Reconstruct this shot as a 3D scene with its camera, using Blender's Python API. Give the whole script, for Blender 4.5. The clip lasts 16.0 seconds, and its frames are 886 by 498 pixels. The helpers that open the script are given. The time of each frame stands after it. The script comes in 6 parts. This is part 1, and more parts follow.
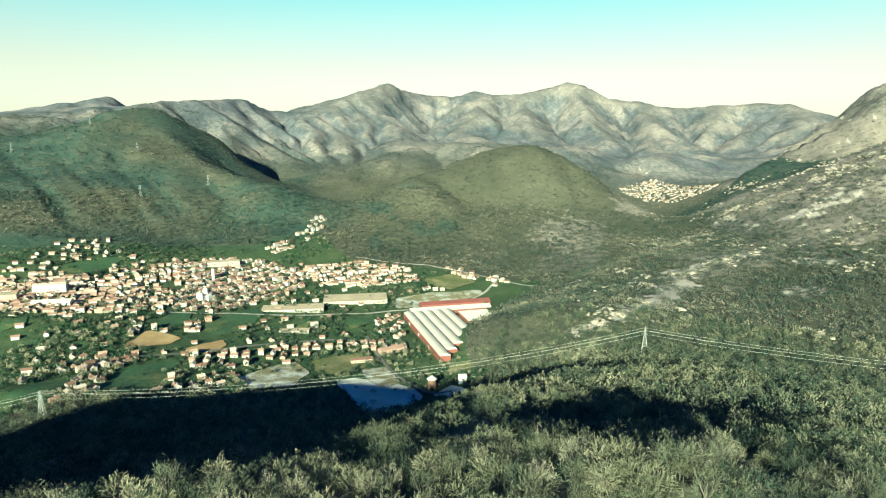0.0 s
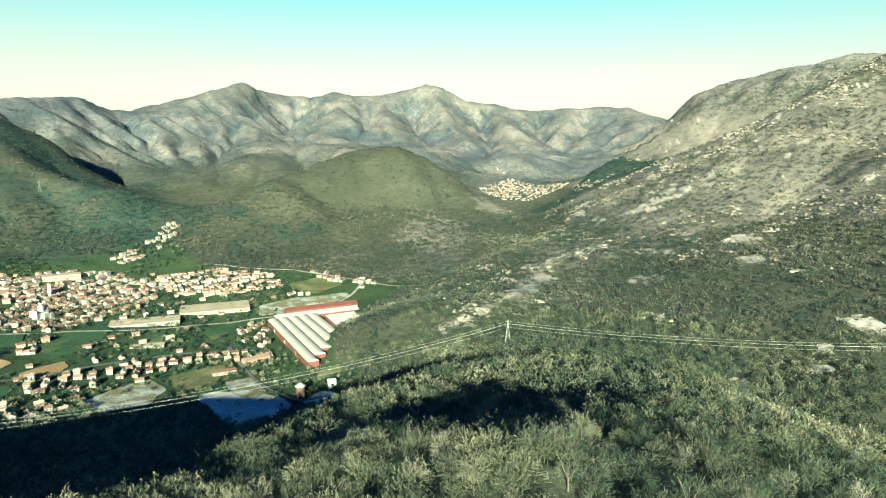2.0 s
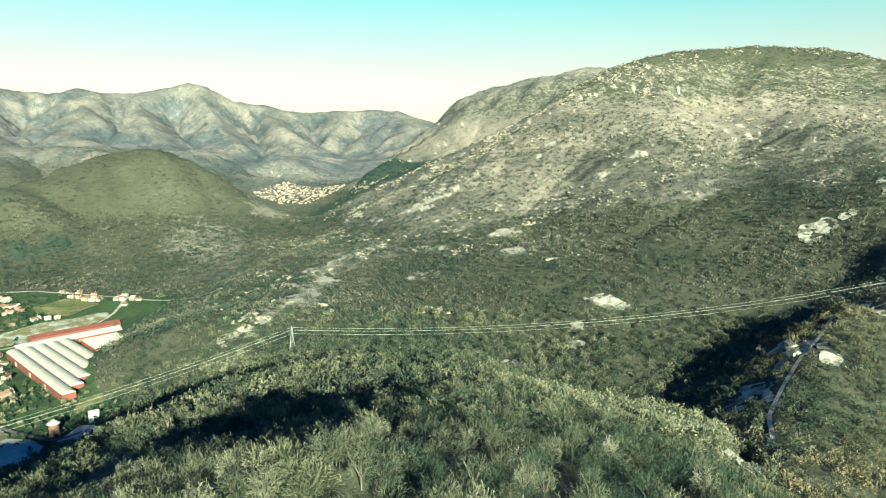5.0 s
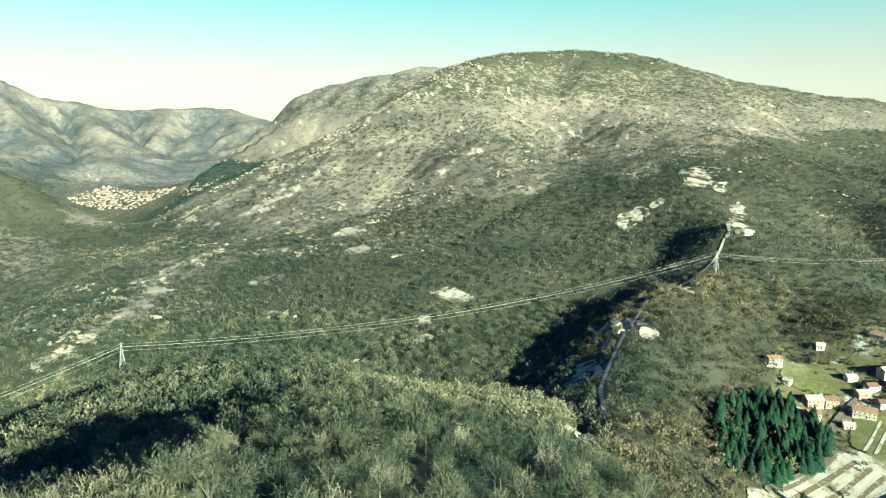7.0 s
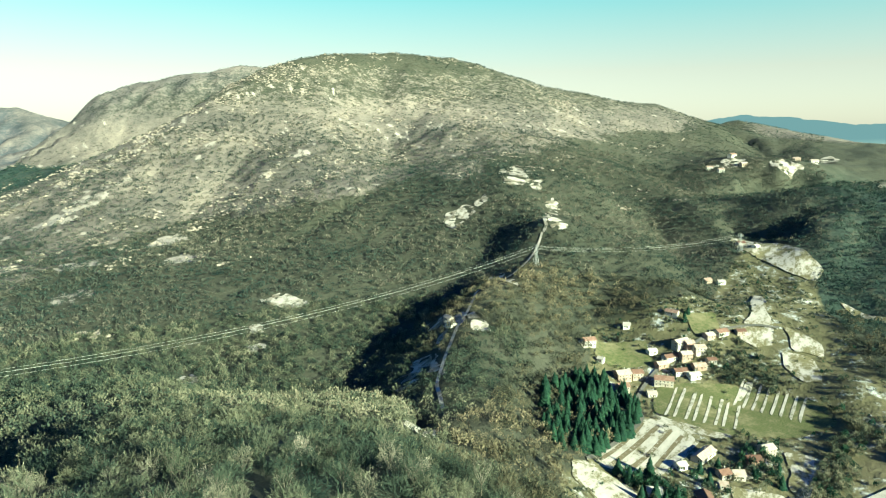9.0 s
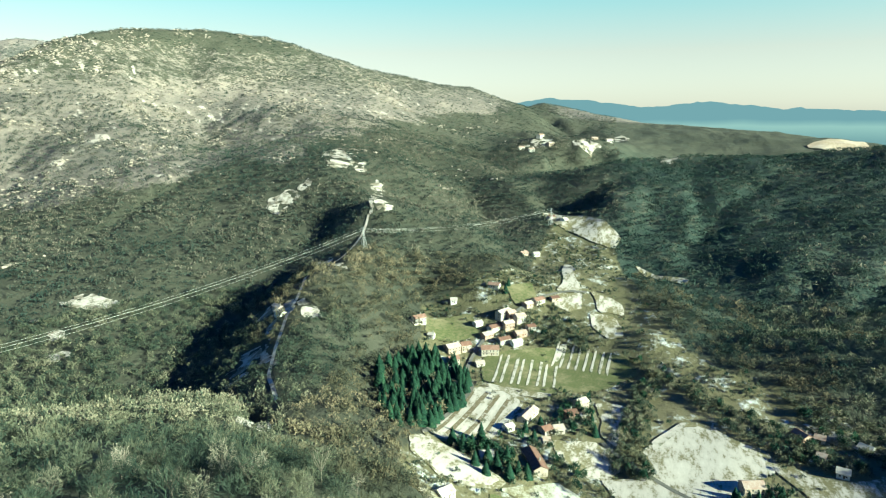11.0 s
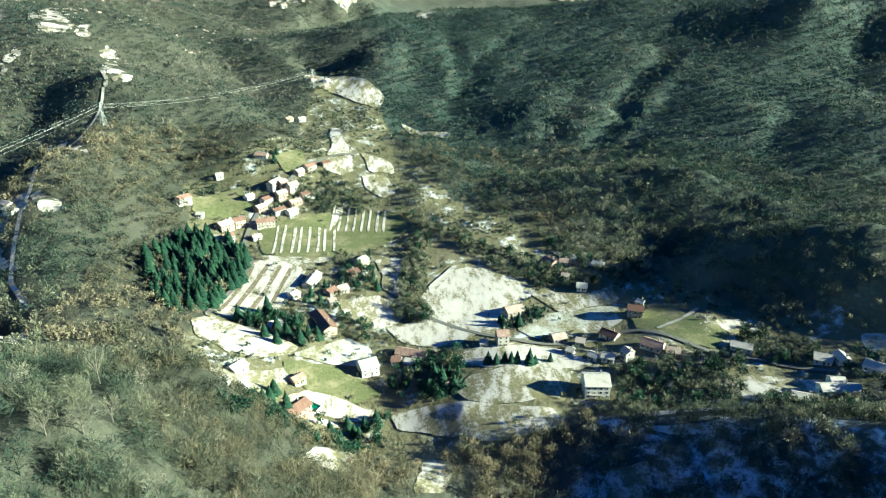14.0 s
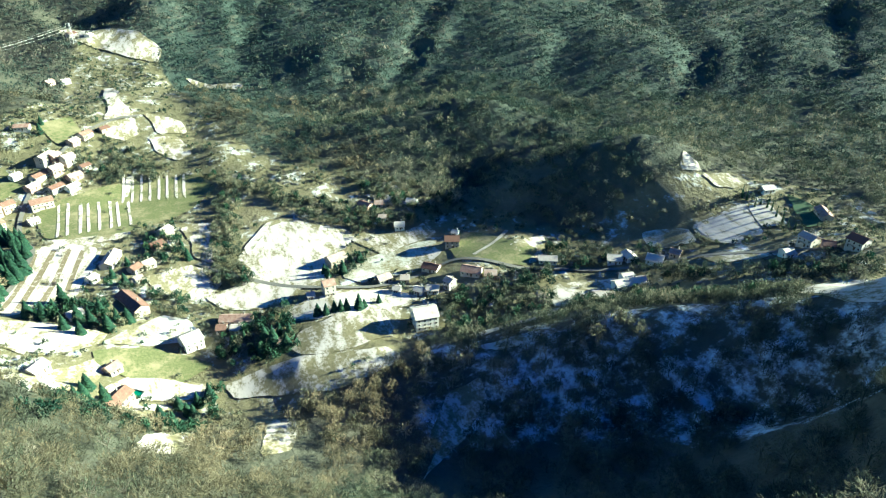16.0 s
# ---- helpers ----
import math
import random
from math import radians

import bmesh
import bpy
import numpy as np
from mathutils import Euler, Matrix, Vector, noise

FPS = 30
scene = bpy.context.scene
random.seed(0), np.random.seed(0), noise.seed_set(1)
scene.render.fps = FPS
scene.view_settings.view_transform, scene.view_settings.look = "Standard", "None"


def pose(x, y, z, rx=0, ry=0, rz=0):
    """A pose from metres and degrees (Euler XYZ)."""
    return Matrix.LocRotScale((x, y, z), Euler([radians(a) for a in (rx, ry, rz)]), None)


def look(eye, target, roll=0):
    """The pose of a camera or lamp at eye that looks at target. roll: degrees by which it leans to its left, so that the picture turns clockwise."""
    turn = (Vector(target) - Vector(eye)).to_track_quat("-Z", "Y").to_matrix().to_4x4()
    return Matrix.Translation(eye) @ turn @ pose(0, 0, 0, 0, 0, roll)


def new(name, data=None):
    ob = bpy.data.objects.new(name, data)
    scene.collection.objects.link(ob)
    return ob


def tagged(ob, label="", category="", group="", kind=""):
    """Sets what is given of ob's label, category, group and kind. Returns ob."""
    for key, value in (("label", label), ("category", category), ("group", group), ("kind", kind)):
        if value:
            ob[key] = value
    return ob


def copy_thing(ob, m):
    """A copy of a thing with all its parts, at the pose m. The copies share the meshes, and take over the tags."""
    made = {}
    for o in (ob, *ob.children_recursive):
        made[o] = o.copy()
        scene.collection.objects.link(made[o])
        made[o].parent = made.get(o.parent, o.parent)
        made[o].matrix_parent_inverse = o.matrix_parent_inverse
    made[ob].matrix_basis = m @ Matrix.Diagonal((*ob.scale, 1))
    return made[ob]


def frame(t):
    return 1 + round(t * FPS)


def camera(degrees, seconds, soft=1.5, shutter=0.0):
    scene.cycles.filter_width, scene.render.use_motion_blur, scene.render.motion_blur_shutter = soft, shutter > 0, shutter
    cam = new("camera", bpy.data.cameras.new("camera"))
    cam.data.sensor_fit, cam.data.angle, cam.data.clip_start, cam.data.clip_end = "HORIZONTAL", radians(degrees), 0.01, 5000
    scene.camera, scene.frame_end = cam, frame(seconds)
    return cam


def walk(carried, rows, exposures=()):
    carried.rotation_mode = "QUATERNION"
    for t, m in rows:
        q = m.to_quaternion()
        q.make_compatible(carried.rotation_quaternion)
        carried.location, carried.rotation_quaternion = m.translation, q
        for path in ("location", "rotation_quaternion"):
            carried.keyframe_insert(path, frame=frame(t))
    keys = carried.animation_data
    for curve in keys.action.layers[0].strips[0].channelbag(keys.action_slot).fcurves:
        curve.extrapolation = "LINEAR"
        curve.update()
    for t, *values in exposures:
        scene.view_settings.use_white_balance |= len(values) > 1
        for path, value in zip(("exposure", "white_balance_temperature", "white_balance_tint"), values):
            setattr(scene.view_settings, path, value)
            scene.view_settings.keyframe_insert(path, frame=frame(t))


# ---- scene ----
# the drone hovers and turns: seconds, bearing, pitch, lean
EYE = (0.0, 0.0, 300.0)
cam = camera(68.42, 16.0, soft=1.15, shutter=0.0)


def aim(bearing, pitch, lean):
    b, p = radians(bearing), radians(pitch)
    return look(EYE, (EYE[0] + math.sin(b) * math.cos(p), EYE[1] + math.cos(b) * math.cos(p), EYE[2] + math.sin(p)), lean)


TURN = [
    (0, 0.00, -10.39, -0.12),
    (0.5, 3.05, -10.39, -0.06),
    (1, 6.09, -10.36, -0.04),
    (1.5, 9.14, -10.35, -0.03),
    (2, 11.98, -10.30, -0.01),
    (2.5, 15.13, -10.29, 0.02),
    (3, 18.30, -10.25, 0.06),
    (3.5, 21.47, -10.23, 0.07),
    (4, 24.72, -10.21, 0.10),
    (4.2, 26.07, -10.15, 0.17),
    (6.5, 41.59, -10.18, 0.10),
    (7, 45.17, -10.15, 0.05),
    (7.5, 48.79, -10.13, 0.08),
    (8, 52.47, -10.10, 0.04),
    (8.5, 56.26, -10.05, 0.05),
    (9, 60.06, -10.01, 0.03),
    (9.2, 61.59, -9.98, 0.08),
    (9.9, 66.85, -9.97, 0.00),
    (10.5, 71.40, -10.20, -0.05),
    (10.9, 74.50, -11.10, -0.08),
    (11.3, 77.76, -13.20, -0.09),
    (11.5, 78.77, -14.46, -0.13),
    (12, 81.99, -17.68, -0.12),
    (12.5, 85.32, -20.41, -0.03),
    (13, 88.69, -21.43, 0.02),
    (13.5, 92.07, -22.44, -0.02),
    (14, 95.96, -23.40, -0.01),
    (14.5, 100.37, -24.38, -0.06),
    (15, 104.85, -25.67, -0.08),
    (15.5, 109.37, -27.60, -0.17),
    (16, 113.60, -28.22, -0.33),
]
walk(cam, [(t, aim(b, p, r)) for t, b, p, r in TURN], exposures=[(0.0, 1.72, 5450, -27), (9.0, 1.78, 5350, -27), (12.0, 1.8, 5000, -23), (13.0, 2.02, 5000, -22), (14.5, 2.15, 5050, -20), (16.0, 2.52, 5100, -20)])

# ---- light: low winter sun from the south, clear sky ----
SUN_BEARING, SUN_HEIGHT = 193.0, 18.5


def nodes_of(owner):
    owner.use_nodes = True
    tree = owner.node_tree
    tree.nodes.clear()
    return tree, tree.nodes, tree.links


def make_world():
    world = bpy.data.worlds.new("winter_sky")
    scene.world = world
    tree, nodes, links = nodes_of(world)
    sky = nodes.new("ShaderNodeTexSky")
    sky.sky_type, sky.sun_disc = "NISHITA", False
    sky.sun_elevation, sky.sun_rotation = radians(SUN_HEIGHT), radians(SUN_BEARING)
    sky.altitude, sky.air_density, sky.dust_density, sky.ozone_density = 400, 1.0, 1.2, 1.0
    way = nodes.new("ShaderNodeTexCoord")
    split = nodes.new("ShaderNodeSeparateXYZ")
    links.new(way.outputs["Generated"], split.inputs[0])
    tone = nodes.new("ShaderNodeValToRGB")
    for k, (p, c) in enumerate([(0.0, (0.90, 0.71, 0.63)), (0.09, (0.82, 0.63, 0.53)), (0.215, (0.38, 0.63, 0.60)), (0.36, (0.02, 0.09, 0.26)), (1.0, (0.002, 0.045, 0.30))]):
        el = tone.color_ramp.elements[k] if k < 2 else tone.color_ramp.elements.new(p)
        el.position, el.color = p, (*c, 1)
    links.new(split.outputs[2], tone.inputs[0])
    hue = nodes.new("ShaderNodeMix")
    hue.data_type, hue.blend_type = "RGBA", "MULTIPLY"
    hue.inputs[0].default_value = 1.0
    soft = nodes.new("ShaderNodeHueSaturation")
    soft.inputs["Saturation"].default_value = 0.6
    even = nodes.new("ShaderNodeGamma")
    even.inputs[1].default_value = 0.6
    links.new(sky.outputs[0], even.inputs[0])
    links.new(even.outputs[0], soft.inputs["Color"])
    links.new(soft.outputs[0], hue.inputs[6])
    links.new(tone.outputs[0], hue.inputs[7])
    back = nodes.new("ShaderNodeBackground")
    back.inputs[1].default_value = 0.15
    links.new(hue.outputs[2], back.inputs[0])
    out = nodes.new("ShaderNodeOutputWorld")
    links.new(back.outputs[0], out.inputs[0])


make_world()
sun = new("sun", bpy.data.lights.new("sun", "SUN"))
sun.data.energy, sun.data.angle, sun.data.color = 5.0, radians(0.53), (1.0, 0.84, 0.60)
b, e = radians(SUN_BEARING), radians(SUN_HEIGHT)
sun.matrix_world = look((0, 0, 0), (-math.sin(b) * math.cos(e), -math.cos(b) * math.cos(e), -math.sin(e)))

# ---- materials ----
def ramp_node(nodes, stops):
    r = nodes.new("ShaderNodeValToRGB")
    while len(r.color_ramp.elements) < len(stops):
        r.color_ramp.elements.new(0.5)
    for el, (p, c) in zip(r.color_ramp.elements, stops):
        el.position, el.color = p, (*c, 1)
    return r


def noise_node(nodes, links, pos, scale, detail=4.0, rough=0.55):
    n = nodes.new("ShaderNodeTexNoise")
    n.inputs["Scale"].default_value, n.inputs["Detail"].default_value, n.inputs["Roughness"].default_value = scale, detail, rough
    links.new(pos, n.inputs["Vector"])
    return n.outputs["Fac"]


def math_node(nodes, links, op, a, b_=None, clamp=False):
    n = nodes.new("ShaderNodeMath")
    n.operation, n.use_clamp = op, clamp
    for k, v in enumerate((a, b_)):
        if v is None:
            continue
        if isinstance(v, (int, float)):
            n.inputs[k].default_value = v
        else:
            links.new(v, n.inputs[k])
    return n.outputs[0]


def mix_node(nodes, links, fac, a, b_, mode="MIX"):
    n = nodes.new("ShaderNodeMix")
    n.data_type, n.blend_type = "RGBA", mode
    for k, v in ((0, fac), (6, a), (7, b_)):
        if isinstance(v, (int, float)):
            n.inputs[k].default_value = v
        elif isinstance(v, tuple):
            n.inputs[k].default_value = (*v, 1)
        else:
            links.new(v, n.inputs[k])
    return n.outputs[2]


def step_node(nodes, links, v, lo, hi):
    n = nodes.new("ShaderNodeMapRange")
    n.interpolation_type = "SMOOTHSTEP"
    n.inputs[1].default_value, n.inputs[2].default_value = lo, hi
    links.new(v, n.inputs[0])
    return n.outputs[0]


def finish(mat, tree, color, rough, bump_src=None, bump=0.0, dist=0.1, metal=0.0, thin=0.0):
    nodes, links = tree.nodes, tree.links
    p = nodes.new("ShaderNodeBsdfPrincipled")
    if isinstance(color, tuple):
        p.inputs["Base Color"].default_value = (*color, 1)
    else:
        links.new(color, p.inputs["Base Color"])
    p.inputs["Roughness"].default_value, p.inputs["Metallic"].default_value = rough, metal
    p.inputs["Specular IOR Level"].default_value = 0.25
    if bump_src is not None:
        b_ = nodes.new("ShaderNodeBump")
        b_.inputs["Strength"].default_value, b_.inputs["Distance"].default_value = bump, dist
        links.new(bump_src, b_.inputs["Height"])
        links.new(b_.outputs[0], p.inputs["Normal"])
    out = nodes.new("ShaderNodeOutputMaterial")
    links.new(p.outputs[0], out.inputs[0])
    if thin:
        glow = nodes.new("ShaderNodeBsdfTranslucent")
        links.new(color, glow.inputs["Color"])
        both = nodes.new("ShaderNodeMixShader")
        both.inputs[0].default_value = thin
        links.new(p.outputs[0], both.inputs[1])
        links.new(glow.outputs[0], both.inputs[2])
        links.new(both.outputs[0], out.inputs[0])
    return mat


def surface(name, stops, coarse, fine, rough=0.85, bump=0.3, dist=0.1, metal=0.0, vary=0.0, attr=None):
    """Two noises drive a colour ramp; vary adds a shift for each object, attr one for each tree."""
    mat = bpy.data.materials.new(name)
    tree, nodes, links = nodes_of(mat)
    pos = nodes.new("ShaderNodeNewGeometry").outputs["Position"]
    a, b_ = noise_node(nodes, links, pos, coarse), noise_node(nodes, links, pos, fine, 6)
    f = math_node(nodes, links, "ADD", math_node(nodes, links, "MULTIPLY", a, 0.55), math_node(nodes, links, "MULTIPLY", b_, 0.45))
    if vary:
        rnd = nodes.new("ShaderNodeObjectInfo").outputs["Random"]
        f = math_node(nodes, links, "ADD", f, math_node(nodes, links, "MULTIPLY", math_node(nodes, links, "SUBTRACT", rnd, 0.5), vary))
    if attr:
        at = nodes.new("ShaderNodeAttribute")
        at.attribute_name = attr
        f = math_node(nodes, links, "ADD", f, math_node(nodes, links, "MULTIPLY", math_node(nodes, links, "SUBTRACT", at.outputs["Fac"], 0.5), 0.6))
    r = ramp_node(nodes, stops)
    links.new(f, r.inputs[0])
    return finish(mat, tree, r.outputs[0], rough, b_ if bump else None, bump, dist, metal, 0.12 if attr else 0.0)


def ground_material():
    mat = bpy.data.materials.new("winter_hillside")
    tree, nodes, links = nodes_of(mat)
    pos = nodes.new("ShaderNodeNewGeometry").outputs["Position"]

    def attr(name):
        a = nodes.new("ShaderNodeAttribute")
        a.attribute_name = name
        return a.outputs["Fac"]
    big, mid, small = noise_node(nodes, links, pos, 0.006), noise_node(nodes, links, pos, 0.045, 8, 0.65), noise_node(nodes, links, pos, 0.35, 6, 0.7)
    f = math_node(nodes, links, "ADD", math_node(nodes, links, "MULTIPLY", big, 0.45), math_node(nodes, links, "ADD", math_node(nodes, links, "MULTIPLY", mid, 0.3), math_node(nodes, links, "MULTIPLY", small, 0.25)))
    speck = math_node(nodes, links, "ADD", math_node(nodes, links, "MULTIPLY", mid, 0.5), math_node(nodes, links, "MULTIPLY", noise_node(nodes, links, pos, 0.13, 8, 0.75), 0.5))
    wood = ramp_node(nodes, [(0.30, (0.036, 0.046, 0.036)), (0.45, (0.068, 0.070, 0.050)), (0.56, (0.088, 0.088, 0.064)), (0.70, (0.14, 0.125, 0.095))])
    links.new(f, wood.inputs[0])
    # pale colours of dry slopes and of the painted light on far ribs
    dry_lit = ramp_node(nodes, [(0.30, (0.095, 0.090, 0.084)), (0.48, (0.180, 0.158, 0.138)), (0.7, (0.40, 0.335, 0.28))])
    links.new(f, dry_lit.inputs[0])
    meadow = ramp_node(nodes, [(0.30, (0.030, 0.050, 0.026)), (0.5, (0.05, 0.080, 0.036)), (0.7, (0.11, 0.12, 0.06))])
    links.new(f, meadow.inputs[0])
    col = mix_node(nodes, links, step_node(nodes, links, math_node(nodes, links, "ADD", attr("grass"), math_node(nodes, links, "MULTIPLY", math_node(nodes, links, "SUBTRACT", mid, 0.5), 0.8)), 0.4, 0.6), mix_node(nodes, links, step_node(nodes, links, math_node(nodes, links, "ADD", attr("dry"), math_node(nodes, links, "MULTIPLY", math_node(nodes, links, "SUBTRACT", speck, 0.5), 3.4)), 0.35, 0.7), wood.outputs[0], dry_lit.outputs[0]), meadow.outputs[0])
    # dark woodland floor; on the mountains it paints in slope shade
    shade_wood = ramp_node(nodes, [(0.32, (0.020, 0.040, 0.036)), (0.5, (0.040, 0.066, 0.056)), (0.68, (0.085, 0.10, 0.08))])
    links.new(f, shade_wood.inputs[0])
    col = mix_node(nodes, links, math_node(nodes, links, "MULTIPLY", attr("evergreen_shade"), step_node(nodes, links, speck, 0.62, 0.5)), col, shade_wood.outputs[0])
    # blue-grey far ground: aerial haze put into the base colour
    far_haze = ramp_node(nodes, [(0.38, (0.052, 0.070, 0.090)), (0.50, (0.118, 0.124, 0.142)), (0.61, (0.29, 0.25, 0.24))])
    links.new(f, far_haze.inputs[0])
    col = mix_node(nodes, links, attr("grey"), col, far_haze.outputs[0])
    turf = ramp_node(nodes, [(0.30, (0.075, 0.075, 0.04)), (0.5, (0.15, 0.135, 0.075)), (0.7, (0.25, 0.215, 0.13))])
    links.new(f, turf.inputs[0])
    col = mix_node(nodes, links, attr("straw"), col, turf.outputs[0])
    fine = math_node(nodes, links, "ADD", math_node(nodes, links, "MULTIPLY", speck, 0.65), math_node(nodes, links, "MULTIPLY", small, 0.35))
    rock = step_node(nodes, links, math_node(nodes, links, "ADD", fine, attr("rock")), 1.0, 1.05)
    col = mix_node(nodes, links, rock, col, mix_node(nodes, links, small, (0.30, 0.26, 0.225), (0.58, 0.51, 0.45)))
    snow = step_node(nodes, links, math_node(nodes, links, "ADD", speck, attr("snow")), 0.95, 1.10)
    col = mix_node(nodes, links, snow, col, mix_node(nodes, links, mid, (0.72, 0.74, 0.78), (0.86, 0.86, 0.86)))
    relief = math_node(nodes, links, "ADD", math_node(nodes, links, "MULTIPLY", mid, 6.0), small)
    return finish(mat, tree, col, 0.95, relief, 0.7, 1.2)


GROUND = ground_material()
TWIG = surface("bare_twigs", [(0.12, (0.019, 0.036, 0.029)), (0.38, (0.066, 0.084, 0.060)), (0.58, (0.146, 0.148, 0.096)), (0.85, (0.37, 0.33, 0.24))], 0.012, 0.4, 0.9, 0, attr="tint")
BROWN_TWIG = surface("brown_twigs", [(0.12, (0.026, 0.036, 0.027)), (0.38, (0.086, 0.085, 0.056)), (0.58, (0.170, 0.146, 0.091)), (0.85, (0.35, 0.285, 0.19))], 0.012, 0.4, 0.9, 0, attr="tint")
FAR_TWIG = surface("far_bare_woods", [(0.15, (0.021, 0.041, 0.036)), (0.40, (0.052, 0.069, 0.056)), (0.6, (0.114, 0.110, 0.083)), (0.85, (0.27, 0.235, 0.185))], 0.012, 0.2, 0.9, 0, attr="tint")
# darker tree colours that carry slope shade on the mountains
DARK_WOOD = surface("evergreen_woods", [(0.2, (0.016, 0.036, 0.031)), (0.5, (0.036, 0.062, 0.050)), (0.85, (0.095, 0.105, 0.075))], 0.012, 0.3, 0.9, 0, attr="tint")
NEEDLE = surface("conifer_needles", [(0.3, (0.012, 0.036, 0.024)), (0.55, (0.025, 0.065, 0.038)), (0.8, (0.05, 0.10, 0.05))], 0.05, 0.8, 0.85, 0, attr="tint")


def two_covers(name, low, high, scale, lo, hi, rough=0.9, stretch=(1, 1, 1)):
    """A worn mix of two covers, such as thin snow over grass."""
    mat = bpy.data.materials.new(name)
    tree, nodes, links = nodes_of(mat)
    pos = nodes.new("ShaderNodeNewGeometry").outputs["Position"]
    sm = nodes.new("ShaderNodeMapping")
    sm.inputs["Scale"].default_value = stretch
    sm.inputs["Rotation"].default_value = (0, 0, 0.5)
    links.new(pos, sm.inputs[0])
    a, b_ = noise_node(nodes, links, sm.outputs[0], scale, 7, 0.65), noise_node(nodes, links, pos, scale * 9, 6, 0.7)
    f = math_node(nodes, links, "ADD", math_node(nodes, links, "MULTIPLY", a, 0.7), math_node(nodes, links, "MULTIPLY", b_, 0.3))
    rl, rh = ramp_node(nodes, low), ramp_node(nodes, high)
    links.new(b_, rl.inputs[0])
    links.new(a, rh.inputs[0])
    col = mix_node(nodes, links, step_node(nodes, links, f, lo, hi), rl.outputs[0], rh.outputs[0])
    return finish(mat, tree, col, rough, f, 0.5, 0.4)


STRAW = [(0.3, (0.13, 0.115, 0.06)), (0.7, (0.26, 0.23, 0.13))]
TURF = [(0.3, (0.06, 0.085, 0.03)), (0.7, (0.17, 0.17, 0.07))]
LUSH = [(0.3, (0.032, 0.068, 0.036)), (0.7, (0.066, 0.115, 0.056))]
SNOWY = [(0.3, (0.40, 0.355, 0.31)), (0.7, (0.60, 0.545, 0.49))]
FIELDS = {
    "sunny_meadow": (two_covers("sunny_turf", [(0.3, (0.075, 0.095, 0.035)), (0.7, (0.17, 0.165, 0.075))], STRAW, 0.07, 0.44, 0.62), "dry yellow-green meadow above the lane"),
    "snow_field": (two_covers("thin_snow", STRAW, SNOWY, 0.06, 0.385, 0.50, 0.7, (1, 2.5, 1)), "field under thin bright snow"),
    "snow_strip": (two_covers("strip_snow", TURF, SNOWY, 0.12, 0.36, 0.50, 0.7), "strip of snow left between grass terraces"),
    "patchy_snow": (two_covers("patchy_snow", STRAW, SNOWY, 0.05, 0.45, 0.57, 0.8, (1, 2.2, 1)), "rough grass with patches of melting snow"),
    "meadow": (two_covers("winter_turf", TURF, STRAW, 0.03, 0.42, 0.62), "dull green winter meadow"),
    "green_meadow": (two_covers("green_turf", LUSH, TURF, 0.02, 0.46, 0.66), "green pasture in the valley"),
    "pale_meadow": (two_covers("pale_grass", STRAW, [(0.3, (0.36, 0.34, 0.28)), (0.7, (0.55, 0.54, 0.5))], 0.05, 0.42, 0.6), "pale dry grass dusted with snow"),
    "plough_field": (two_covers("ploughed_soil", [(0.3, (0.30, 0.19, 0.09)), (0.7, (0.42, 0.28, 0.14))], [(0.3, (0.38, 0.26, 0.13)), (0.7, (0.48, 0.34, 0.18))], 0.03, 0.4, 0.6), "bare ochre ploughed field"),
    "furrow": (two_covers("bare_furrow", [(0.3, (0.12, 0.095, 0.06)), (0.7, (0.22, 0.18, 0.11))], SNOWY, 0.3, 0.52, 0.66), "brown furrow between strips of snow"),
    "clearing": (two_covers("snowy_clearing", [(0.3, (0.10, 0.09, 0.06)), (0.7, (0.30, 0.26, 0.20))], SNOWY, 0.07, 0.42, 0.56), "stony clearing in the woods with melting snow"),
    "gravel_yard": (two_covers("pale_gravel", [(0.3, (0.42, 0.40, 0.35)), (0.7, (0.56, 0.53, 0.47))], [(0.3, (0.5, 0.48, 0.43)), (0.7, (0.66, 0.63, 0.57))], 0.03, 0.4, 0.6), "pale levelled gravel yard"),
    "quarry_face": (two_covers("quarry_stone", [(0.3, (0.38, 0.28, 0.19)), (0.7, (0.6, 0.48, 0.35))], [(0.3, (0.55, 0.44, 0.33)), (0.7, (0.72, 0.6, 0.47))], 0.02, 0.4, 0.6), "bare tan quarry face cut into the hill"),
}
ASPHALT = surface("worn_asphalt", [(0.3, (0.09, 0.088, 0.08)), (0.7, (0.22, 0.205, 0.18))], 0.05, 1.2, 0.85, 0.2)
SNOW_TRACK = surface("snowy_track", [(0.36, (0.20, 0.17, 0.13)), (0.48, (0.42, 0.375, 0.32)), (0.6, (0.64, 0.59, 0.53))], 0.12, 0.5, 0.85, 0.3)
GRIT = surface("snowy_gravel", [(0.35, (0.22, 0.195, 0.155)), (0.5, (0.36, 0.33, 0.28)), (0.62, (0.58, 0.55, 0.5))], 0.08, 0.9, 0.9, 0.3)
PLASTER = surface("lime_plaster", [(0.12, (0.36, 0.235, 0.19)), (0.32, (0.40, 0.325, 0.265)), (0.5, (0.44, 0.40, 0.35)), (0.68, (0.52, 0.49, 0.45)), (0.9, (0.40, 0.375, 0.35))], 0.3, 3.0, 0.9, 0.15, 0.03, vary=0.9)
ROOF_TILE = surface("clay_tiles", [(0.2, (0.14, 0.078, 0.060)), (0.45, (0.24, 0.14, 0.105)), (0.62, (0.34, 0.225, 0.18)), (0.85, (0.47, 0.40, 0.35))], 0.4, 3.5, 0.85, 0.4, 0.05, vary=0.8)
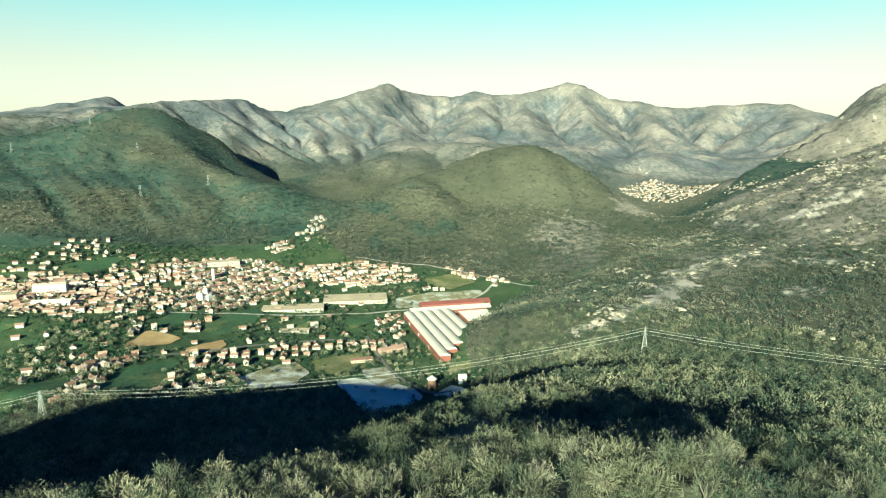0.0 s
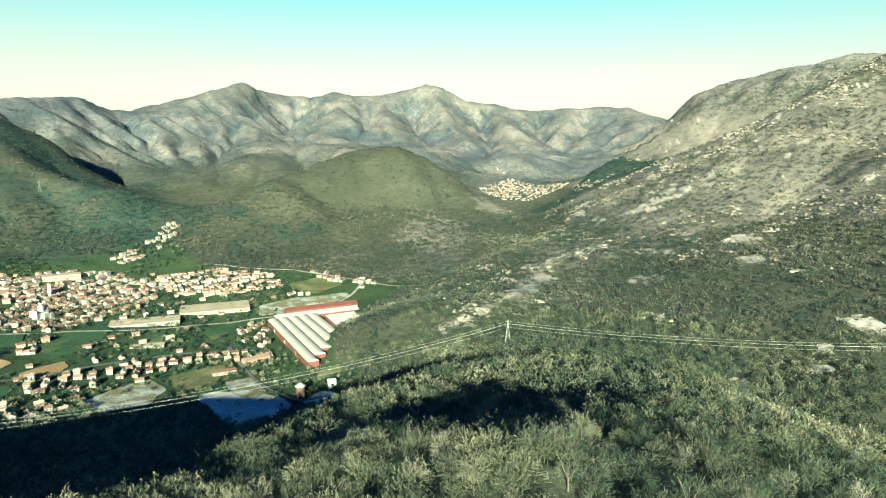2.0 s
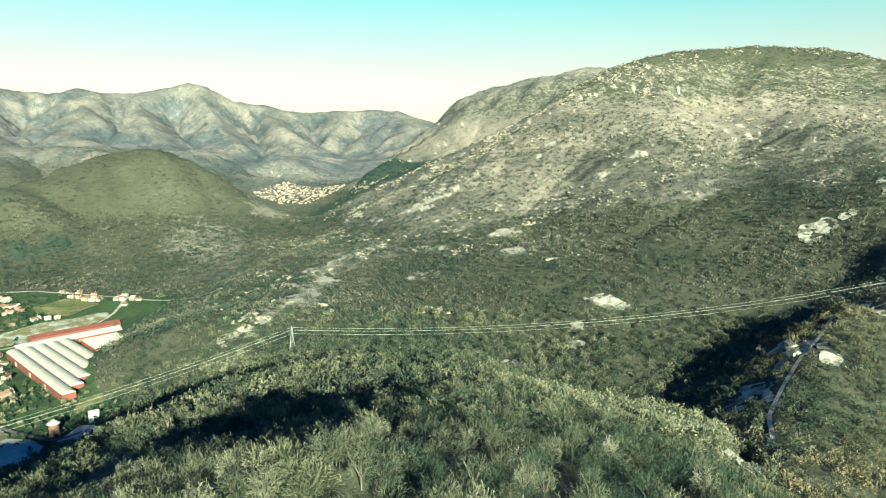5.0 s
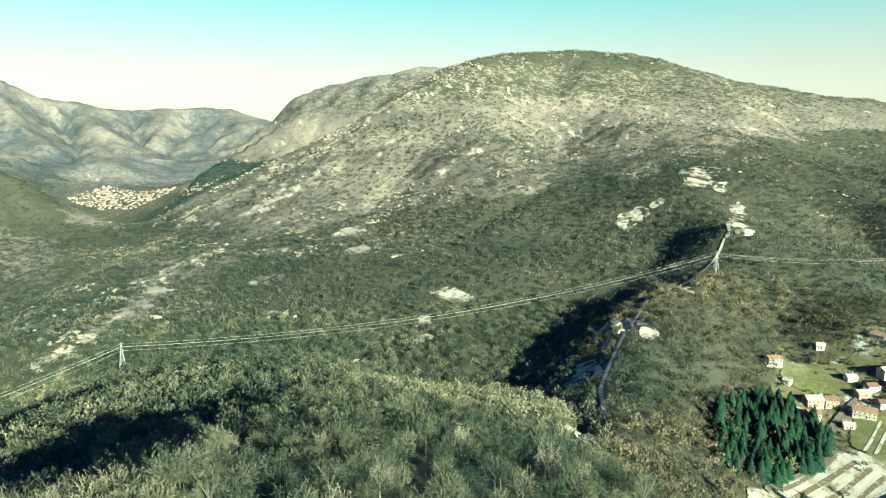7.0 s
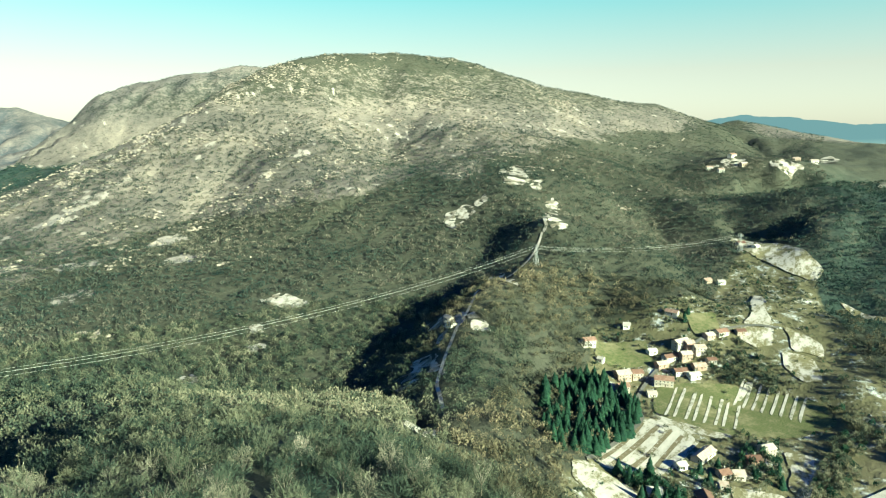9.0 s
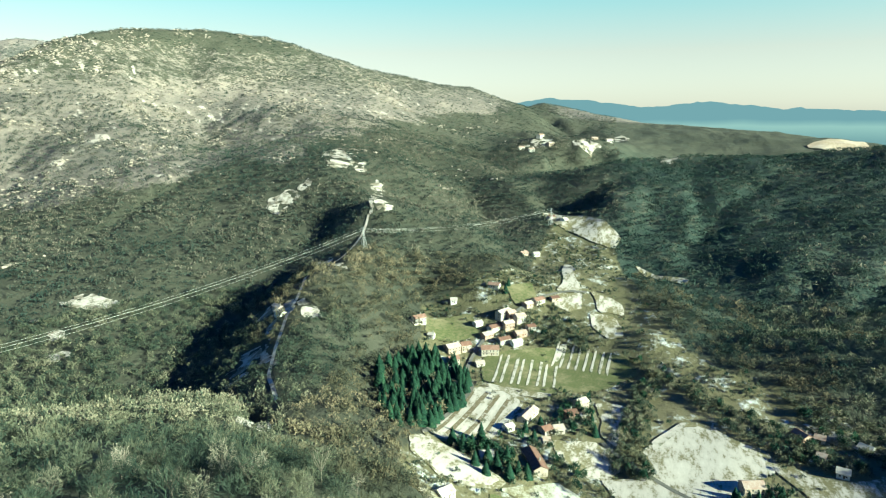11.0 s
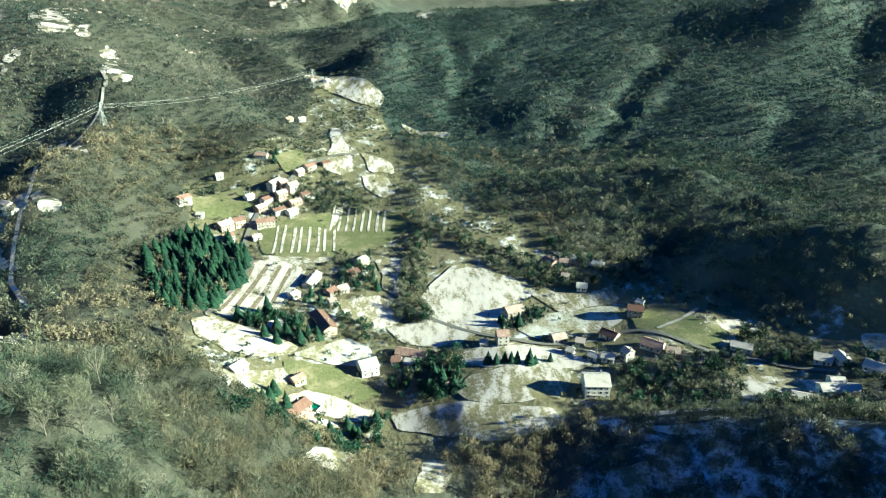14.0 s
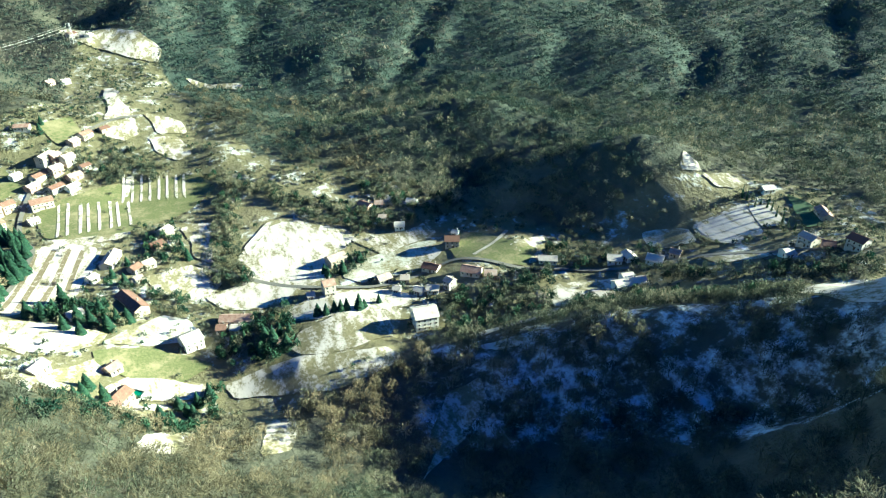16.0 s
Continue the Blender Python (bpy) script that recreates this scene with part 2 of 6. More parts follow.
ROOF_SNOW = two_covers("snowy_tiles", [(0.3, (0.25, 0.13, 0.09)), (0.7, (0.36, 0.21, 0.15))], SNOWY, 0.25, 0.30, 0.42, 0.7)
STONE = surface("grey_stone", [(0.3, (0.22, 0.20, 0.18)), (0.7, (0.42, 0.39, 0.35))], 0.5, 4.0, 0.9, 0.4, 0.05)
DARKWOOD = surface("weathered_wood", [(0.3, (0.06, 0.042, 0.03)), (0.7, (0.14, 0.10, 0.07))], 0.8, 6.0, 0.8, 0.3, 0.02)
FRAME = surface("window_paint", [(0.3, (0.55, 0.52, 0.46)), (0.7, (0.7, 0.68, 0.62))], 1, 8, 0.6, 0.1)
PANE = surface("dark_pane", [(0.3, (0.015, 0.02, 0.024)), (0.7, (0.03, 0.035, 0.04))], 0.5, 2, 0.08, 0)
RED_METAL = surface("oxide_red_cladding", [(0.3, (0.15, 0.05, 0.045)), (0.7, (0.25, 0.095, 0.08))], 0.05, 0.8, 0.6, 0.1)
CREAM_ROOF = surface("pale_roof_sheet", [(0.25, (0.44, 0.385, 0.33)), (0.5, (0.54, 0.485, 0.43)), (0.75, (0.62, 0.57, 0.52))], 0.03, 0.7, 0.7, 0.15)
WHITE_WALL = surface("white_limewash", [(0.3, (0.70, 0.67, 0.62)), (0.7, (0.80, 0.78, 0.74))], 0.2, 2.5, 0.85, 0.1)
STEEL = surface("galvanised_steel", [(0.3, (0.36, 0.37, 0.37)), (0.7, (0.5, 0.5, 0.5))], 1.0, 5.0, 0.5, 0.1, metal=0.6)
TAN_ROOF = surface("weathered_tan_roof", [(0.25, (0.17, 0.135, 0.10)), (0.5, (0.26, 0.21, 0.16)), (0.75, (0.36, 0.30, 0.24))], 0.05, 0.9, 0.8, 0.2)
ALUMINIUM = surface("bright_cable", [(0.3, (0.58, 0.57, 0.54)), (0.7, (0.70, 0.68, 0.64))], 0.5, 4.0, 0.5, 0)
COURT = surface("green_court", [(0.3, (0.02, 0.16, 0.09)), (0.7, (0.04, 0.24, 0.14))], 0.3, 3.0, 0.6, 0.1)
BARK = surface("grey_bark", [(0.3, (0.11, 0.10, 0.08)), (0.7, (0.24, 0.21, 0.17))], 0.5, 6.0, 0.9, 0.4, 0.03, vary=0.5)
PALE_TWIG = surface("pale_twigs", [(0.2, (0.24, 0.22, 0.17)), (0.6, (0.40, 0.36, 0.29)), (0.9, (0.55, 0.50, 0.42))], 0.1, 1.0, 0.85, 0)
TREE_TWIG = surface("crown_twigs", [(0.2, (0.065, 0.08, 0.052)), (0.45, (0.11, 0.122, 0.08)), (0.65, (0.16, 0.158, 0.11)), (0.9, (0.27, 0.25, 0.19))], 0.05, 0.6, 0.9, 0, vary=0.7)
LIMESTONE = surface("pale_limestone", [(0.3, (0.20, 0.17, 0.14)), (0.5, (0.36, 0.305, 0.255)), (0.7, (0.54, 0.46, 0.39))], 0.02, 0.35, 0.9, 0.5, 0.4)

# ---- the land: one sheet, shaped by its ridges and valleys (bearing, distance, height) ----
LAND = []


def ground_xy(bearing, distance):
    return distance * math.sin(radians(bearing)), distance * math.cos(radians(bearing))


def landform(name, points):
    LAND.extend((*ground_xy(b_, d), z) for b_, d, z in points)


def ridge(name, points, behind=0.0, fall=0.3):
    """A crest line through the points, with the slope that falls away behind it."""
    for (b0, d0, z0), (b1, d1, z1) in zip(points, points[1:]):
        (x0, y0), (x1, y1) = ground_xy(b0, d0), ground_xy(b1, d1)
        n = max(1, round(math.hypot(x1 - x0, y1 - y0) / 75))
        LAND.extend((x0 + (x1 - x0) * k / n, y0 + (y1 - y0) * k / n, z0 + (z1 - z0) * k / n) for k in range(n))
    LAND.append((*ground_xy(*points[-1][:2]), points[-1][2]))
    if behind:
        LAND.extend((*ground_xy(b_, d + behind), z - behind * fall) for b_, d, z in points)


ridge("far_hills_west", [(-33.7, 3600, 357), (-31.6, 3600, 363), (-30.1, 3600, 385), (-28.3, 3600, 405), (-26.1, 3500, 450), (-25.5, 3500, 420)], 400)
ridge("far_hills_west", [(-23.5, 3000, 391), (-21.4, 3200, 435), (-20.8, 3300, 445), (-20.2, 3300, 433), (-18.0, 3400, 457), (-16.2, 3500, 439), (-14.9, 3600, 400), (-13.6, 3700, 371)], 400)
ridge("hidden_valley_side", [(-14.9, 3500, 383), (-15.5, 3100, 286), (-16.9, 2800, 209), (-17.8, 2750, 228)])
ridge("west_mountain_crest", [(-27.6, 2200, 327), (-26.8, 2250, 356), (-25.2, 2300, 369), (-23.5, 2350, 375), (-22.3, 2380, 351), (-20.3, 2400, 303), (-18.2, 2380, 246), (-16.9, 2330, 190), (-16.2, 2250, 162)], 300, 0.35)
ridge("west_mountain_ridge", [(-25.5, 2280, 364), (-25.0, 2200, 324), (-24.0, 2130, 291), (-22.5, 2060, 264), (-20.9, 1980, 237), (-19.2, 1900, 200), (-17.5, 1840, 177), (-14.7, 1760, 160), (-13.1, 1700, 147), (-12.8, 1600, 98)])
ridge("west_mountain_left", [(-26.8, 2250, 356), (-27.8, 2150, 322), (-30.1, 1950, 224), (-32.0, 1800, 188), (-34.3, 1650, 157)])
ridge("west_mountain_spur", [(-25.0, 2200, 324), (-26.0, 1980, 239), (-27.2, 1800, 177), (-28.5, 1640, 127), (-30.2, 1520, 95)])
ridge("west_mountain_spur", [(-22.5, 2060, 264), (-22.7, 1820, 185), (-22.5, 1640, 117), (-21.8, 1480, 62)])
ridge("west_mountain_spur", [(-19.2, 1900, 200), (-18.4, 1750, 144), (-17.7, 1590, 91)])
ridge("massif_skyline", [(-13.6, 4000, 377), (-11.7, 3950, 412), (-8.9, 3900, 443), (-6.2, 3850, 499), (-4.1, 4000, 550), (-2.1, 4150, 522), (-0.7, 4250, 493), (2.5, 4300, 534), (4.6, 4300, 487), (8.0, 4350, 531), (9.2, 4400, 540), (10.5, 4400, 582), (12.7, 4400, 537), (14.5, 4450, 478), (17.2, 4500, 449), (19.0, 4500, 412), (22.0, 4550, 439), (25.2, 4550, 446), (27.6, 4500, 432), (29.3, 4500, 371), (32.1, 4500, 315)], 350)
ridge("massif_left_flank", [(-6.2, 3850, 499), (-8.9, 3600, 417), (-11.7, 3400, 354), (-14.1, 3150, 294), (-16.2, 2900, 210), (-16.9, 2750, 165), (-16.1, 2650, 135)])
ridge("massif_bright_spur", [(-4.1, 4000, 550), (-4.6, 3600, 365), (-6.5, 3400, 299), (-9.0, 3100, 234), (-11.6, 2750, 162), (-12.4, 2400, 99)])
ridge("massif_bright_spur", [(-4.6, 3600, 365), (-2.4, 3250, 258), (-0.2, 2800, 169)])
ridge("massif_spur", [(-0.7, 4250, 493), (0.3, 3950, 381), (2.7, 3500, 255), (4.7, 3200, 213)])
ridge("massif_spur", [(2.5, 4300, 534), (3.5, 3950, 381), (5.7, 3550, 269)])
ridge("massif_spur", [(8.0, 4350, 531), (7.1, 4000, 381), (8.6, 3500, 240)])
ridge("massif_spur", [(10.5, 4400, 582), (11.6, 4000, 397), (13.3, 3700, 268), (15.7, 3300, 151)])
ridge("massif_spur", [(14.5, 4450, 478), (16.4, 4100, 358), (18.7, 3800, 253), (20.3, 3600, 208)])
ridge("massif_spur", [(22.0, 4550, 439), (23.3, 4400, 393), (21.7, 4050, 283), (19.6, 3600, 184)])
ridge("massif_spur", [(27.6, 4500, 432), (27.1, 4200, 346), (25.5, 3900, 225), (23.9, 3500, 150)])
ridge("massif_spur", [(25.2, 4550, 446), (25.2, 4200, 315), (24.2, 3950, 253)])
ridge("massif_gully", [(-1.2, 4000, 349), (-1.9, 3200, 191)])
ridge("massif_gully", [(5.1, 4100, 384), (4.2, 3500, 240)])
ridge("massif_gully", [(9.7, 4150, 350), (11.0, 3500, 206)])
ridge("massif_gully", [(15.5, 4250, 316), (16.5, 3600, 197)])
ridge("massif_gully", [(20.1, 4350, 350), (20.9, 3800, 215)])
ridge("massif_gully", [(24.5, 4350, 348), (22.8, 3800, 186)])
ridge("massif_low", [(-4.1, 2700, 197), (0.8, 2900, 221), (4.7, 2800, 209), (10.5, 3100, 217), (14.3, 3100, 159), (18.8, 3300, 153), (23.1, 3400, 140), (25.2, 3300, 134)])
ridge("brown_dome", [(-11.1, 1560, 91), (-8.1, 1650, 106), (-5.2, 1750, 143), (-1.7, 1830, 175), (0.8, 1890, 202), (3.2, 1950, 225), (4.7, 1980, 236), (6.2, 2000, 234), (8.1, 2000, 237), (10.5, 1960, 208), (12.5, 1920, 180), (15.3, 1830, 131), (17.7, 1720, 85), (19.6, 1620, 56)], 330, 0.4)
ridge("dome_spur", [(10.5, 1960, 208), (11.3, 1860, 160), (9.9, 1700, 98), (7.6, 1550, 54), (4.8, 1420, 23)])
ridge("dome_spur", [(3.2, 1950, 225), (0.3, 1700, 140), (-2.2, 1560, 85), (-4.7, 1430, 40)])
ridge("dome_side", [(13.6, 1620, 69), (14.7, 1330, 36)])
ridge("dark_spur", [(19.8, 1850, 29), (22.1, 1950, 103), (24.4, 2000, 168), (26.0, 2050, 206), (27.3, 2080, 221), (28.7, 2000, 200)], 230, 0.35)
ridge("east_back_ridge", [(27.1, 2650, 209), (27.5, 2700, 243), (28.9, 2750, 279), (30.9, 2800, 359), (32.2, 2850, 419)], 350, 0.4)
ridge("east_back_ridge", [(31.8, 2850, 402), (35.1, 2900, 474), (37.8, 2900, 518), (41.3, 2900, 564), (43.5, 2900, 584), (45.4, 2850, 567)], 350, 0.4)
ridge("east_mountain_edge", [(20.0, 1520, 49), (22.5, 1570, 89), (25.5, 1620, 145), (28.5, 1650, 179), (29.9, 1680, 208), (31.9, 1700, 226), (35.2, 1740, 286), (37.9, 1780, 329), (41.0, 1820, 392), (44.0, 1880, 452), (45.6, 1920, 482), (47.7, 1980, 505), (50.0, 2050, 529)])
ridge("east_mountain_top", [(45.6, 1930, 480), (48.0, 2020, 515), (50.4, 2100, 538), (53.2, 2150, 549), (55.6, 2200, 561), (58.5, 2230, 551), (60.8, 2230, 552), (62.7, 2260, 534), (65.5, 2300, 496), (68.3, 2350, 470), (71.8, 2420, 447), (75.2, 2500, 413), (77.7, 2560, 407), (80.1, 2600, 363), (81.7, 2650, 334), (83.2, 2700, 291)], 500)
ridge("east_shoulder", [(48.0, 2020, 515), (46.5, 1850, 431), (44.5, 1650, 321), (42.5, 1450, 222), (40.5, 1280, 145)])
ridge("east_shoulder", [(53.2, 2150, 549), (54.7, 1980, 441), (55.7, 1750, 323), (55.7, 1480, 219)])
ridge("east_shoulder", [(60.8, 2230, 552), (63.7, 2100, 446), (67.1, 1850, 338), (70.4, 1550, 257)])
ridge("east_shoulder", [(71.8, 2420, 447), (74.5, 2150, 334), (77.6, 1850, 244), (80.2, 1550, 190)])
ridge("east_skyline_end", [(78.1, 2600, 406), (79.9, 2650, 369), (82.3, 2750, 333)])
ridge("plain_hills", [(82.7, 3000, 332), (85.1, 3100, 337), (87.5, 3000, 303), (90.3, 2900, 290), (92.1, 2800, 268), (94.9, 2700, 255), (98.9, 2500, 253), (101.9, 2300, 249), (104.1, 2150, 239), (106.5, 2100, 235)], 400, 0.12)
ridge("plateau", [(84.2, 1750, 242), (87.5, 1650, 232), (90.4, 1650, 226), (94.2, 1500, 198)])
ridge("south_mountain_crest", [(88.6, 1080, 144), (88.4, 1150, 168), (89.8, 1190, 189), (92.4, 1230, 201), (96.9, 1280, 214), (101.3, 1310, 224), (105.5, 1330, 227), (108.2, 1345, 238), (111.2, 1350, 247), (115.2, 1350, 258)], 400, 0.15)
ridge("shade_crest", [(114.6, 318, 66), (119.3, 312, 74), (123.4, 310, 84), (130.7, 310, 99), (136.8, 312, 113), (143.8, 318, 124), (149.8, 322, 137)])
ridge("flank_spur", [(71.8, 1261, 218), (74.1, 1157, 185), (76.4, 1067, 154), (78.5, 870, 146), (80.9, 782, 125)])
ridge("flank_gully", [(74.0, 1325, 193), (76.7, 1183, 158), (78.9, 1076, 129), (81.1, 892, 120), (82.5, 817, 104)])
ridge("flank_spur", [(76.1, 1451, 225), (78.6, 1321, 193), (81.5, 1181, 172), (84.0, 1063, 148)])
ridge("flank_gully", [(69.4, 866, 159), (71.8, 800, 130), (73.7, 750, 104), (75.3, 688, 86)])
ridge("flank_gully", [(78.1, 1614, 195), (80.6, 1353, 176), (83.4, 1189, 156), (85.7, 1087, 134)])
ridge("dark_gully", [(89.6, 1152, 169), (92.5, 1075, 169), (94.9, 1031, 149), (96.5, 941, 114)])
landform("east_face_high", [(45, 1400, 240), (50.5, 1500, 275), (49.5, 1200, 190), (60.5, 1600, 300), (61, 1300, 232), (57, 1200, 200)])
landform("east_flank", [(72.9, 1500, 250), (73.5, 1250, 194), (77.7, 1250, 165), (70.7, 1050, 174), (75.6, 1020, 136), (80.2, 1000, 127), (84, 2000, 225), (80.5, 2100, 262), (82, 1300, 170)])
landform("behind_east_edge", [(31, 2150, 120), (35, 2200, 190), (39, 2300, 250), (43, 2350, 340), (33.5, 2500, 270)])
landform("shade_slope", [(110.3, 330, 54), (117.5, 348, 56), (123.5, 348, 66), (137.2, 355, 88), (146.3, 355, 112), (153, 330, 150), (106, 262, 60), (115, 255, 60), (125, 250, 70), (135, 250, 82), (145, 255, 97), (152, 260, 116), (100.9, 205, 74), (114.6, 195, 73), (134.7, 190, 92), (150.7, 180, 130), (88.9, 225, 80), (92.4, 255, 68)])
landform("west_foot", [(-34.6, 1500, 99), (-31.3, 1550, 107), (-26.4, 1430, 73), (-21.8, 1420, 61), (-16.8, 1480, 68), (-13, 1560, 84)])
landform("dome_foot", [(-11.1, 1550, 77), (-7.3, 1350, 38), (-1.2, 1280, 32), (4.9, 1200, 22), (10.9, 1200, 24), (13.8, 1250, 34), (17.9, 1350, 53)])
landform("second_town", [(15.8, 2700, 42), (18.3, 3000, 79), (22.4, 3000, 72), (19.5, 2500, 14), (19.1, 2400, -5), (24, 3300, 117)])
landform("east_face", [(14.2, 1150, 58), (17.2, 1200, 79), (24.8, 1250, 92), (32.1, 1400, 156), (39, 1450, 216), (22.3, 1000, 78), (29.8, 1000, 90), (37, 1150, 125), (12.1, 800, 80), (7.2, 800, 70), (16.7, 760, 86), (24.9, 760, 75), (4.3, 850, 51)])
landform("east_shelf", [(40.9, 900, 103), (46, 820, 93), (50, 860, 112), (53.5, 960, 134), (60.6, 1000, 166), (62.8, 1080, 194), (65.4, 1150, 217), (35.8, 780, 74), (40.8, 720, 62), (47, 700, 74)])
landform("road_ridge", [(69, 900, 192), (70, 880, 179), (68.3, 800, 140), (66.2, 740, 135), (63.9, 700, 133), (62.4, 620, 121), (60.9, 560, 106), (59.9, 490, 97), (59.4, 450, 96), (59.6, 410, 92)])
landform("gully_bed", [(67, 1020, 188), (64.9, 900, 128), (60.9, 780, 91), (55.7, 690, 68), (51.6, 620, 56), (50.5, 560, 52), (55.1, 500, 74), (57.7, 450, 72)])
landform("ridge_east_side", [(66, 640, 114), (68.6, 590, 96), (65.1, 500, 97), (64.1, 430, 99), (68.7, 510, 75), (71.2, 560, 76), (73.5, 720, 96)])
landform("near_hill_crest", [(-25.2, 165, 203), (-23.2, 175, 201), (-20.1, 185, 196), (-14.8, 195, 189), (-9.2, 215, 182), (-8, 242, 179), (-4.5, 260, 173), (0.8, 310, 159), (3.4, 350, 148), (11.1, 450, 124), (17.9, 570, 100), (25.2, 560, 104), (29.3, 540, 112), (35.7, 500, 124)])
landform("near_hill_crest_east", [(29.2, 560, 97), (33.7, 540, 97), (37.8, 520, 96), (41.8, 480, 98), (46, 440, 112), (51.3, 410, 120), (56.4, 380, 125), (59.6, 330, 127)])
landform("near_hill_top", [(-36.6, 200, 196), (-0.1, 150, 202), (11.3, 260, 169), (21, 330, 156), (33.6, 280, 180), (26, 150, 211)])
landform("near_hill_top_east", [(23.6, 150, 222), (40.2, 150, 210), (50.3, 210, 186), (36, 300, 168), (60.9, 175, 190), (66.3, 210, 173), (69.5, 250, 153), (72.6, 240, 153)])
landform("near_hill_flank", [(64.5, 245, 160), (69.3, 228, 150), (72.2, 205, 144), (77.2, 190, 136), (80.1, 183, 133), (57.9, 150, 180), (68.3, 150, 167)])
landform("near_hill_under", [(0, 40, 216), (60, 60, 214), (120, 60, 196), (180, 60, 206), (240, 70, 214), (300, 60, 214), (90, 85, 190), (110, 85, 172), (130, 95, 168)])
landform("shaded_foot", [(-33.1, 640, 48), (-28.4, 610, 48), (-22.7, 640, 35), (-15.6, 660, 24), (-11.6, 690, 13), (-8.7, 600, 19), (-1.8, 680, 2), (-24.3, 430, 93), (-17.3, 400, 98), (-32.6, 420, 109)])
landform("town_floor", [(-35.8, 730, 55), (-30.2, 730, 39), (-19.4, 715, 20), (-4.4, 700, 10), (-35.2, 1010, 60), (-27.7, 1000, 42), (-19, 1000, 25), (-9.4, 1000, 12), (-1.3, 890, 7), (2.9, 990, 11), (-34.8, 1330, 73), (-27.4, 1290, 51), (-18.8, 1290, 34), (-9.3, 1270, 27), (0.8, 1230, 20), (6.9, 1100, 16)])
landform("town_floor", [(3.4, 770, 10)])
landform("valley_west", [(-45, 700, 0), (-45, 1000, 5), (-45, 1400, 30), (-60, 700, 0), (-60, 1400, 10), (-60, 2500, 150), (-90, 900, 20), (-90, 2500, 100), (-45, 2000, 190), (-45, 3000, 330), (-45, 4000, 420)])
landform("village_floor", [(76.7, 615, 68), (80.8, 590, 64), (86.2, 620, 64), (91.5, 600, 61), (78.6, 500, 65), (84, 480, 63), (89, 490, 58), (93.7, 540, 58), (97, 520, 59), (102.2, 510, 59), (97.4, 440, 50), (103.7, 450, 51), (76.2, 420, 68), (81.7, 410, 62), (89.1, 395, 48), (96.5, 390, 51)])
landform("village_floor", [(103.1, 380, 56), (110.4, 430, 51), (116.9, 460, 58), (121.1, 450, 66), (77.1, 370, 66), (81.5, 330, 54), (88, 350, 47), (98.1, 325, 55), (106.4, 325, 58), (86.3, 300, 45), (95.4, 300, 45)])
landform("village_up", [(82, 680, 94), (84.1, 800, 109), (87.1, 810, 114), (88.6, 960, 147), (85.1, 980, 160), (78.5, 730, 114), (91.3, 740, 97), (93.9, 650, 87)])
landform("side_valley_far", [(84.2, 1500, 233), (88.4, 1700, 237), (89.9, 1400, 215), (89.5, 1200, 189), (93.7, 1500, 198), (92.5, 1000, 150), (94.1, 900, 119), (96.2, 780, 96), (99.5, 680, 81)])
landform("south_mountain_face", [(105.9, 1098, 183), (103.6, 869, 121), (110.9, 907, 132), (117.5, 1025, 164), (124.2, 949, 143), (127.4, 1130, 192), (122.9, 786, 99), (130.6, 864, 120), (134.7, 909, 132), (111.1, 802, 103), (131.6, 1025, 163)])
landform("south_mountain_west", [(89.9, 1080, 187), (94.1, 1250, 206), (96.3, 960, 135)])
landform("low_spur", [(89.5, 900, 120), (93.2, 800, 107), (97.1, 730, 99), (104.3, 680, 91), (109.3, 680, 102), (115, 690, 118), (118.4, 680, 115), (123.2, 660, 103), (128.2, 650, 89)])
landform("low_spur_front", [(92, 700, 83), (96, 630, 79), (101.2, 600, 71), (106.6, 580, 66), (111.9, 580, 60), (117.1, 540, 66), (103.9, 570, 60), (112.1, 500, 63), (117.1, 540, 66)])
landform("knoll", [(117.7, 522, 68), (121.3, 532, 89), (124.8, 540, 105), (128.1, 548, 117), (131.3, 555, 125), (134.7, 560, 115), (139.7, 545, 97), (143.8, 520, 95)])
landform("knoll_back", [(116.6, 590, 50), (122.7, 640, 81), (131.7, 680, 105)])
landform("knoll_foot", [(117.8, 508, 66), (123.2, 492, 65), (129.6, 486, 70), (133.1, 484, 76), (137.9, 480, 84), (144.6, 460, 96), (151.3, 440, 112)])
landform("behind_knoll", [(133.7, 800, 91), (140.3, 750, 101), (145.3, 620, 93), (149.9, 580, 102)])
landform("east_valley_low", [(117.4, 420, 61), (123.1, 400, 61), (131.5, 390, 66), (138.7, 410, 83), (147.6, 390, 103), (152.3, 370, 117)])
landform("south_hill", [(156, 370, 112), (160, 430, 118), (158, 465, 112), (165, 150, 198), (160, 220, 192), (168, 300, 178), (157, 300, 163), (153.5, 325, 151), (185, 300, 200), (200, 260, 215), (152, 560, 98), (165, 560, 112), (180, 700, 130), (150, 600, 98), (165, 800, 120), (175, 1000, 140)])
landform("south_hills_far", [(145, 1350, 215), (160, 1500, 200), (180, 1500, 190), (200, 1500, 190), (150, 2600, 300), (180, 2600, 260), (130, 2600, 230), (115, 2600, 150), (105, 2600, 150)])
landform("outer_rim", [(84, 4800, 60), (88, 4800, 40), (95, 4800, 20), (105, 4800, 20), (115, 4800, 30), (125, 4800, 80), (88, 3800, 120), (96, 3600, 110), (104, 3200, 110), (112, 3000, 120), (140, 4800, 360), (160, 4800, 380), (180, 4800, 340), (220, 4800, 300), (260, 4800, 260), (300, 4800, 300), (-45, 4800, 420), (-30, 4800, 300), (-20, 4800, 330), (-10, 4900, 300), (0, 4950, 300)])
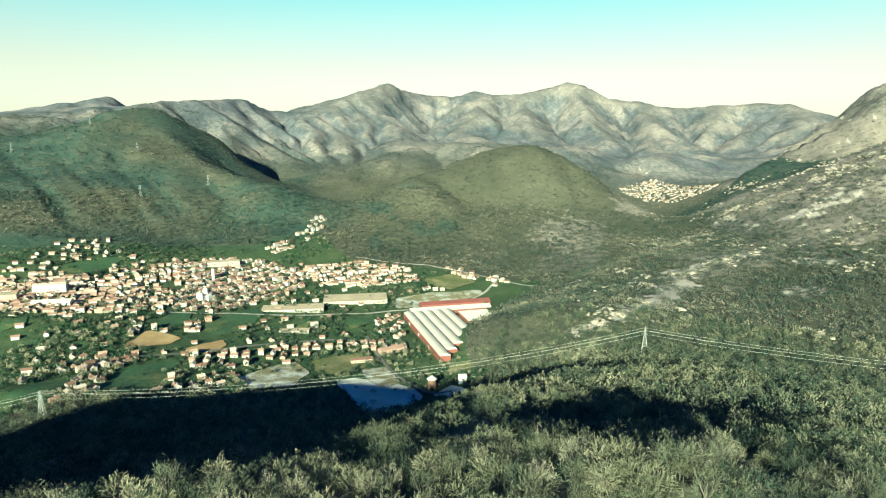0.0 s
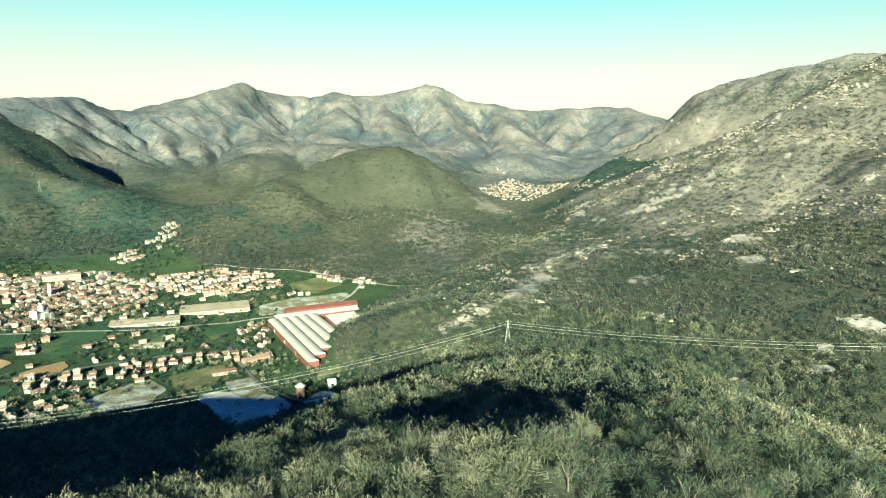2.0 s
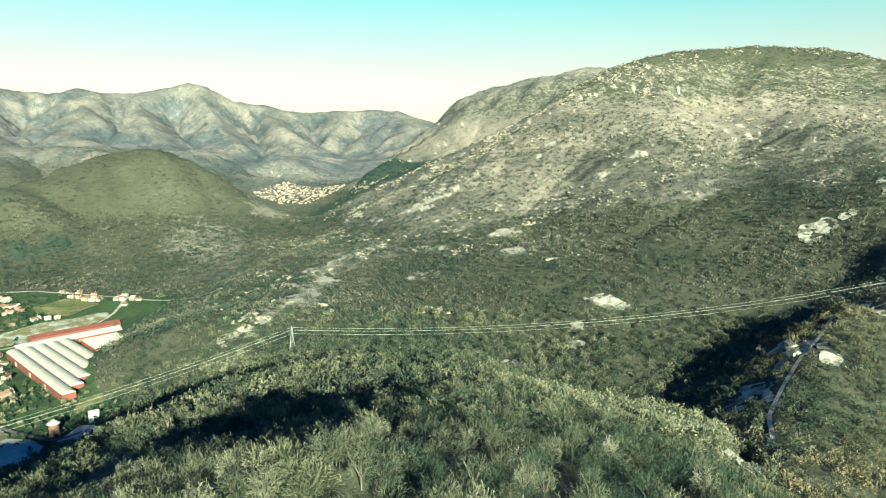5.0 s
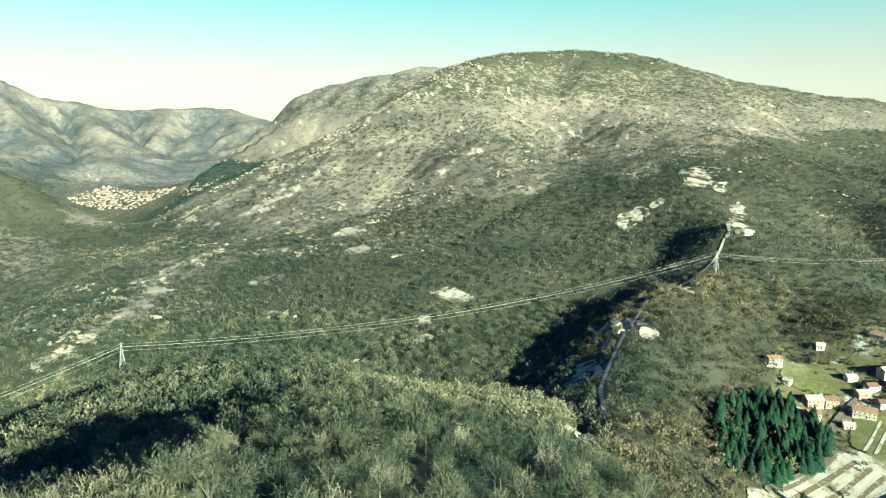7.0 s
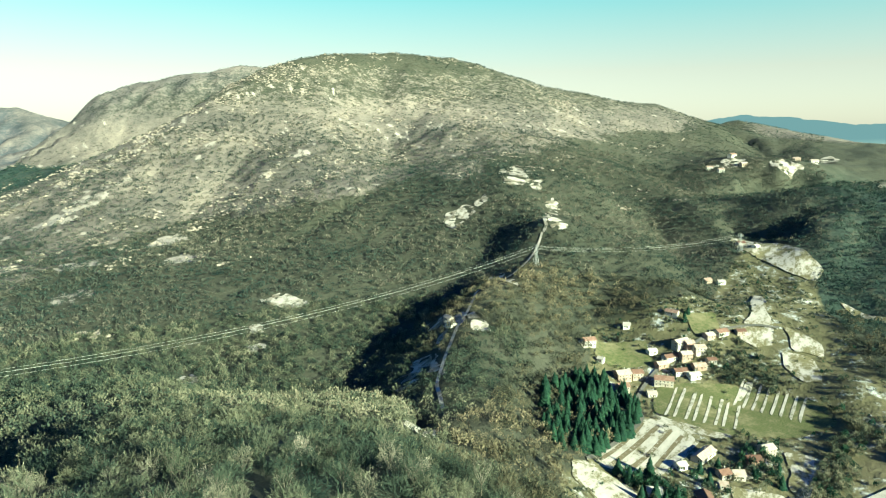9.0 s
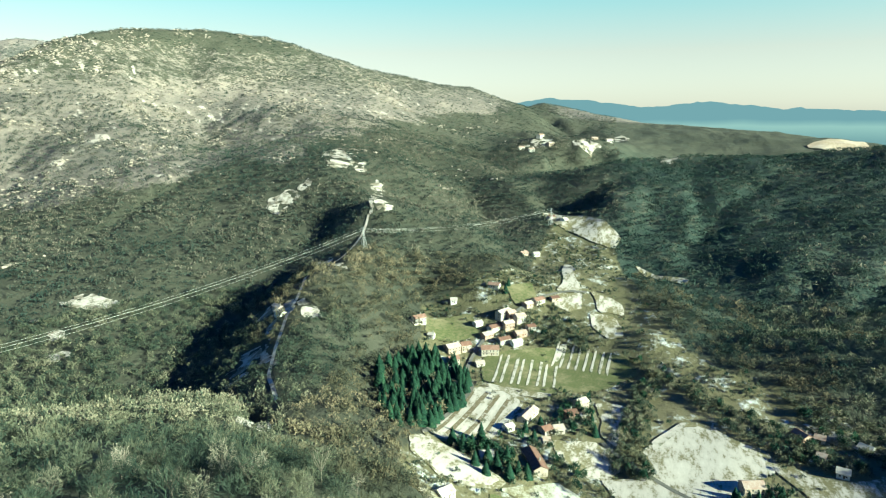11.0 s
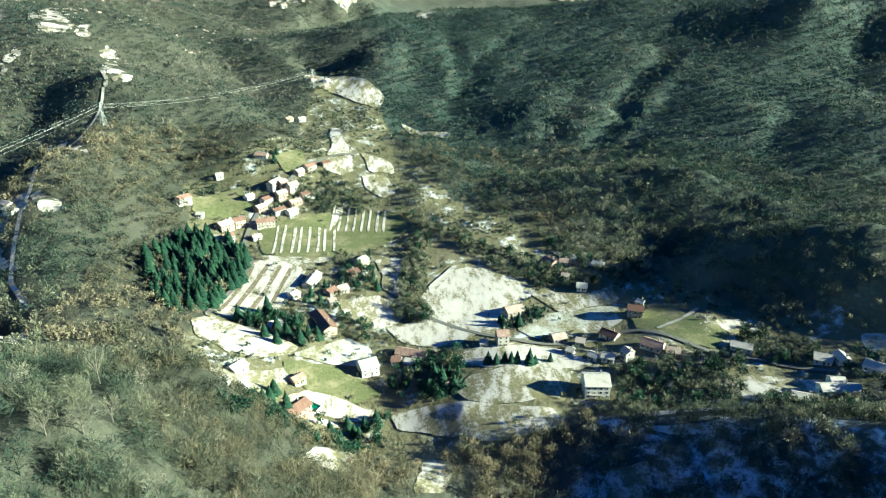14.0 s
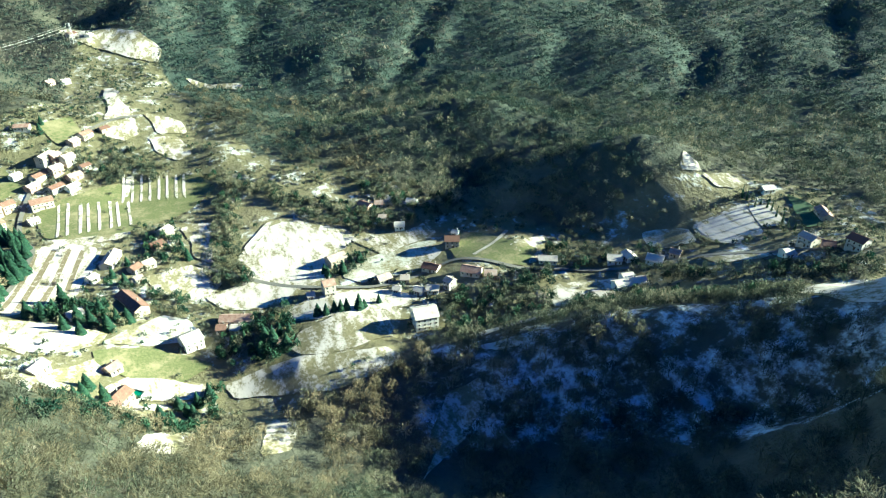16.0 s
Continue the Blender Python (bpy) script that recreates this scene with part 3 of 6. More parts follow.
landform("outer_rim", [(10, 4950, 300), (20, 4950, 300), (30, 4900, 300), (40, 4900, 300), (60, 4900, 250), (75, 4900, 130), (40, 3600, 330), (55, 3400, 330), (68, 3400, 290), (80, 3600, 190), (70, 2900, 300)])
landform("works_floor", [(-3, 970, 7), (0, 900, 6), (1, 840, 6), (-2, 800, 6), (2.5, 980, 8), (-4, 900, 6)])
landform("west_ridge", [(-46, 215, 198), (-55, 250, 207), (-65, 320, 217), (-75, 430, 219), (-58, 420, 120), (-68, 560, 110)])
landform("north_back", [(220, 300, 205), (220, 700, 180), (220, 1500, 200), (260, 300, 200), (260, 700, 120), (260, 1600, 150), (260, 3000, 220), (220, 3000, 280), (300, 700, 10), (300, 1400, 60), (300, 3000, 220)])
landform("saddle_behind_crest", [(0.8, 380, 126), (3.4, 420, 115), (11.1, 520, 91)])
landform("north_drop", [(-25.2, 210, 176), (-23.2, 220, 174), (-20.1, 230, 169), (-14.8, 240, 162), (-9.2, 260, 155), (-8, 287, 152), (-4.5, 305, 146)])
landform("north_slope", [(-25.2, 285, 122), (-23.2, 295, 120), (-20.1, 305, 115), (-14.8, 315, 108), (-9.2, 335, 101), (-8, 362, 98), (-4.5, 380, 92)])
landform("saddle_behind_east_crest", [(37.8, 590, 75), (41.8, 550, 77), (46, 510, 91), (51.3, 480, 99), (56.4, 450, 104)])
landform("spur_back", [(93.2, 855, 87), (97.1, 785, 79), (104.3, 735, 71), (109.3, 735, 82), (115, 745, 98), (118.4, 735, 95), (123.2, 715, 83)])
landform("knoll_dip", [(124.8, 575, 95), (128.1, 583, 107), (131.3, 590, 115), (134.7, 595, 105)])
landform("south_mountain_peak", [(124, 1180, 262), (130, 1200, 240), (137, 1230, 220)])
LAND = np.array(LAND)


def lattice(ix, iy, seed):
    h = (ix.astype(np.int64) * 374761393 + iy.astype(np.int64) * 668265263 + seed * 974634777) & 0x7FFFFFFF
    h = ((h ^ (h >> 13)) * 1274126177) & 0x7FFFFFFF
    return ((h ^ (h >> 16)) & 0xFFFF) / 65535.0


def wave(x, y, size, seed):
    """Smooth random field in -1..1 with bumps of that size."""
    u, v = x / size, y / size
    ix, iy = np.floor(u), np.floor(v)
    fu, fv = u - ix, v - iy
    fu, fv = fu * fu * (3 - 2 * fu), fv * fv * (3 - 2 * fv)
    a = lattice(ix, iy, seed) * (1 - fu) + lattice(ix + 1, iy, seed) * fu
    b_ = lattice(ix, iy + 1, seed) * (1 - fu) + lattice(ix + 1, iy + 1, seed) * fu
    return (a * (1 - fv) + b_ * fv) * 2 - 1


def smooth(lo, hi, v):
    t = np.clip((v - lo) / (hi - lo), 0, 1)
    return t * t * (3 - 2 * t)


def bend_weights():
    p = LAND[:, :2]
    r = np.hypot(p[:, None, 0] - p[None, :, 0], p[:, None, 1] - p[None, :, 1])
    d = np.hypot(p[:, 0], p[:, 1])
    n = len(p)
    a = np.zeros((n + 3, n + 3))
    a[:n, :n] = r + np.diag(-0.004 * d)
    a[:n, n], a[:n, n + 1:], a[n, :n], a[n + 1:, :n] = 1, p / 1000, 1, p.T / 1000
    return np.linalg.solve(a, np.concatenate([LAND[:, 2], np.zeros(3)]))


BEND = bend_weights()


def bearing_of(x, y):
    return np.degrees(np.arctan2(x, y))


def bent(x, y):
    """The bare shape of the land: the surface through all its ridges and floors."""
    z = np.empty(len(x))
    for k in range(0, len(x), 8000):
        s = slice(k, k + 8000)
        dx, dy = x[s, None] - LAND[None, :, 0], y[s, None] - LAND[None, :, 1]
        z[s] = np.sqrt(dx * dx + dy * dy) @ BEND[:-3] + BEND[-3] + (x[s] * BEND[-2] + y[s] * BEND[-1]) / 1000
    return z


def blur(a, reach):
    """Mean over a square of cells, three times."""
    for turn in range(3):
        for axis in (0, 1):
            pad = [(0, 0), (0, 0)]
            pad[axis] = (reach + 1, reach)
            c = np.cumsum(np.pad(a, pad, mode="edge"), axis=axis)
            n = a.shape[axis]
            a = (np.take(c, np.arange(2 * reach + 1, 2 * reach + 1 + n), axis) - np.take(c, np.arange(n), axis)) / (2 * reach + 1)
    return a


CELL, WEST, SOUTH, EAST, NORTH = 24.0, -3000.0, -1500.0, 3400.0, 4900.0


def worn():
    """How running water has worn the slopes: gullies below and ribs above the bare shape, on a square grid."""
    gx, gy = np.arange(WEST, EAST, CELL), np.arange(SOUTH, NORTH, CELL)
    xx, yy = np.meshgrid(gx, gy)
    x, y = xx.ravel(), yy.ravel()
    d, bg = np.hypot(x, y), bearing_of(x, y)
    z0 = bent(x, y)
    hard = smooth(75, 130, z0) * smooth(780, 1100, d) + smooth(96, 104, bg) * smooth(85, 110, z0) * smooth(650, 760, d)
    hard = np.clip(hard, 0, 1) * (1 - 0.8 * smooth(84, 90, bg) * smooth(1500, 1900, d))
    soft = 1 - 0.72 * smooth(14, 22, bg) * smooth(86, 80, bg) * (d < 2650) - 0.55 * smooth(92, 98, bg) - 0.55 * smooth(-10, -14, bg) * (d < 2700)
    hard = hard * soft
    u, v = x + 90 * wave(x, y, 330, 23), y + 90 * wave(x, y, 330, 24)
    z = z0 + np.minimum(1, hard * 1.6) * (26 * wave(u, v, 380, 21) + 14 * wave(u, v, 170, 3) + 7 * wave(x, y, 75, 5))
    ny, nx = xx.shape
    index = np.arange(nx * ny).reshape(ny, nx)
    k = (0.05 * hard * (1 + 1.2 * smooth(2600, 3300, d))).tolist()
    for turn in range(7):
        g = z.reshape(ny, nx)
        best, to = np.zeros((ny, nx)), index.copy()
        for dy in (-1, 0, 1):
            for dx in (-1, 0, 1):
                if dx or dy:
                    fall = np.full((ny, nx), -1.0)
                    a, b_ = slice(max(0, -dy), ny - max(0, dy)), slice(max(0, -dx), nx - max(0, dx))
                    c, e_ = slice(max(0, dy), ny + min(0, dy)), slice(max(0, dx), nx + min(0, dx))
                    fall[a, b_] = (g[a, b_] - g[c, e_]) / math.hypot(dx, dy)
                    far = np.zeros((ny, nx), int)
                    far[a, b_] = index[c, e_]
                    better = fall > best
                    best, to = np.where(better, fall, best), np.where(better, far, to)
        to = to.ravel().tolist()
        order = np.argsort(z).tolist()
        flow = [1.0] * len(to)
        for i in reversed(order):
            if to[i] != i:
                flow[to[i]] += flow[i]
        cut = (np.array(k) * np.minimum(flow, 900.0) ** 0.5).tolist()
        h = z.tolist()
        for i in order:
            f = cut[i]
            h[i] = (h[i] + f * h[to[i]]) / (1 + f)
        z = np.array(h)
    change = (z - z0).reshape(ny, nx)
    return (change - 0.85 * blur(change, 7)) * np.minimum(1, hard.reshape(ny, nx) * 3)


WORN = worn()
RELIEF = WORN - blur(WORN, 5)


def on_squares(table, x, y):
    u, v = np.clip((x - WEST) / CELL, 0, table.shape[1] - 1.001), np.clip((y - SOUTH) / CELL, 0, table.shape[0] - 1.001)
    i, j = u.astype(int), v.astype(int)
    fu, fv = u - i, v - j
    return (table[j, i] * (1 - fu) + table[j, i + 1] * fu) * (1 - fv) + (table[j + 1, i] * (1 - fu) + table[j + 1, i + 1] * fu) * fv


BEARINGS = np.concatenate([np.arange(-48, 162, 0.25), np.arange(162, 312, 3.0)])
RADII = np.concatenate([[0.0, 20, 40, 60, 80], np.geomspace(95, 4950, 390)])


def land_table():
    bb, rr = np.meshgrid(np.radians(BEARINGS), RADII)
    x, y = (rr * np.sin(bb)).ravel(), (rr * np.cos(bb)).ravel()
    d = rr.ravel()
    z = bent(x, y) + on_squares(WORN, x, y)
    wild = smooth(90, 200, z) * smooth(900, 1500, d)
    z += wild * (5 * (0.4 - np.abs(wave(x, y, 55, 7))) + 3 * (0.4 - np.abs(wave(x, y, 27, 9))))
    z += wave(x, y, 40, 11) * 1.2 * smooth(60, 120, d) + wave(x, y, 90, 12) * 2.0 * smooth(100, 250, d) * (1 - 0.7 * smooth(60, 20, z))
    return z.reshape(rr.shape)


TABLE = land_table()


def height(x, y):
    """Ground height at arrays x, y."""
    x, y = np.atleast_1d(np.asarray(x, float)), np.atleast_1d(np.asarray(y, float))
    bg = (bearing_of(x, y) + 48) % 360 - 48
    u = np.interp(bg, np.append(BEARINGS, 312), np.arange(len(BEARINGS) + 1))
    v = np.interp(np.hypot(x, y), RADII, np.arange(len(RADII)))
    i, j = np.minimum(u.astype(int), len(BEARINGS) - 1), np.minimum(v.astype(int), len(RADII) - 2)
    fu, fv, k = u - i, v - j, (i + 1) % len(BEARINGS)
    return (TABLE[j, i] * (1 - fu) + TABLE[j, k] * fu) * (1 - fv) + (TABLE[j + 1, i] * (1 - fu) + TABLE[j + 1, k] * fu) * fv


def within(x, y, corners):
    """Which points lie inside the polygon."""
    inside = np.zeros(len(x), bool)
    for (x0, y0), (x1, y1) in zip(corners, corners[1:] + corners[:1]):
        cross = (y0 > y) != (y1 > y)
        inside ^= cross & (x < (x1 - x0) * (y - y0) / ((y1 - y0) or 1e-9) + x0)
    return inside


def near_path(x, y, points, reach):
    """1 on the line through the points, falling to 0 at that reach."""
    best = np.full(len(x), 1e9)
    for (x0, y0), (x1, y1) in zip(points, points[1:]):
        dx, dy = x1 - x0, y1 - y0
        t = np.clip(((x - x0) * dx + (y - y0) * dy) / (dx * dx + dy * dy), 0, 1)
        best = np.minimum(best, np.hypot(x - x0 - t * dx, y - y0 - t * dy))
    return np.clip(1 - best / reach, 0, 1)


def polar(points):
    return [ground_xy(b_, d) for b_, d in points]


TOWN_VALLEY = polar([(-60, 640), (-34, 690), (-15, 690), (-5, 690), (0, 640), (4.5, 700), (2.4, 770), (2.0, 850), (2.8, 930), (4.6, 1010), (8.5, 1150), (9, 1180), (2, 1260), (-8, 1330), (-12, 1560), (-16, 1440), (-30, 1470), (-36, 1520), (-60, 1400)])
VILLAGE = polar([(73.5, 700), (73, 560), (76, 470), (71, 400), (72, 330), (76, 290), (84, 268), (92, 280), (104, 300), (112, 335), (121, 345), (133, 360), (148, 372), (154, 385), (154, 470), (148, 560), (140, 560), (133, 520), (126, 478), (118, 505), (108, 590), (97, 640), (93, 740), (89.5, 1000), (85, 1000), (82.5, 780), (77.5, 740)])
EAST_EDGE = polar([(19.5, 1500), (25, 1600), (30, 1650), (34.7, 1700), (42, 1800), (47, 1850)])
# course of the dark band where tree colour stands in for slope shade
SHADE_BAND = polar([(-22.3, 2250), (-20.0, 2180), (-17.8, 2080), (-15.5, 1950), (-13.4, 1780), (-12.4, 1640)])
ROCK_BAND = [(150, 712), (201, 732), (263, 790), (330, 900), (374, 1000), (434, 1035), (520, 1080)]
ROCK_SPOTS = [(480, 845), (722, 945), (639, 821), (560, 960), (687, 1264), (765, 1252)]


FROST_BEARING = [14, 20, 30, 36, 42, 48, 55, 62, 66, 72, 80]
FROST_HEIGHT = [95, 85, 105, 130, 160, 185, 200, 225, 262, 285, 310]


def spur_woods(bg, d):
    """The dark wooded spur behind the foot of the eastern mountain, 0..1."""
    return smooth(18.5, 20.5, bg) * smooth(31, 29.5, bg) * smooth(1760, 1840, d) * smooth(2500, 2350, d)


def frosty(x, y, z=None):
    """The open stony upper slopes of the eastern mountain, 0..1."""
    z = height(x, y) if z is None else z
    d, bg = np.hypot(x, y), bearing_of(x, y)
    line = np.interp(bg, FROST_BEARING, FROST_HEIGHT) + 14 * wave(x, y, 110, 35) + 8 * wave(x, y, 35, 37)
    return smooth(-14, 16, z - line) * smooth(13, 17, bg) * smooth(84, 78, bg) * smooth(700, 900, d) * smooth(3300, 3000, d) * (1 - spur_woods(bg, d)) * (1 - 0.5 * smooth(320, 420, z))


def bare_top(x, y, z):
    """The dark wooded cap of the eastern mountain, 0..1."""
    bg = bearing_of(x, y)
    return smooth(475, 515, z + 14 * wave(x, y, 120, 38)) * smooth(44, 50, bg) * smooth(80, 66, bg)


def rock_share(x, y, z=None):
    """Bare limestone that breaks through the woods, 0..1."""
    z = height(x, y) if z is None else z
    d, bg = np.hypot(x, y), bearing_of(x, y)
    dens = 0.37 * frosty(x, y, z) * (1 - bare_top(x, y, z))
    dens = np.maximum(dens, 0.50 * near_path(x, y, EAST_EDGE, 240) * (d < 2400))
    for cx, cy in ROCK_SPOTS:
        dens = np.maximum(dens, 0.6 * smooth(75, 15, np.hypot(x - cx, y - cy)))
    return np.maximum(dens, 0.62 * near_path(x, y, ROCK_BAND, 75) + 0.1 * (d > 820) * (bg > 8) * (bg < 45) * (z < 250))


def rocky(x, y):
    """Where bare rock keeps the trees away, 0..1."""
    dens = rock_share(x, y)
    n = 0.3 * wave(x, y, 70, 31) + 0.4 * wave(x, y, 24, 32) + 0.5 * wave(x, y, 10, 33)
    return smooth(-0.08, 0.14, n - 0.95 + 1.35 * dens) * (dens > 0.02)


def dry(x, y, z=None):
    """Pale ground, 0..1: dry slopes, plus side light and haze painted on far land."""
    z = height(x, y) if z is None else z
    d, bg = np.hypot(x, y), bearing_of(x, y)
    rib = on_squares(RELIEF, x, y)
    # pale ribs over dark gullies imitate side light on the massif
    massif = smooth(2400, 2900, d) * smooth(-9, 9, rib + 9 * wave(x, y, 160, 61) + 5 * wave(x, y, 60, 62) + 0.05 * (z - 300)) * (np.abs(bg - 8) < 42) * smooth(-16, -9, bg)
    # the far plain is paled in its colour to imitate haze
    plain = smooth(2200, 2900, d) * smooth(82, 88, bg) * smooth(140, 125, bg)
    knob = 0.6 * smooth(6.0, 9.5, bg + 1.2 * wave(x, y, 80, 64)) * smooth(15.5, 13.5, bg) * smooth(1230, 1300, d) * smooth(1750, 1600, d) * smooth(125, 95, z)
    west = 0.75 * smooth(6, 16, rib + 6 * wave(x, y, 70, 63)) * smooth(170, 230, z) * smooth(-16, -19, bg) * (d < 2500)
    return np.clip(np.maximum.reduce([0.92 * frosty(x, y, z) * (1 - bare_top(x, y, z)), massif, plain, knob, west]), 0, 1)


def scrub(x, y):
    """Open scrub with dry grass above the village fields, 0..1."""
    d, bg = np.hypot(x, y), bearing_of(x, y)
    return smooth(84, 92, bg) * smooth(126, 119, bg) * smooth(430, 500, d) * smooth(620, 560, d + 40 * wave(x, y, 80, 66))


def evergreen_shade(x, y):
    """Dark woods, 0..1; on the western and southern mountains the dark colour stands in for shade."""
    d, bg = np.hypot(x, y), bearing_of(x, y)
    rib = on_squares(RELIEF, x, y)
    # gullies and slopes turned from the sun, darkened by colour
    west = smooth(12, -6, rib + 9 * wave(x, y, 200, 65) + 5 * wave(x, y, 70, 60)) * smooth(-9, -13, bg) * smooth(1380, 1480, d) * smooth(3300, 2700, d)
    # the knoll's shaded side, put into the tree colour
    knoll = 0.45 * smooth(113, 118, bg) * smooth(137, 131, bg) * smooth(495, 515, d) * smooth(760, 600, d)
    flank = 0.5 * smooth(93, 98, bg) * smooth(590, 650, d + 30 * wave(x, y, 70, 68)) * (d < 820)
    dome = 0.8 * smooth(0.35, 0.6, wave(x, y, 90, 69) + 0.4 * wave(x, y, 30, 70)) * smooth(-9, -6, bg) * smooth(4, 0, bg) * smooth(1350, 1420, d) * smooth(1800, 1650, d)
    # shade band behind the western ridge, put into the colour
    band = near_path(x, y, SHADE_BAND, 150) ** 0.5 * (d < 2450)
    # the south mountain's grazing-light shade, put into the colour
    south = 0.8 * smooth(87, 92, bg) * smooth(730, 810, d + 40 * wave(x, y, 90, 67)) * smooth(1900, 1500, d)
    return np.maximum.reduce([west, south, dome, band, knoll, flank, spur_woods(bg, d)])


def cover(x, y, z):
    """How much the ground is meadow, rock, snow and dry grass, 0..1 each."""
    d, bg = np.hypot(x, y), bearing_of(x, y)
    village = within(x, y, VILLAGE)
    share, pale = rock_share(x, y, z), dry(x, y, z)
    grass = within(x, y, TOWN_VALLEY) * 0.75
    rock = np.maximum(np.maximum(0.62 * rocky(x, y), 0.26 + 0.42 * share) * (share > 0.05), np.maximum(0.40 * pale * (d < 3200), 0.44 * pale * smooth(2700, 3300, d)))
    shaded = smooth(104, 112, bg) * (bg < 156) * smooth(205, 240, d) * smooth(350, 320, d)
    snow = np.maximum(0.34 * smooth(520, 620, z + 50 * wave(x, y, 90, 36)) * smooth(3400, 3900, d) + 0.43 * village, 0.48 * shaded)
    # the last two values paint slope shade and, by distance, haze
    return grass, rock, snow, pale, np.maximum(village * 1.0, 0.5 * scrub(x, y)), evergreen_shade(x, y), 0.9 * smooth(2400, 3200, d) * smooth(60, 45, bg) * (1 - 0.45 * pale)


def mesh_object(name, verts, faces, mat, smooth_faces=False):
    me = bpy.data.meshes.new(name)
    verts, faces = np.asarray(verts, np.float32), np.asarray(faces, np.int32)
    k = faces.shape[1]
    me.vertices.add(len(verts))
    me.vertices.foreach_set("co", verts.ravel())
    me.loops.add(faces.size)
    me.loops.foreach_set("vertex_index", faces.ravel())
    me.polygons.add(len(faces))
    me.polygons.foreach_set("loop_start", np.arange(0, faces.size, k, dtype=np.int32))
    me.polygons.foreach_set("loop_total", np.full(len(faces), k, np.int32))
    me.polygons.foreach_set("use_smooth", np.full(len(faces), smooth_faces))
    me.update(calc_edges=True)
    me.validate()
    me.materials.append(mat)
    return new(name, me)


def point_values(ob, name, values):
    a = ob.data.attributes.new(name, "FLOAT", "POINT")
    a.data.foreach_set("value", np.asarray(values, np.float32))


def build_ground():
    bb, rr = np.meshgrid(np.radians(BEARINGS), RADII)
    x, y, z = (rr * np.sin(bb)).ravel(), (rr * np.cos(bb)).ravel(), TABLE.ravel()
    nr, nb = rr.shape
    i, j = np.meshgrid(np.arange(nr - 1), np.arange(nb), indexing="ij")
    a, c = i * nb + j, i * nb + (j + 1) % nb
    faces = np.stack([a, a + nb, c + nb, c], -1).reshape(-1, 4)
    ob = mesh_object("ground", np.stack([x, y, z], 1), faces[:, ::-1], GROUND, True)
    for name, values in zip(("grass", "rock", "snow", "dry", "straw", "evergreen_shade", "grey"), cover(x, y, z)):
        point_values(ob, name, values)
    return tagged(ob, "wooded winter hills and mountains round a green valley floor", "ground", kind="structure")


build_ground()


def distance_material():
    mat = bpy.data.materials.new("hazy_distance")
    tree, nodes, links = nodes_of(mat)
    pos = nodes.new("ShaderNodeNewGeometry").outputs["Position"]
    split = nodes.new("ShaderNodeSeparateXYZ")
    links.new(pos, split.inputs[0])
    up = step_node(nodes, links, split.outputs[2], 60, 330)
    # haze is painted as a height gradient and glows by emission
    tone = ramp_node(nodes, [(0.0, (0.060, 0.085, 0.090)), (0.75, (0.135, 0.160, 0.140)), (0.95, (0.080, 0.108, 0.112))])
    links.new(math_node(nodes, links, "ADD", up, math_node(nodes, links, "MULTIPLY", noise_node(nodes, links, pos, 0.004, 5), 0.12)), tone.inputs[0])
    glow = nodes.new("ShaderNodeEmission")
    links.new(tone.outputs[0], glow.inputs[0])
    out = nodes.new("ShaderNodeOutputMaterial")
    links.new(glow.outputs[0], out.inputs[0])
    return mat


def backdrop(name, start, end, profile, label):
    """Far hazy plains and hills past the edge of the land: bearing and height of their skyline."""
    bb = np.linspace(start, end, 260)
    top = np.interp(bb, [p[0] for p in profile], [p[1] for p in profile])
    top += 9 * wave(bb * 10, bb * 0, 9, 5) + 5 * wave(bb * 10, bb * 0, 3.5, 6)
    x, y = 4945 * np.sin(np.radians(bb)), 4945 * np.cos(np.radians(bb))
    levels = [np.full(len(bb), -60.0)] + [np.minimum(top, -60 + (top + 60) * f) for f in (0.25, 0.5, 0.75, 1.0)]
    verts = np.concatenate([np.stack([x, y, z], 1) for z in levels])
    n = len(bb)
    faces = [(k * n + i, k * n + i + 1, (k + 1) * n + i + 1, (k + 1) * n + i) for k in range(4) for i in range(n - 1)]
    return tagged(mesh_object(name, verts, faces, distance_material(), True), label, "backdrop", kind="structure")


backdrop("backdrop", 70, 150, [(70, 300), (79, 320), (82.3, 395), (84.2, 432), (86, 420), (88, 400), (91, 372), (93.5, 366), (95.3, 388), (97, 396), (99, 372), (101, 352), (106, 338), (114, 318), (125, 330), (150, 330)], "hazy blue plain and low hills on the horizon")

# ---- shared building helpers ----
def part(name, bm, mat, parent, label=""):
    me = bpy.data.meshes.new(name)
    bm.to_mesh(me)
    bm.free()
    me.materials.append(mat)
    ob = new(name, me)
    ob.parent = parent
    return tagged(ob, label)


def add_box(bm, c, s, turn=0.0):
    """A box with its centre c and sides s."""
    m = Matrix.Translation(c) @ Matrix.Rotation(turn, 4, "Z") @ Matrix.Diagonal((*s, 1))
    bmesh.ops.create_cube(bm, size=1.0, matrix=m)


def tube(bm, p, q, r0, r1, sides=4):
    p, q = Vector(p), Vector(q)
    turn = (q - p).to_track_quat("Z", "Y").to_matrix()
    rings = []
    for c, r in ((p, r0), (q, r1)):
        rings.append([bm.verts.new(c + turn @ Vector((r * math.cos(a), r * math.sin(a), 0))) for a in (2 * math.pi * k / sides for k in range(sides))])
    for k in range(sides):
        bm.faces.new((rings[0][k], rings[0][(k + 1) % sides], rings[1][(k + 1) % sides], rings[1][k]))
    bm.faces.new(rings[0][::-1])
    bm.faces.new(rings[1])


def rope(bm, points, r, sides=4):
    """One unbroken tube along the points."""
    rings = []
    for k, p in enumerate(points):
        way = points[min(k + 1, len(points) - 1)] - points[max(k - 1, 0)]
        turn = way.to_track_quat("Z", "Y").to_matrix()
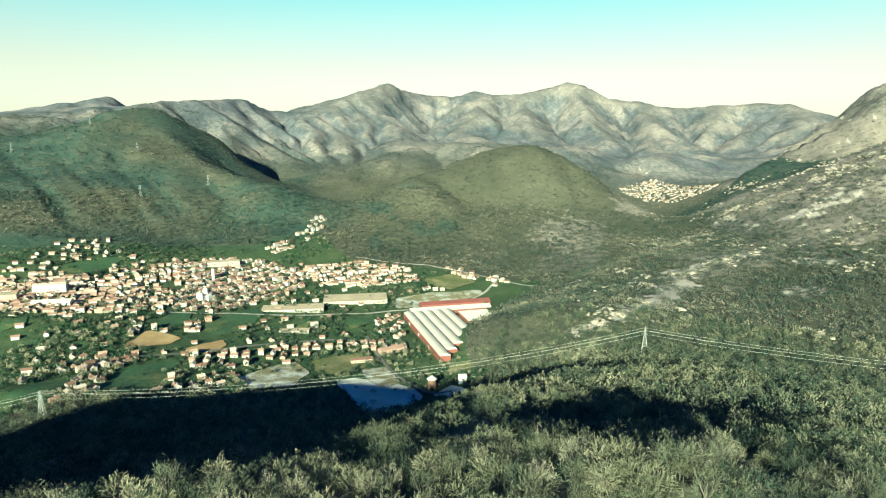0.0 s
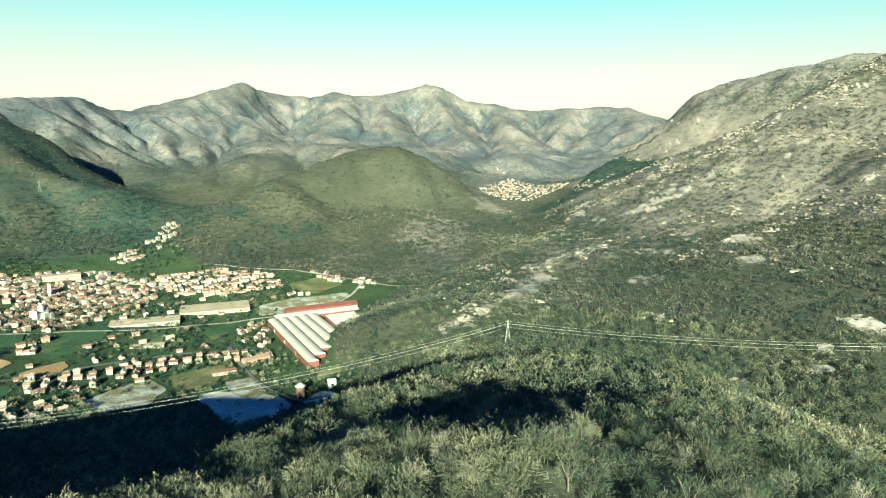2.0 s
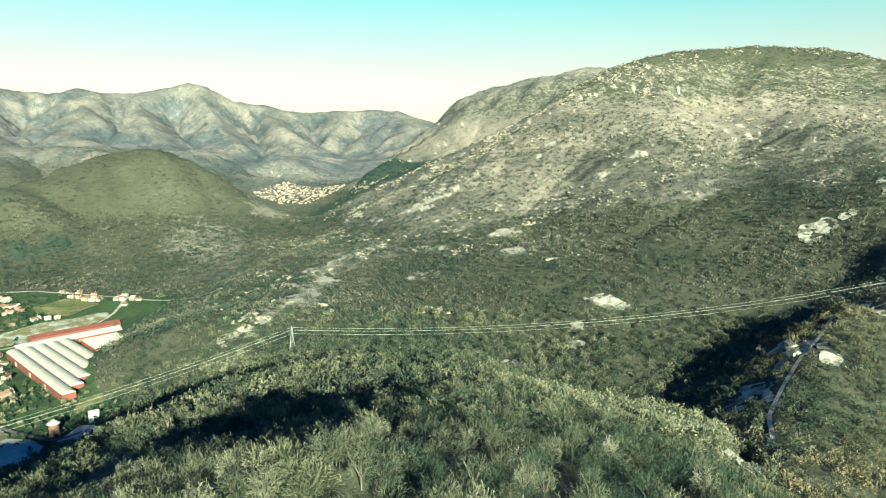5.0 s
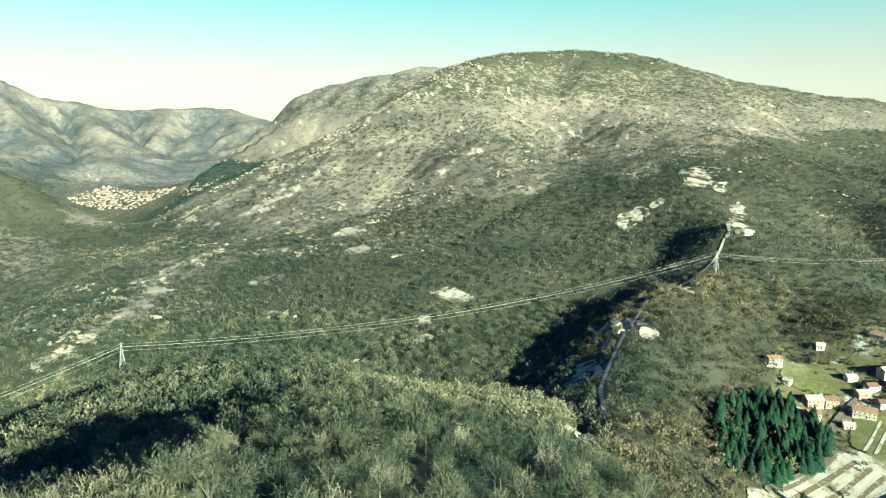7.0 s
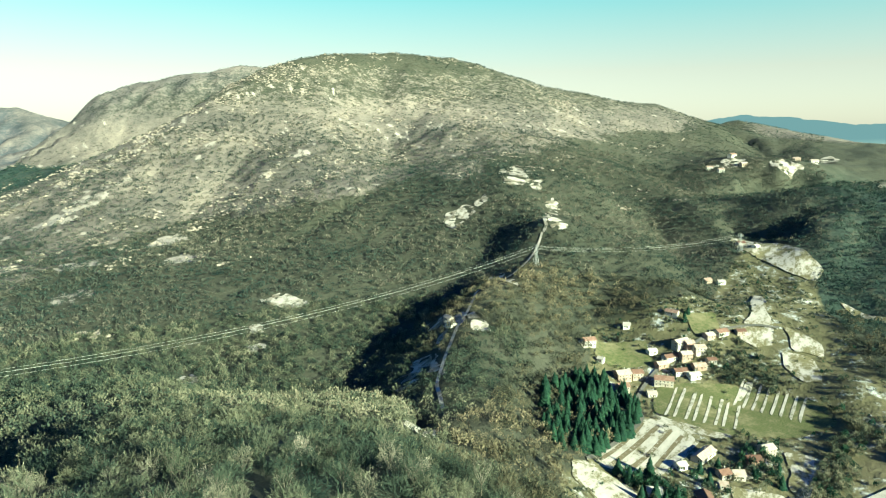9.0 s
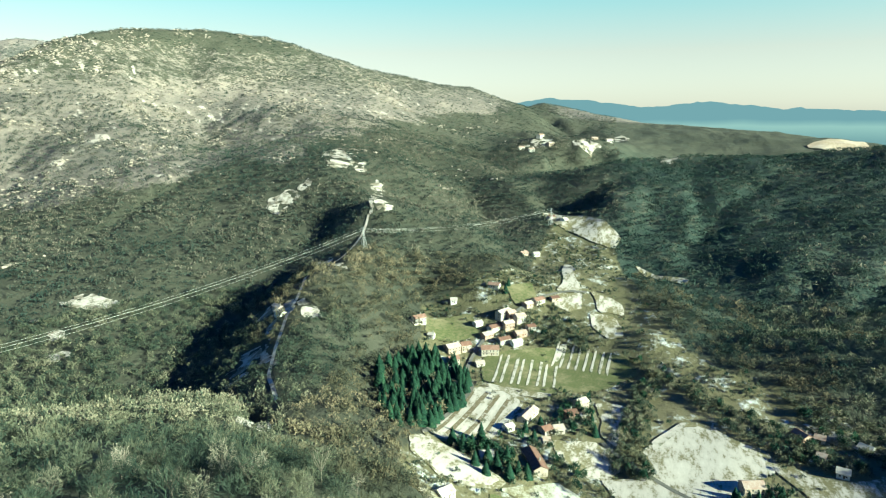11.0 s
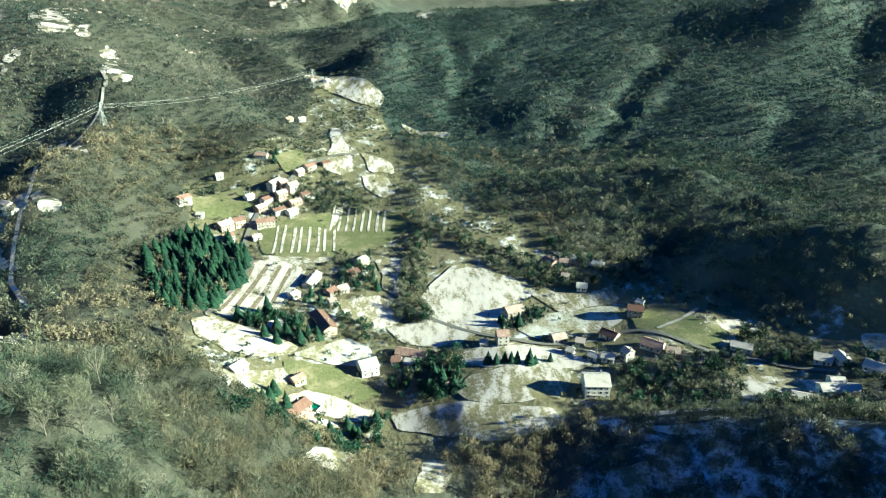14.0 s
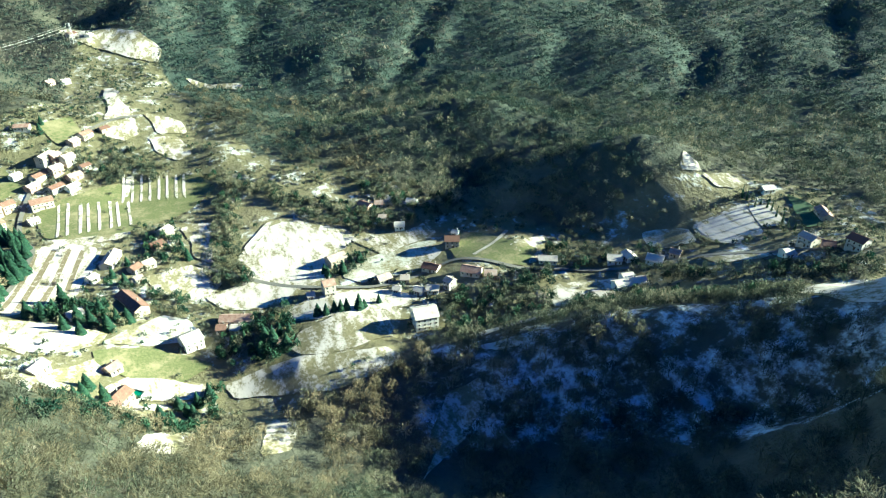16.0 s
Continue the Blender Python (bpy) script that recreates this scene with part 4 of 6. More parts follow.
        rings.append([bm.verts.new(p + turn @ Vector((r * math.cos(a), r * math.sin(a), 0))) for a in (2 * math.pi * j / sides for j in range(sides))])
    for a, c in zip(rings, rings[1:]):
        for j in range(sides):
            m = (j + 1) % sides
            bm.faces.new((a[j], a[m], c[m], c[j]))


def ground_at(x, y):
    return float(height([x], [y])[0])


CLEARINGS, TRACKS, BUILT = [], [], []


def rounded(corners, rng, wild=1.0):
    """The outline with its corners slightly cut and its edges uneven."""
    pts = [Vector(c) for c in corners]
    pts = [p for a, b_ in zip(pts, pts[1:] + pts[:1]) for p in (a * 0.9 + b_ * 0.1, a * 0.1 + b_ * 0.9)]
    for turn in range(3):
        rough = (0.06, 0.05, 0.05)[turn] * wild
        pts = [p for a, b_ in zip(pts, pts[1:] + pts[:1]) for p in (a, (a + b_) / 2 + Vector((b_.y - a.y, a.x - b_.x)) * rng.uniform(-rough, rough))]
    return pts


def field(kind, corners):
    """A piece of open land that lies on the ground."""
    rng = random.Random(len(CLEARINGS))
    CLEARINGS.append(corners)
    bm = bmesh.new()
    outline = [bm.verts.new((*p, 0)) for p in rounded(corners, rng, 3.6 if kind == "clearing" else 0.2 if kind in ("snow_strip", "furrow") else 1.0)]
    edges = [bm.edges.new((a, b_)) for a, b_ in zip(outline, outline[1:] + outline[:1])]
    bmesh.ops.triangle_fill(bm, edges=edges, use_beauty=True)
    far = math.hypot(*corners[0])
    step = max(4.0, far * (0.006 if kind == "clearing" else 0.012))
    for turn in range(5):
        long = [e for e in bm.edges if e.calc_length() > step]
        if not long:
            break
        bmesh.ops.subdivide_edges(bm, edges=long, cuts=1)
        bmesh.ops.triangulate(bm, faces=bm.faces[:])
    if kind == "clearing":
        mids = np.array([f.calc_center_median()[:2] for f in bm.faces])
        torn = 0.6 * wave(mids[:, 0], mids[:, 1], 13, 91) + 0.5 * wave(mids[:, 0], mids[:, 1], 6, 92) > 0.22
        bmesh.ops.delete(bm, geom=[f for f, t in zip(list(bm.faces), torn) if t], context="FACES")
    bm.verts.ensure_lookup_table()
    z = height([v.co.x for v in bm.verts], [v.co.y for v in bm.verts])
    for v, h in zip(bm.verts, z):
        v.co.z = h + 0.25 + far * 0.0009 + (0.12 if kind == "snow_field" else 0) + (0.25 if kind in ("furrow", "snow_strip") else 0.0)
    bmesh.ops.recalc_face_normals(bm, faces=bm.faces[:])
    if sum(f.normal.z for f in bm.faces) < 0:
        bmesh.ops.reverse_faces(bm, faces=bm.faces[:])
    for f in bm.faces:
        f.smooth = True
    if kind == "snow_field":
        cx, cy = sum(c[0] for c in corners) / len(corners), sum(c[1] for c in corners) / len(corners)
        field("patchy_snow", [(cx + (x - cx) * 1.13, cy + (y - cy) * 1.13) for x, y in corners])
    mat, label = FIELDS[kind]
    return tagged(part(kind, bm, mat, None, label), category="field", kind="structure")


def road(name, points, width, mat, label):
    """A road that follows the ground along the points."""
    TRACKS.append((points, width))
    line = [Vector(p) for p in points]
    for turn in range(2):
        line = [line[0]] + [p for a, b_ in zip(line, line[1:]) for p in (a * 0.75 + b_ * 0.25, a * 0.25 + b_ * 0.75)] + [line[-1]]
    dense = []
    for a, b_ in zip(line, line[1:]):
        n = max(1, int((b_ - a).length / 5))
        dense += [a.lerp(b_, k / n) for k in range(n)]
    dense.append(line[-1])
    bm = bmesh.new()
    prev = None
    for k, p in enumerate(dense):
        way = (dense[min(k + 1, len(dense) - 1)] - dense[max(k - 1, 0)]).normalized()
        side = Vector((-way.y, way.x)) * width / 2
        lift = 0.45 + p.length * 0.001
        row = []
        for q in (p + side, p, p - side):
            row.append(bm.verts.new((q.x, q.y, ground_at(q.x, q.y) + lift)))
        if prev:
            bm.faces.new((prev[0], prev[1], row[1], row[0]))
            bm.faces.new((prev[1], prev[2], row[2], row[1]))
        prev = row
    bmesh.ops.recalc_face_normals(bm, faces=bm.faces[:])
    if sum(f.normal.z for f in bm.faces) < 0:
        bmesh.ops.reverse_faces(bm, faces=bm.faces[:])
    return tagged(part(name, bm, mat, None, label), category="road", kind="structure")


# fields and clearings: kind and corners
field("snow_field", [(518, 109), (528, 86), (514, 66), (476, 71), (445, 78), (431, 90), (421, 116), (427, 122)])
field("snow_field", [(406, 128), (416, 121), (409, 92), (392, 63), (382, 68), (369, 96), (384, 120)])
field("furrow", [(434, 112), (431, 109), (518, 94), (520, 98)])
field("furrow", [(434, 101), (432, 97), (516, 84), (519, 87)])
field("furrow", [(438, 88), (437, 85), (511, 75), (515, 78)])
field("furrow", [(431, 120), (428, 117), (515, 106), (517, 110)])
field("sunny_meadow", [(600, 116), (633, 54), (628, -16), (600, -32), (568, -5), (539, 41), (540, 103)])
field("snow_strip", [(639, 43), (640, 37), (613, 44), (612, 48)])
for k in range(8):
    y0 = 99 - 7.6 * k + 0.9 * math.sin(k * 2.3)
    field("snow_strip", [(604 + 3 * math.sin(k * 1.7), y0), (606, y0 - 2.0 - (k % 3) * 0.5), (545 + 1.4 * k, y0 - 4.2), (543 + 1.4 * k, y0 - 1.9)])
for k in range(8):
    y0 = 49 - 7.4 * k + 0.9 * math.sin(k * 3.1)
    field("snow_strip", [(642 - 1.8 * k, y0 - 3), (643 - 1.8 * k, y0 - 5.2), (603 - 1.2 * k, y0 - 1.6), (602, y0 + 0.6)])
field("patchy_snow", [(537, 105), (560, 59), (547, 36), (526, 50), (522, 85)])
field("snow_field", [(463, -34), (487, -49), (507, -62), (512, -77), (492, -98), (475, -116), (460, -115), (449, -96), (430, -91), (413, -80), (421, -55), (440, -40)])
field("snow_strip", [(483, -38), (514, -61), (517, -68), (493, -54), (470, -39)])
field("patchy_snow", [(492, -102), (490, -116), (474, -124), (461, -145), (456, -167), (460, -186), (440, -187), (437, -156), (432, -138), (464, -120)])
field("pale_meadow", [(413, -98), (434, -118), (436, -151), (434, -186), (424, -176), (406, -132), (397, -110)])
field("patchy_snow", [(400, -132), (415, -150), (424, -179), (418, -185), (406, -170), (396, -144)])
field("snow_field", [(426, -6), (434, -35), (421, -55), (416, -72), (402, -55), (400, -37), (408, -16)])
field("patchy_snow", [(460, 37), (470, 4), (459, -10), (442, -16), (426, -6), (426, 11), (441, 29)])
field("patchy_snow", [(535, 6), (540, -15), (510, -17), (468, -14), (479, 0), (504, -1)])
field("pale_meadow", [(382, 64), (412, 27), (404, 11), (389, 6), (382, 12), (379, 36)])
field("sunny_meadow", [(375, 67), (378, 36), (365, 13), (354, 1), (341, 22), (345, 44), (360, 64)])
field("patchy_snow", [(337, 105), (344, 93), (357, 75), (372, 60), (357, 58), (318, 74), (223, 64)])
field("snow_field", [(337, 57), (348, 46), (345, 26), (337, 10), (328, 13), (327, 35), (329, 54)])
field("snow_field", [(322, 58), (323, 41), (321, 28), (316, 32), (314, 54)])
field("snow_field", [(384, -55), (391, -75), (388, -101), (380, -121), (360, -134), (355, -124), (359, -88), (372, -54)])
field("patchy_snow", [(357, -54), (364, -89), (354, -123), (326, -110), (319, -78), (329, -50), (343, -44)])
field("patchy_snow", [(333, -2), (335, -23), (330, -46), (314, -86), (309, -106), (293, -98), (288, -60), (306, -32), (319, -6)])
field("sunny_meadow", [(423, -186), (432, -202), (421, -222), (397, -228), (375, -244), (357, -223), (375, -201), (393, -183)])
field("patchy_snow", [(389, -224), (393, -261), (365, -246), (358, -227)])
field("snow_field", [(828, 56), (827, 46), (773, 38), (742, 30), (738, 56), (757, 51)])
field("patchy_snow", [(727, 56), (738, 28), (706, 25), (694, 40), (701, 57)])
field("snow_field", [(976, 44), (975, 20), (943, 17), (944, 31)])
field("patchy_snow", [(698, 18), (699, -10), (656, -19), (652, -4), (674, 14)])
field("patchy_snow", [(882, -33), (848, -99), (829, -94), (868, -41)])
field("patchy_snow", [(748, 20), (726, -16), (704, -19), (704, 9)])
field("meadow", [(716, 113), (739, 86), (706, 76), (685, 96)])
field("meadow", [(640, 186), (667, 143), (631, 122), (603, 160), (612, 179)])
field("patchy_snow", [(368, -389), (361, -419), (348, -421), (344, -403), (351, -391)])
field("snow_field", [(392, -391), (378, -394), (371, -391), (377, -376)])
field("snow_field", [(326, -349), (324, -371), (323, -391), (305, -384), (289, -373), (290, -352), (304, -345)])
field("snow_strip", [(321, -393), (313, -408), (284, -394), (293, -379)])
field("green_meadow", [(321, -431), (295, -431), (267, -408), (274, -397)])
field("patchy_snow", [(324, -212), (325, -236), (313, -270), (302, -270), (299, -241), (284, -222), (303, -204)])
field("snow_field", [(296, -150), (292, -172), (289, -197), (279, -195), (284, -168), (286, -148)])
field("patchy_snow", [(253, -112), (251, -132), (233, -127), (217, -104), (212, -90), (234, -100)])
field("pale_meadow", [(349, -319), (328, -344), (310, -337), (319, -318), (333, -312)])
field("patchy_snow", [(291, -322), (273, -348), (252, -359), (263, -338), (274, -320)])
field("patchy_snow", [(244, 34), (297, 15), (233, 19), (210, 36)])
field("patchy_snow", [(286, -19), (275, -34), (242, -26), (238, -10)])
field("patchy_snow", [(538, -153), (514, -200), (495, -201), (506, -169)])
field("clearing", [(576, 601), (601, 591), (602, 564), (599, 533), (572, 553)])
field("clearing", [(897, 515), (931, 498), (925, 474), (889, 468), (858, 478)])
field("clearing", [(941, 483), (966, 477), (958, 464), (924, 469)])
field("clearing", [(1018, 468), (1186, 517), (1084, 449), (1072, 433), (1015, 450)])
field("clearing", [(1052, 432), (1100, 428), (1038, 405), (1028, 418)])
field("clearing", [(392, 522), (410, 523), (393, 488), (367, 486)])
field("clearing", [(522, 562), (532, 552), (519, 534), (510, 547)])
field("clearing", [(490, 534), (502, 517), (491, 500), (481, 519)])
field("clearing", [(996, 382), (1030, 382), (995, 362), (834, 287), (824, 299), (820, 318)])
field("clearing", [(560, 318), (588, 318), (566, 300), (540, 292)])
field("clearing", [(470, 290), (500, 296), (470, 268), (452, 262)])
field("clearing", [(530, 312), (545, 306), (520, 296), (500, 292)])
field("clearing", [(440, 300), (470, 320), (480, 300), (455, 286)])
field("clearing", [(721, 353), (734, 336), (705, 306), (665, 284), (670, 306)])
field("clearing", [(571, 301), (582, 298), (557, 269), (544, 260), (534, 276)])
field("clearing", [(601, 371), (586, 334), (544, 306), (565, 345)])
field("clearing", [(495, 321), (498, 298), (473, 282), (465, 299)])
field("clearing", [(306, 203), (387, 247), (368, 216), (315, 186), (306, 191)])
field("patchy_snow", [(620, 199), (644, 193), (634, 181), (612, 189)])
field("clearing", [(1640, 232), (1700, 190), (1690, 150), (1650, 170)])
field("clearing", [(1660, 120), (1700, 60), (1680, 30), (1640, 60)])
field("clearing", [(1560, 40), (1620, -20), (1500, -60), (1480, 0)])
field("clearing", [(1300, -85), (1420, -110), (1380, -130), (1290, -105)])
field("clearing", [(2000, 10), (2080, -20), (1990, -40), (1930, -10)])
field("patchy_snow", [(1063, 111), (1075, 95), (1027, 36), (1000, 10), (946, -16), (915, -5), (944, 37), (986, 82)])
field("quarry_face", [(1945, -490), (2052, -577), (2010, -650), (1930, -640), (1850, -560)])
field("snow_field", [(202, -297), (198, -323), (191, -345), (150, -290), (144, -273), (156, -271), (179, -277)])
field("patchy_snow", [(277, -139), (266, -158), (257, -174), (247, -179), (251, -167), (261, -148)])
field("patchy_snow", [(252, -112), (247, -130), (228, -118), (205, -82), (197, -74), (218, -91), (231, -93)])
field("plough_field", [(-400, 776), (-397, 843), (-345, 826), (-351, 800), (-381, 772)])
field("plough_field", [(-326, 790), (-296, 841), (-284, 820), (-291, 782), (-320, 776)])
field("green_meadow", [(-345, 881), (-326, 943), (-300, 1003), (-277, 977), (-287, 871), (-312, 853)])
field("green_meadow", [(-398, 858), (-405, 931), (-378, 960), (-364, 888)])
field("green_meadow", [(-354, 628), (-365, 696), (-327, 742), (-315, 746), (-300, 635)])
field("green_meadow", [(-418, 578), (-414, 624), (-401, 671), (-382, 616), (-392, 588)])
field("green_meadow", [(-572, 810), (-558, 846), (-544, 818), (-560, 790)])
field("meadow", [(-169, 792), (-109, 834), (-96, 780), (-125, 739), (-154, 752)])
field("green_meadow", [(-151, 960), (-113, 1014), (-104, 969), (-137, 926)])
field("green_meadow", [(-226, 932), (-206, 980), (-200, 927), (-214, 898)])
field("pale_meadow", [(-101, 768), (-67, 782), (-49, 721), (-67, 699), (-90, 728)])
field("gravel_yard", [(-127, 720), (-108, 737), (-75, 726), (-32, 707), (-22, 689), (-40, 623), (-70, 609)])
field("gravel_yard", [(-12, 694), (10, 714), (25, 677), (26, 632), (-3, 674)])
field("meadow", [(-37, 1206), (18, 1243), (64, 1188), (16, 1144), (-30, 1174)])
field("pale_meadow", [(-82, 1091), (-24, 1128), (67, 1141), (71, 1118), (-23, 1052), (-78, 1035)])
field("green_meadow", [(-682, 1126), (-641, 1201), (-600, 1226), (-607, 1132), (-634, 1075)])
field("meadow", [(11, 784), (36, 782), (31, 745), (4, 757)])
field("pale_meadow", [(-238, 713), (-189, 787), (-161, 751), (-169, 696), (-215, 679)])

road("track", [(820, 318), (782, 314), (712, 314), (650, 325), (587, 307), (528, 292), (496, 281), (447, 264), (428, 251), (403, 232)], 3.2, SNOW_TRACK, "pale snowy gravel track along the ridge")
road("road", [(423, 125), (482, 116), (523, 108), (541, 119), (574, 126), (613, 124), (641, 114), (656, 104), (674, 94), (704, 79), (735, 49), (741, 23)], 3.6, ASPHALT, "narrow asphalt lane through the hamlet")
road("road", [(470, -2), (440, -30), (405, -75), (385, -120), (394, -168), (394, -184), (375, -201), (352, -221), (349, -238), (330, -262), (290, -330), (240, -372)], 3.6, ASPHALT, "narrow asphalt lane through the village")
road("track", [(390, -196), (399, -218), (411, -236)], 3, GRIT, "worn pale footpath across the meadow")
road("road", [(240, 1085), (212, 1100), (140, 1157), (102, 1194), (40, 1262), (-60, 1290), (-180, 1330)], 5, GRIT, "pale valley road past the foot of the hill")
road("road", [(-420, 930), (-300, 960), (-198, 982), (-77, 1024), (-23, 1042), (60, 1090), (102, 1194)], 5, GRIT, "pale road beside the railway yard")
road("road", [(-430, 700), (-330, 760), (-230, 850), (-150, 880), (-70, 880)], 6, ASPHALT, "asphalt road among the lower houses")
road("road", [(-110, 900), (-80, 800), (-50, 735), (-20, 700), (10, 690)], 5, ASPHALT, "lane down to the gravel yard")

# ---- the woods ----
def twig_crown(rng, n, h, spread, width, length=0.34, rise=0.0):
    """A bare crown: slender twig blades that ray out from the limbs into a dome; n blades as triangles."""
    ang = rng.random(n) * 2 * np.pi
    lift = np.arcsin(rng.random(n) * 1.25 - 0.25)
    lobe = 1 + 0.22 * np.sin(3 * ang + rng.random() * 6) + 0.15 * np.sin(5 * ang + 4 * lift + rng.random() * 6)
    full = (0.55 + 0.45 * np.cbrt(rng.random(n))) * lobe
    ray = np.stack([np.cos(ang) * np.cos(lift) * spread, np.sin(ang) * np.cos(lift) * spread, np.sin(lift) * h * 0.48], 1)
    tip = ray * full[:, None] + np.array([0, 0, h * 0.5])
    lean = ray / np.linalg.norm(ray, axis=1)[:, None] + 0.44 * rng.normal(size=(n, 3)) + np.array([0, 0, rise])
    lean /= np.linalg.norm(lean, axis=1)[:, None]
    root = tip - lean * (spread * length * (0.7 + 0.6 * rng.random(n)))[:, None]
    side = np.cross(tip - root, rng.normal(size=(n, 3)))
    side *= width * (0.6 + 0.8 * rng.random(n))[:, None] / np.linalg.norm(side, axis=1)[:, None]
    return np.stack([root - side * 0.3, tip + side, tip - side], 1)


def limbs(rng, h, spread, thick):
    """Trunk and main limbs as tapered three-sided prisms."""
    out = []
    ends = [((0, 0, 0), (0.1, 0, h * 0.55), thick, thick * 0.5)]
    for k in range(5):
        a = k * 1.26 + rng.random()
        ends.append(((0, 0, h * (0.25 + 0.06 * k)), (np.cos(a) * spread * 0.6, np.sin(a) * spread * 0.6, h * (0.62 + 0.06 * k)), thick * 0.5, thick * 0.12))
    for p, q, r0, r1 in ends:
        ring = [(np.cos(a), np.sin(a), 0) for a in (0, 2.1, 4.2)]
        lo = [np.array(p) + np.array(c) * r0 for c in ring]
        hi = [np.array(q) + np.array(c) * r1 for c in ring]
        for k in range(3):
            m = (k + 1) % 3
            out += [(lo[k], lo[m], hi[m]), (lo[k], hi[m], hi[k])]
    return np.array(out)


def scatter(rng, bearings, distances, area, test):
    """Random ground places, one for each area m2, where test(x, y) holds."""
    b0, b1 = np.radians(bearings)
    n = int((b1 - b0) * (distances[1] ** 2 - distances[0] ** 2) / 2 / area)
    bb = b0 + (b1 - b0) * rng.random(n)
    rr = np.sqrt(distances[0] ** 2 + rng.random(n) * (distances[1] ** 2 - distances[0] ** 2))
    x, y = rr * np.sin(bb), rr * np.cos(bb)
    k = test(x, y)
    return x[k], y[k]


def open_land(x, y):
    free = np.zeros(len(x), bool)
    for poly in CLEARINGS:
        free |= within(x, y, poly)
    free &= (x * 5.17 + y * 9.31) % 1.0 > 0.04
    for points, width in TRACKS:
        free |= near_path(x, y, points, width * 0.5 + 2.5) > 0
    return free


def wooded(x, y):
    free = within(x, y, TOWN_VALLEY) | within(x, y, VILLAGE) | open_land(x, y)
    thin = (0.27 + 0.4 * (np.hypot(x, y) > 2200)) * dry(x, y) * (np.hypot(x, y) > 900) + 0.55 * scrub(x, y) > (x * 7.31 + y * 3.77) % 1.0
    return ~free & (rocky(x, y) < 0.35) & ~thin


def grove(name, x, y, crowns, rng, mat, size=(0.6, 1.45), sink=0.5):
    """Trees at the places x, y, joined: each a turned and scaled one of the crowns."""
    z = height(x, y) - sink
    pick = rng.integers(0, len(crowns), len(x))
    turn = rng.random(len(x)) * 2 * np.pi
    grow = size[0] + (size[1] - size[0]) * rng.random(len(x)) ** 1.3
    shade = np.clip(rng.random(len(x)) * 0.75 - 0.05 * dry(x, y) + 0.25 * wave(x, y, 120, 41) , 0, 1)
    parts, tints = [], []
    for k, crown in enumerate(crowns):
        s = np.where(pick == k)[0]
        if len(s) == 0:
            continue
        c, n = np.cos(turn[s]), np.sin(turn[s])
        v = crown.reshape(-1, 3)
        vx = (v[None, :, 0] * c[:, None] - v[None, :, 1] * n[:, None]) * grow[s, None] + x[s, None]
        vy = (v[None, :, 0] * n[:, None] + v[None, :, 1] * c[:, None]) * grow[s, None] + y[s, None]
        vz = v[None, :, 2] * grow[s, None] * (0.85 + 0.3 * shade[s, None]) + z[s, None]
        parts.append(np.stack([vx, vy, vz], -1).reshape(-1, 3))
        tints.append(np.repeat(shade[s], len(v)))
    verts = np.concatenate(parts)
    ob = mesh_object(name, verts, np.arange(len(verts)).reshape(-1, 3), mat)
    point_values(ob, "tint", np.concatenate(tints))
    return ob


def woods():
    rng = np.random.default_rng(5)
    near = [np.concatenate([twig_crown(rng, 330, 9.5, 4.3, 0.075, 0.34, 0.10), limbs(rng, 9.5, 3.9, 0.24)]) for _ in range(10)]
    mid = [twig_crown(rng, 58, 8, 3.5, 0.30, 0.38, 0.15) for _ in range(8)]
    edge = [np.concatenate([twig_crown(rng, 130, 9, 4.0, 0.15, 0.4, 0.15), limbs(rng, 9, 3.6, 0.22)]) for _ in range(8)]
    far = [twig_crown(rng, 14, 7, 3.4, 0.95, 0.36) for _ in range(8)]

    def gaps(x, y):
        bg = bearing_of(x, y)
        return wooded(x, y) & (0.7 * wave(x, y, 15, 71) + 0.6 * wave(x, y, 38, 72) < 0.36 + 0.3 * (bg > 50) - 0.30 * (bg > 108))

    def warm(x, y):
        return np.abs(bearing_of(x, y) + 9 * wave(x, y, 60, 73) - 84) < 22
    for name, (far0, far1), area, crowns, size in (("near_woods", (75, 235), 33, near, (0.55, 1.3)), ("hilltop_woods", (235, 345), 30, edge, (0.55, 1.25))):
        x, y = scatter(rng, (-44, 160), (far0, far1), area, gaps)
        for k, mat, tone in ((~warm(x, y), TWIG, "grey-green"), (warm(x, y), BROWN_TWIG, "brown")):
            tagged(grove(name, x[k], y[k], crowns, rng, mat, size), "bare %s winter trees on the near hilltop" % tone, "woods", kind="stuff")
    dots = [twig_crown(rng, 9, 6, 4.0, 1.5, 0.42) for _ in range(6)]
    for name, place, (far0, far1), wide, area, crowns, mat, size in (
            ("hillside_woods", "on the hillsides", (345, 800), 160, 32, mid, TWIG, (0.6, 1.45)),
            ("mountain_woods", "on the mountain slopes", (800, 1700), 150, 42, far, FAR_TWIG, (0.8, 1.3)),
            ("far_woods", "on the far mountain slopes", (1700, 3100), 90, 110, dots, FAR_TWIG, (0.55, 1.0))):
        x, y = scatter(rng, (-44, wide), (far0, far1), area, wooded)
        # trees inside the mask take the dark colour, mostly for mountain shade
        dark = evergreen_shade(x, y) * 0.9 > rng.random(len(x))
        brown = ~dark & warm(x, y) & (far1 < 1000)
        for k, cover_, tone in ((~dark & ~brown, mat, "grey-brown"), (brown, BROWN_TWIG, "russet brown")):
            if k.any():
                tagged(grove(name, x[k], y[k], crowns, rng, cover_, size), "bare %s winter woodland %s" % (tone, place), "woods", kind="stuff")
        tagged(grove("evergreen_" + name, x[dark], y[dark], crowns, rng, DARK_WOOD, size), "dark woodland, its colour partly standing for shade, " + place, "woods", kind="stuff")


woods()


